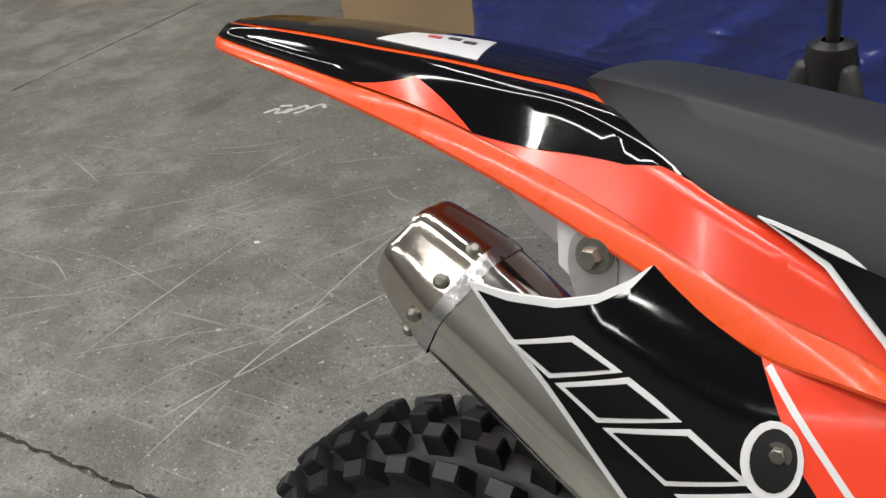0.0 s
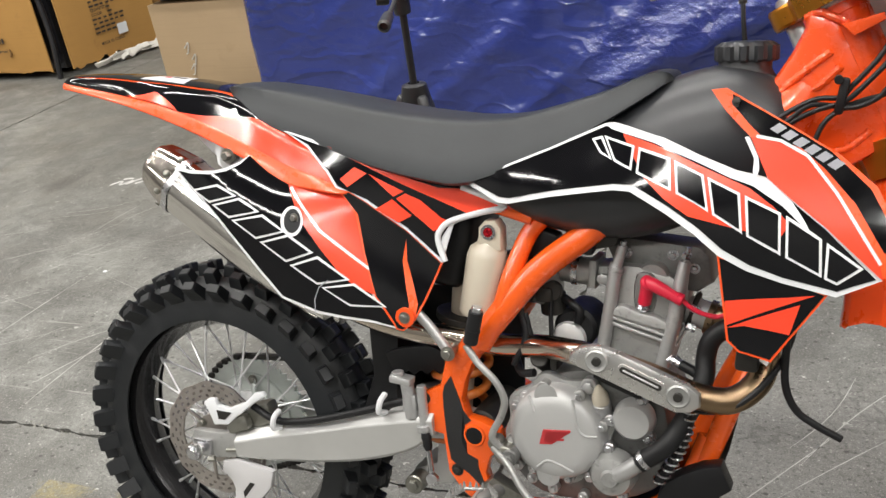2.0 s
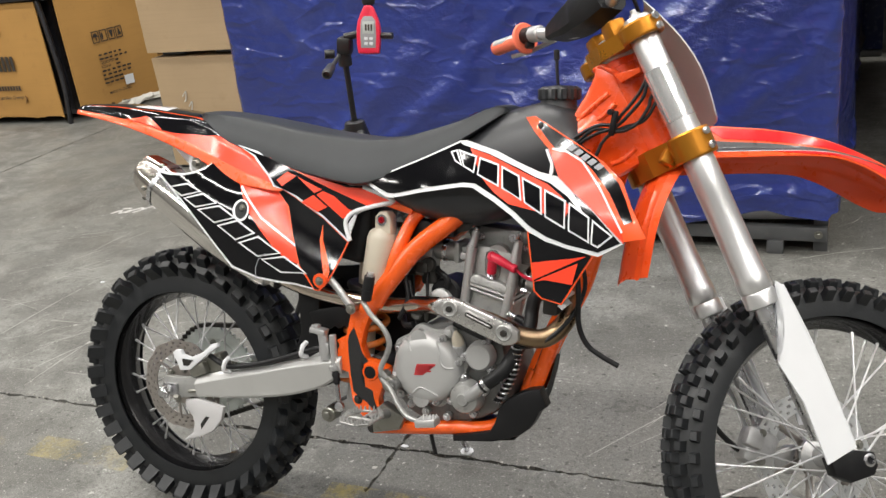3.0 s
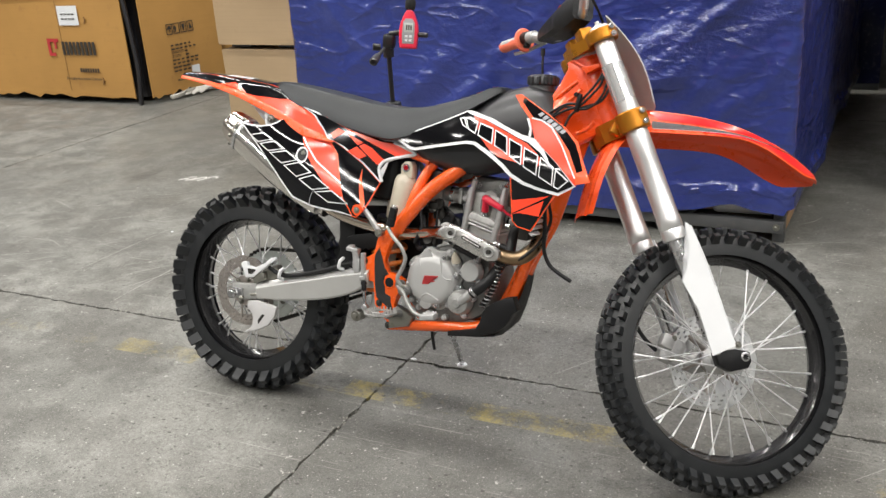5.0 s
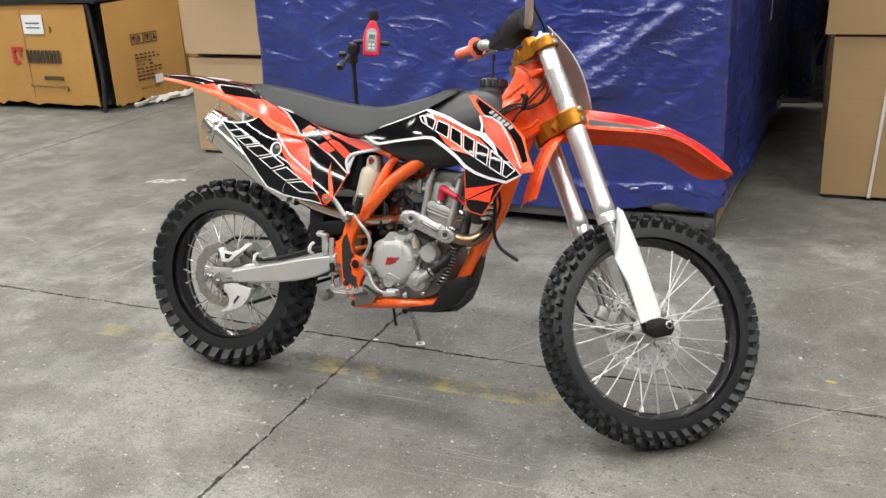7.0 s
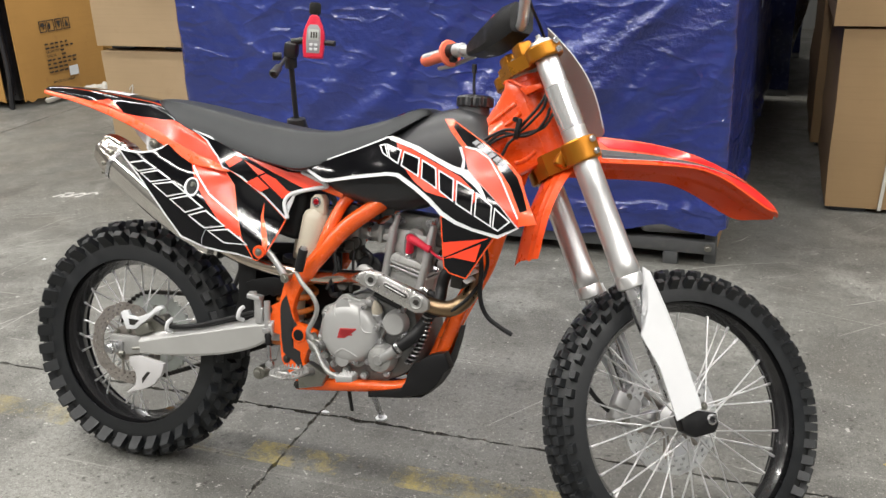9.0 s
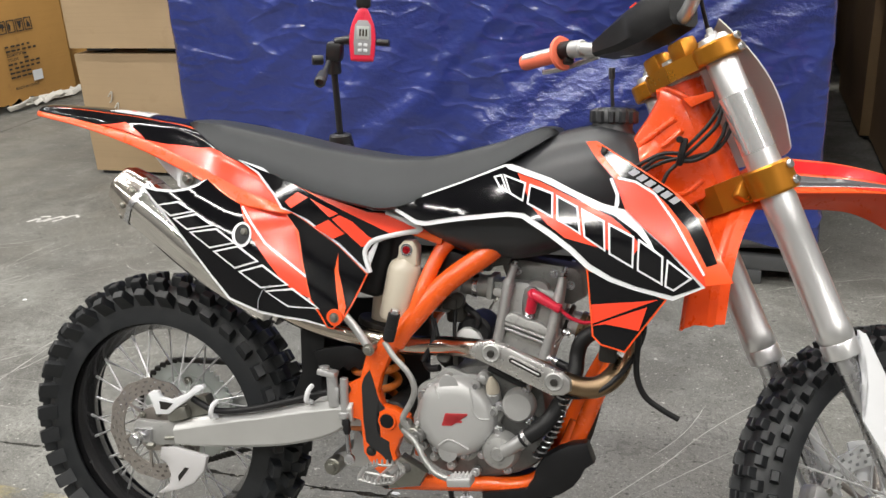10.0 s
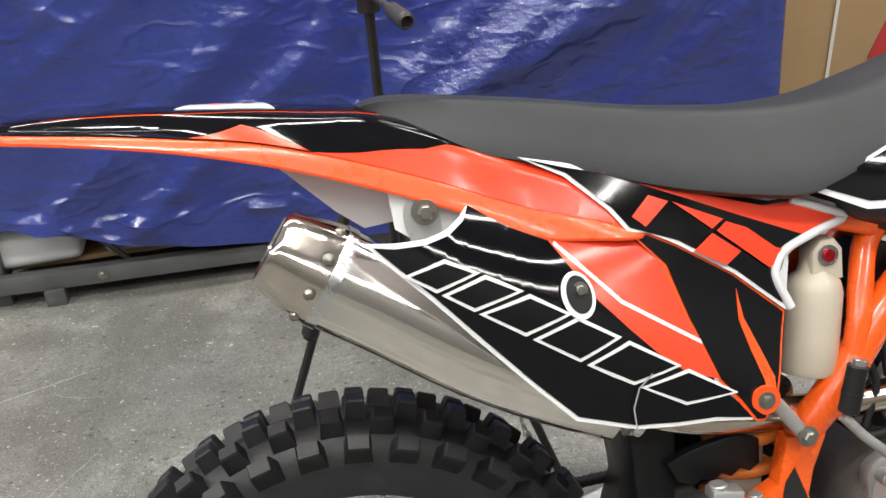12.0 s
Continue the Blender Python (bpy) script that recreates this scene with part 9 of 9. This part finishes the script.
# a few long ones from dragged pallets
for k, (xa, ya, xb, yb, wide) in enumerate(((-1.484, 0.576, -1.441, 1.223, 0.0030), (-1.047, 0.374, -1.027, 0.89, 0.0034), (-1.030, 0.86, -1.025, 1.336, 0.0030), (-1.108, 0.482, -1.013, 0.71, 0.0034), (-1.02, 0.69, -0.877, 1.09, 0.0040), (-1.725, 1.457, -1.694, 1.731, 0.0026), (-1.06, 0.80, -1.01, 0.98, 0.0060))):
    scratch((xa + xb) / 2, (ya + yb) / 2, math.degrees(math.atan2(yb - ya, xb - xa)), math.hypot(xb - xa, yb - ya) * 1.05, 0.008, wide, 200 + k)
M_scrape = surface("scraped_concrete", (0.42, 0.415, 0.39), 0.8, vary=0.3, scale=60)
tagged(part("scratch_marks", marks, M_scrape, None, "", 0), "thin pale scrape lines across the concrete floor", "scratches", kind="stuff")

# broken crumbs of concrete lying along the slab joints
rnd = random.Random(23)
crumbs = bmesh.new()
for k in range(900):
    f = rnd.random()
    if k % 2:
        x, y = -2.2 + 5.6 * f, JY + rnd.gauss(0, 0.013)
    else:
        x, y = JX + rnd.gauss(0, 0.012), -1.3 + 4.2 * f
    size = rnd.choice((0.0018, 0.0024, 0.003, 0.004, 0.0055)) * rnd.uniform(0.8, 1.2)
    m = pose(x, y, size * 0.35 - 0.001, rnd.uniform(0, 40), rnd.uniform(0, 40), rnd.uniform(0, 360))
    tip = [crumbs.verts.new(m @ Vector((size * a * rnd.uniform(0.6, 1.3), size * b * rnd.uniform(0.6, 1.3), size * c))) for a, b, c in ((-1, -0.7, -0.4), (1, -0.6, -0.4), (0.1, 1, -0.4), (0.0, 0.0, 0.7))]
    for a, b, c in ((0, 2, 1), (0, 1, 3), (1, 2, 3), (2, 0, 3)):
        crumbs.faces.new((tip[a], tip[b], tip[c]))
M_crumb = surface("broken_concrete", (0.34, 0.33, 0.30), 0.85, vary=0.5, scale=90, dirt=(0.12, 0.11, 0.10))
tagged(part("concrete_crumbs", crumbs, M_crumb, None, "", 0), "small broken crumbs of concrete along the floor joints", "crumbs", kind="stuff")
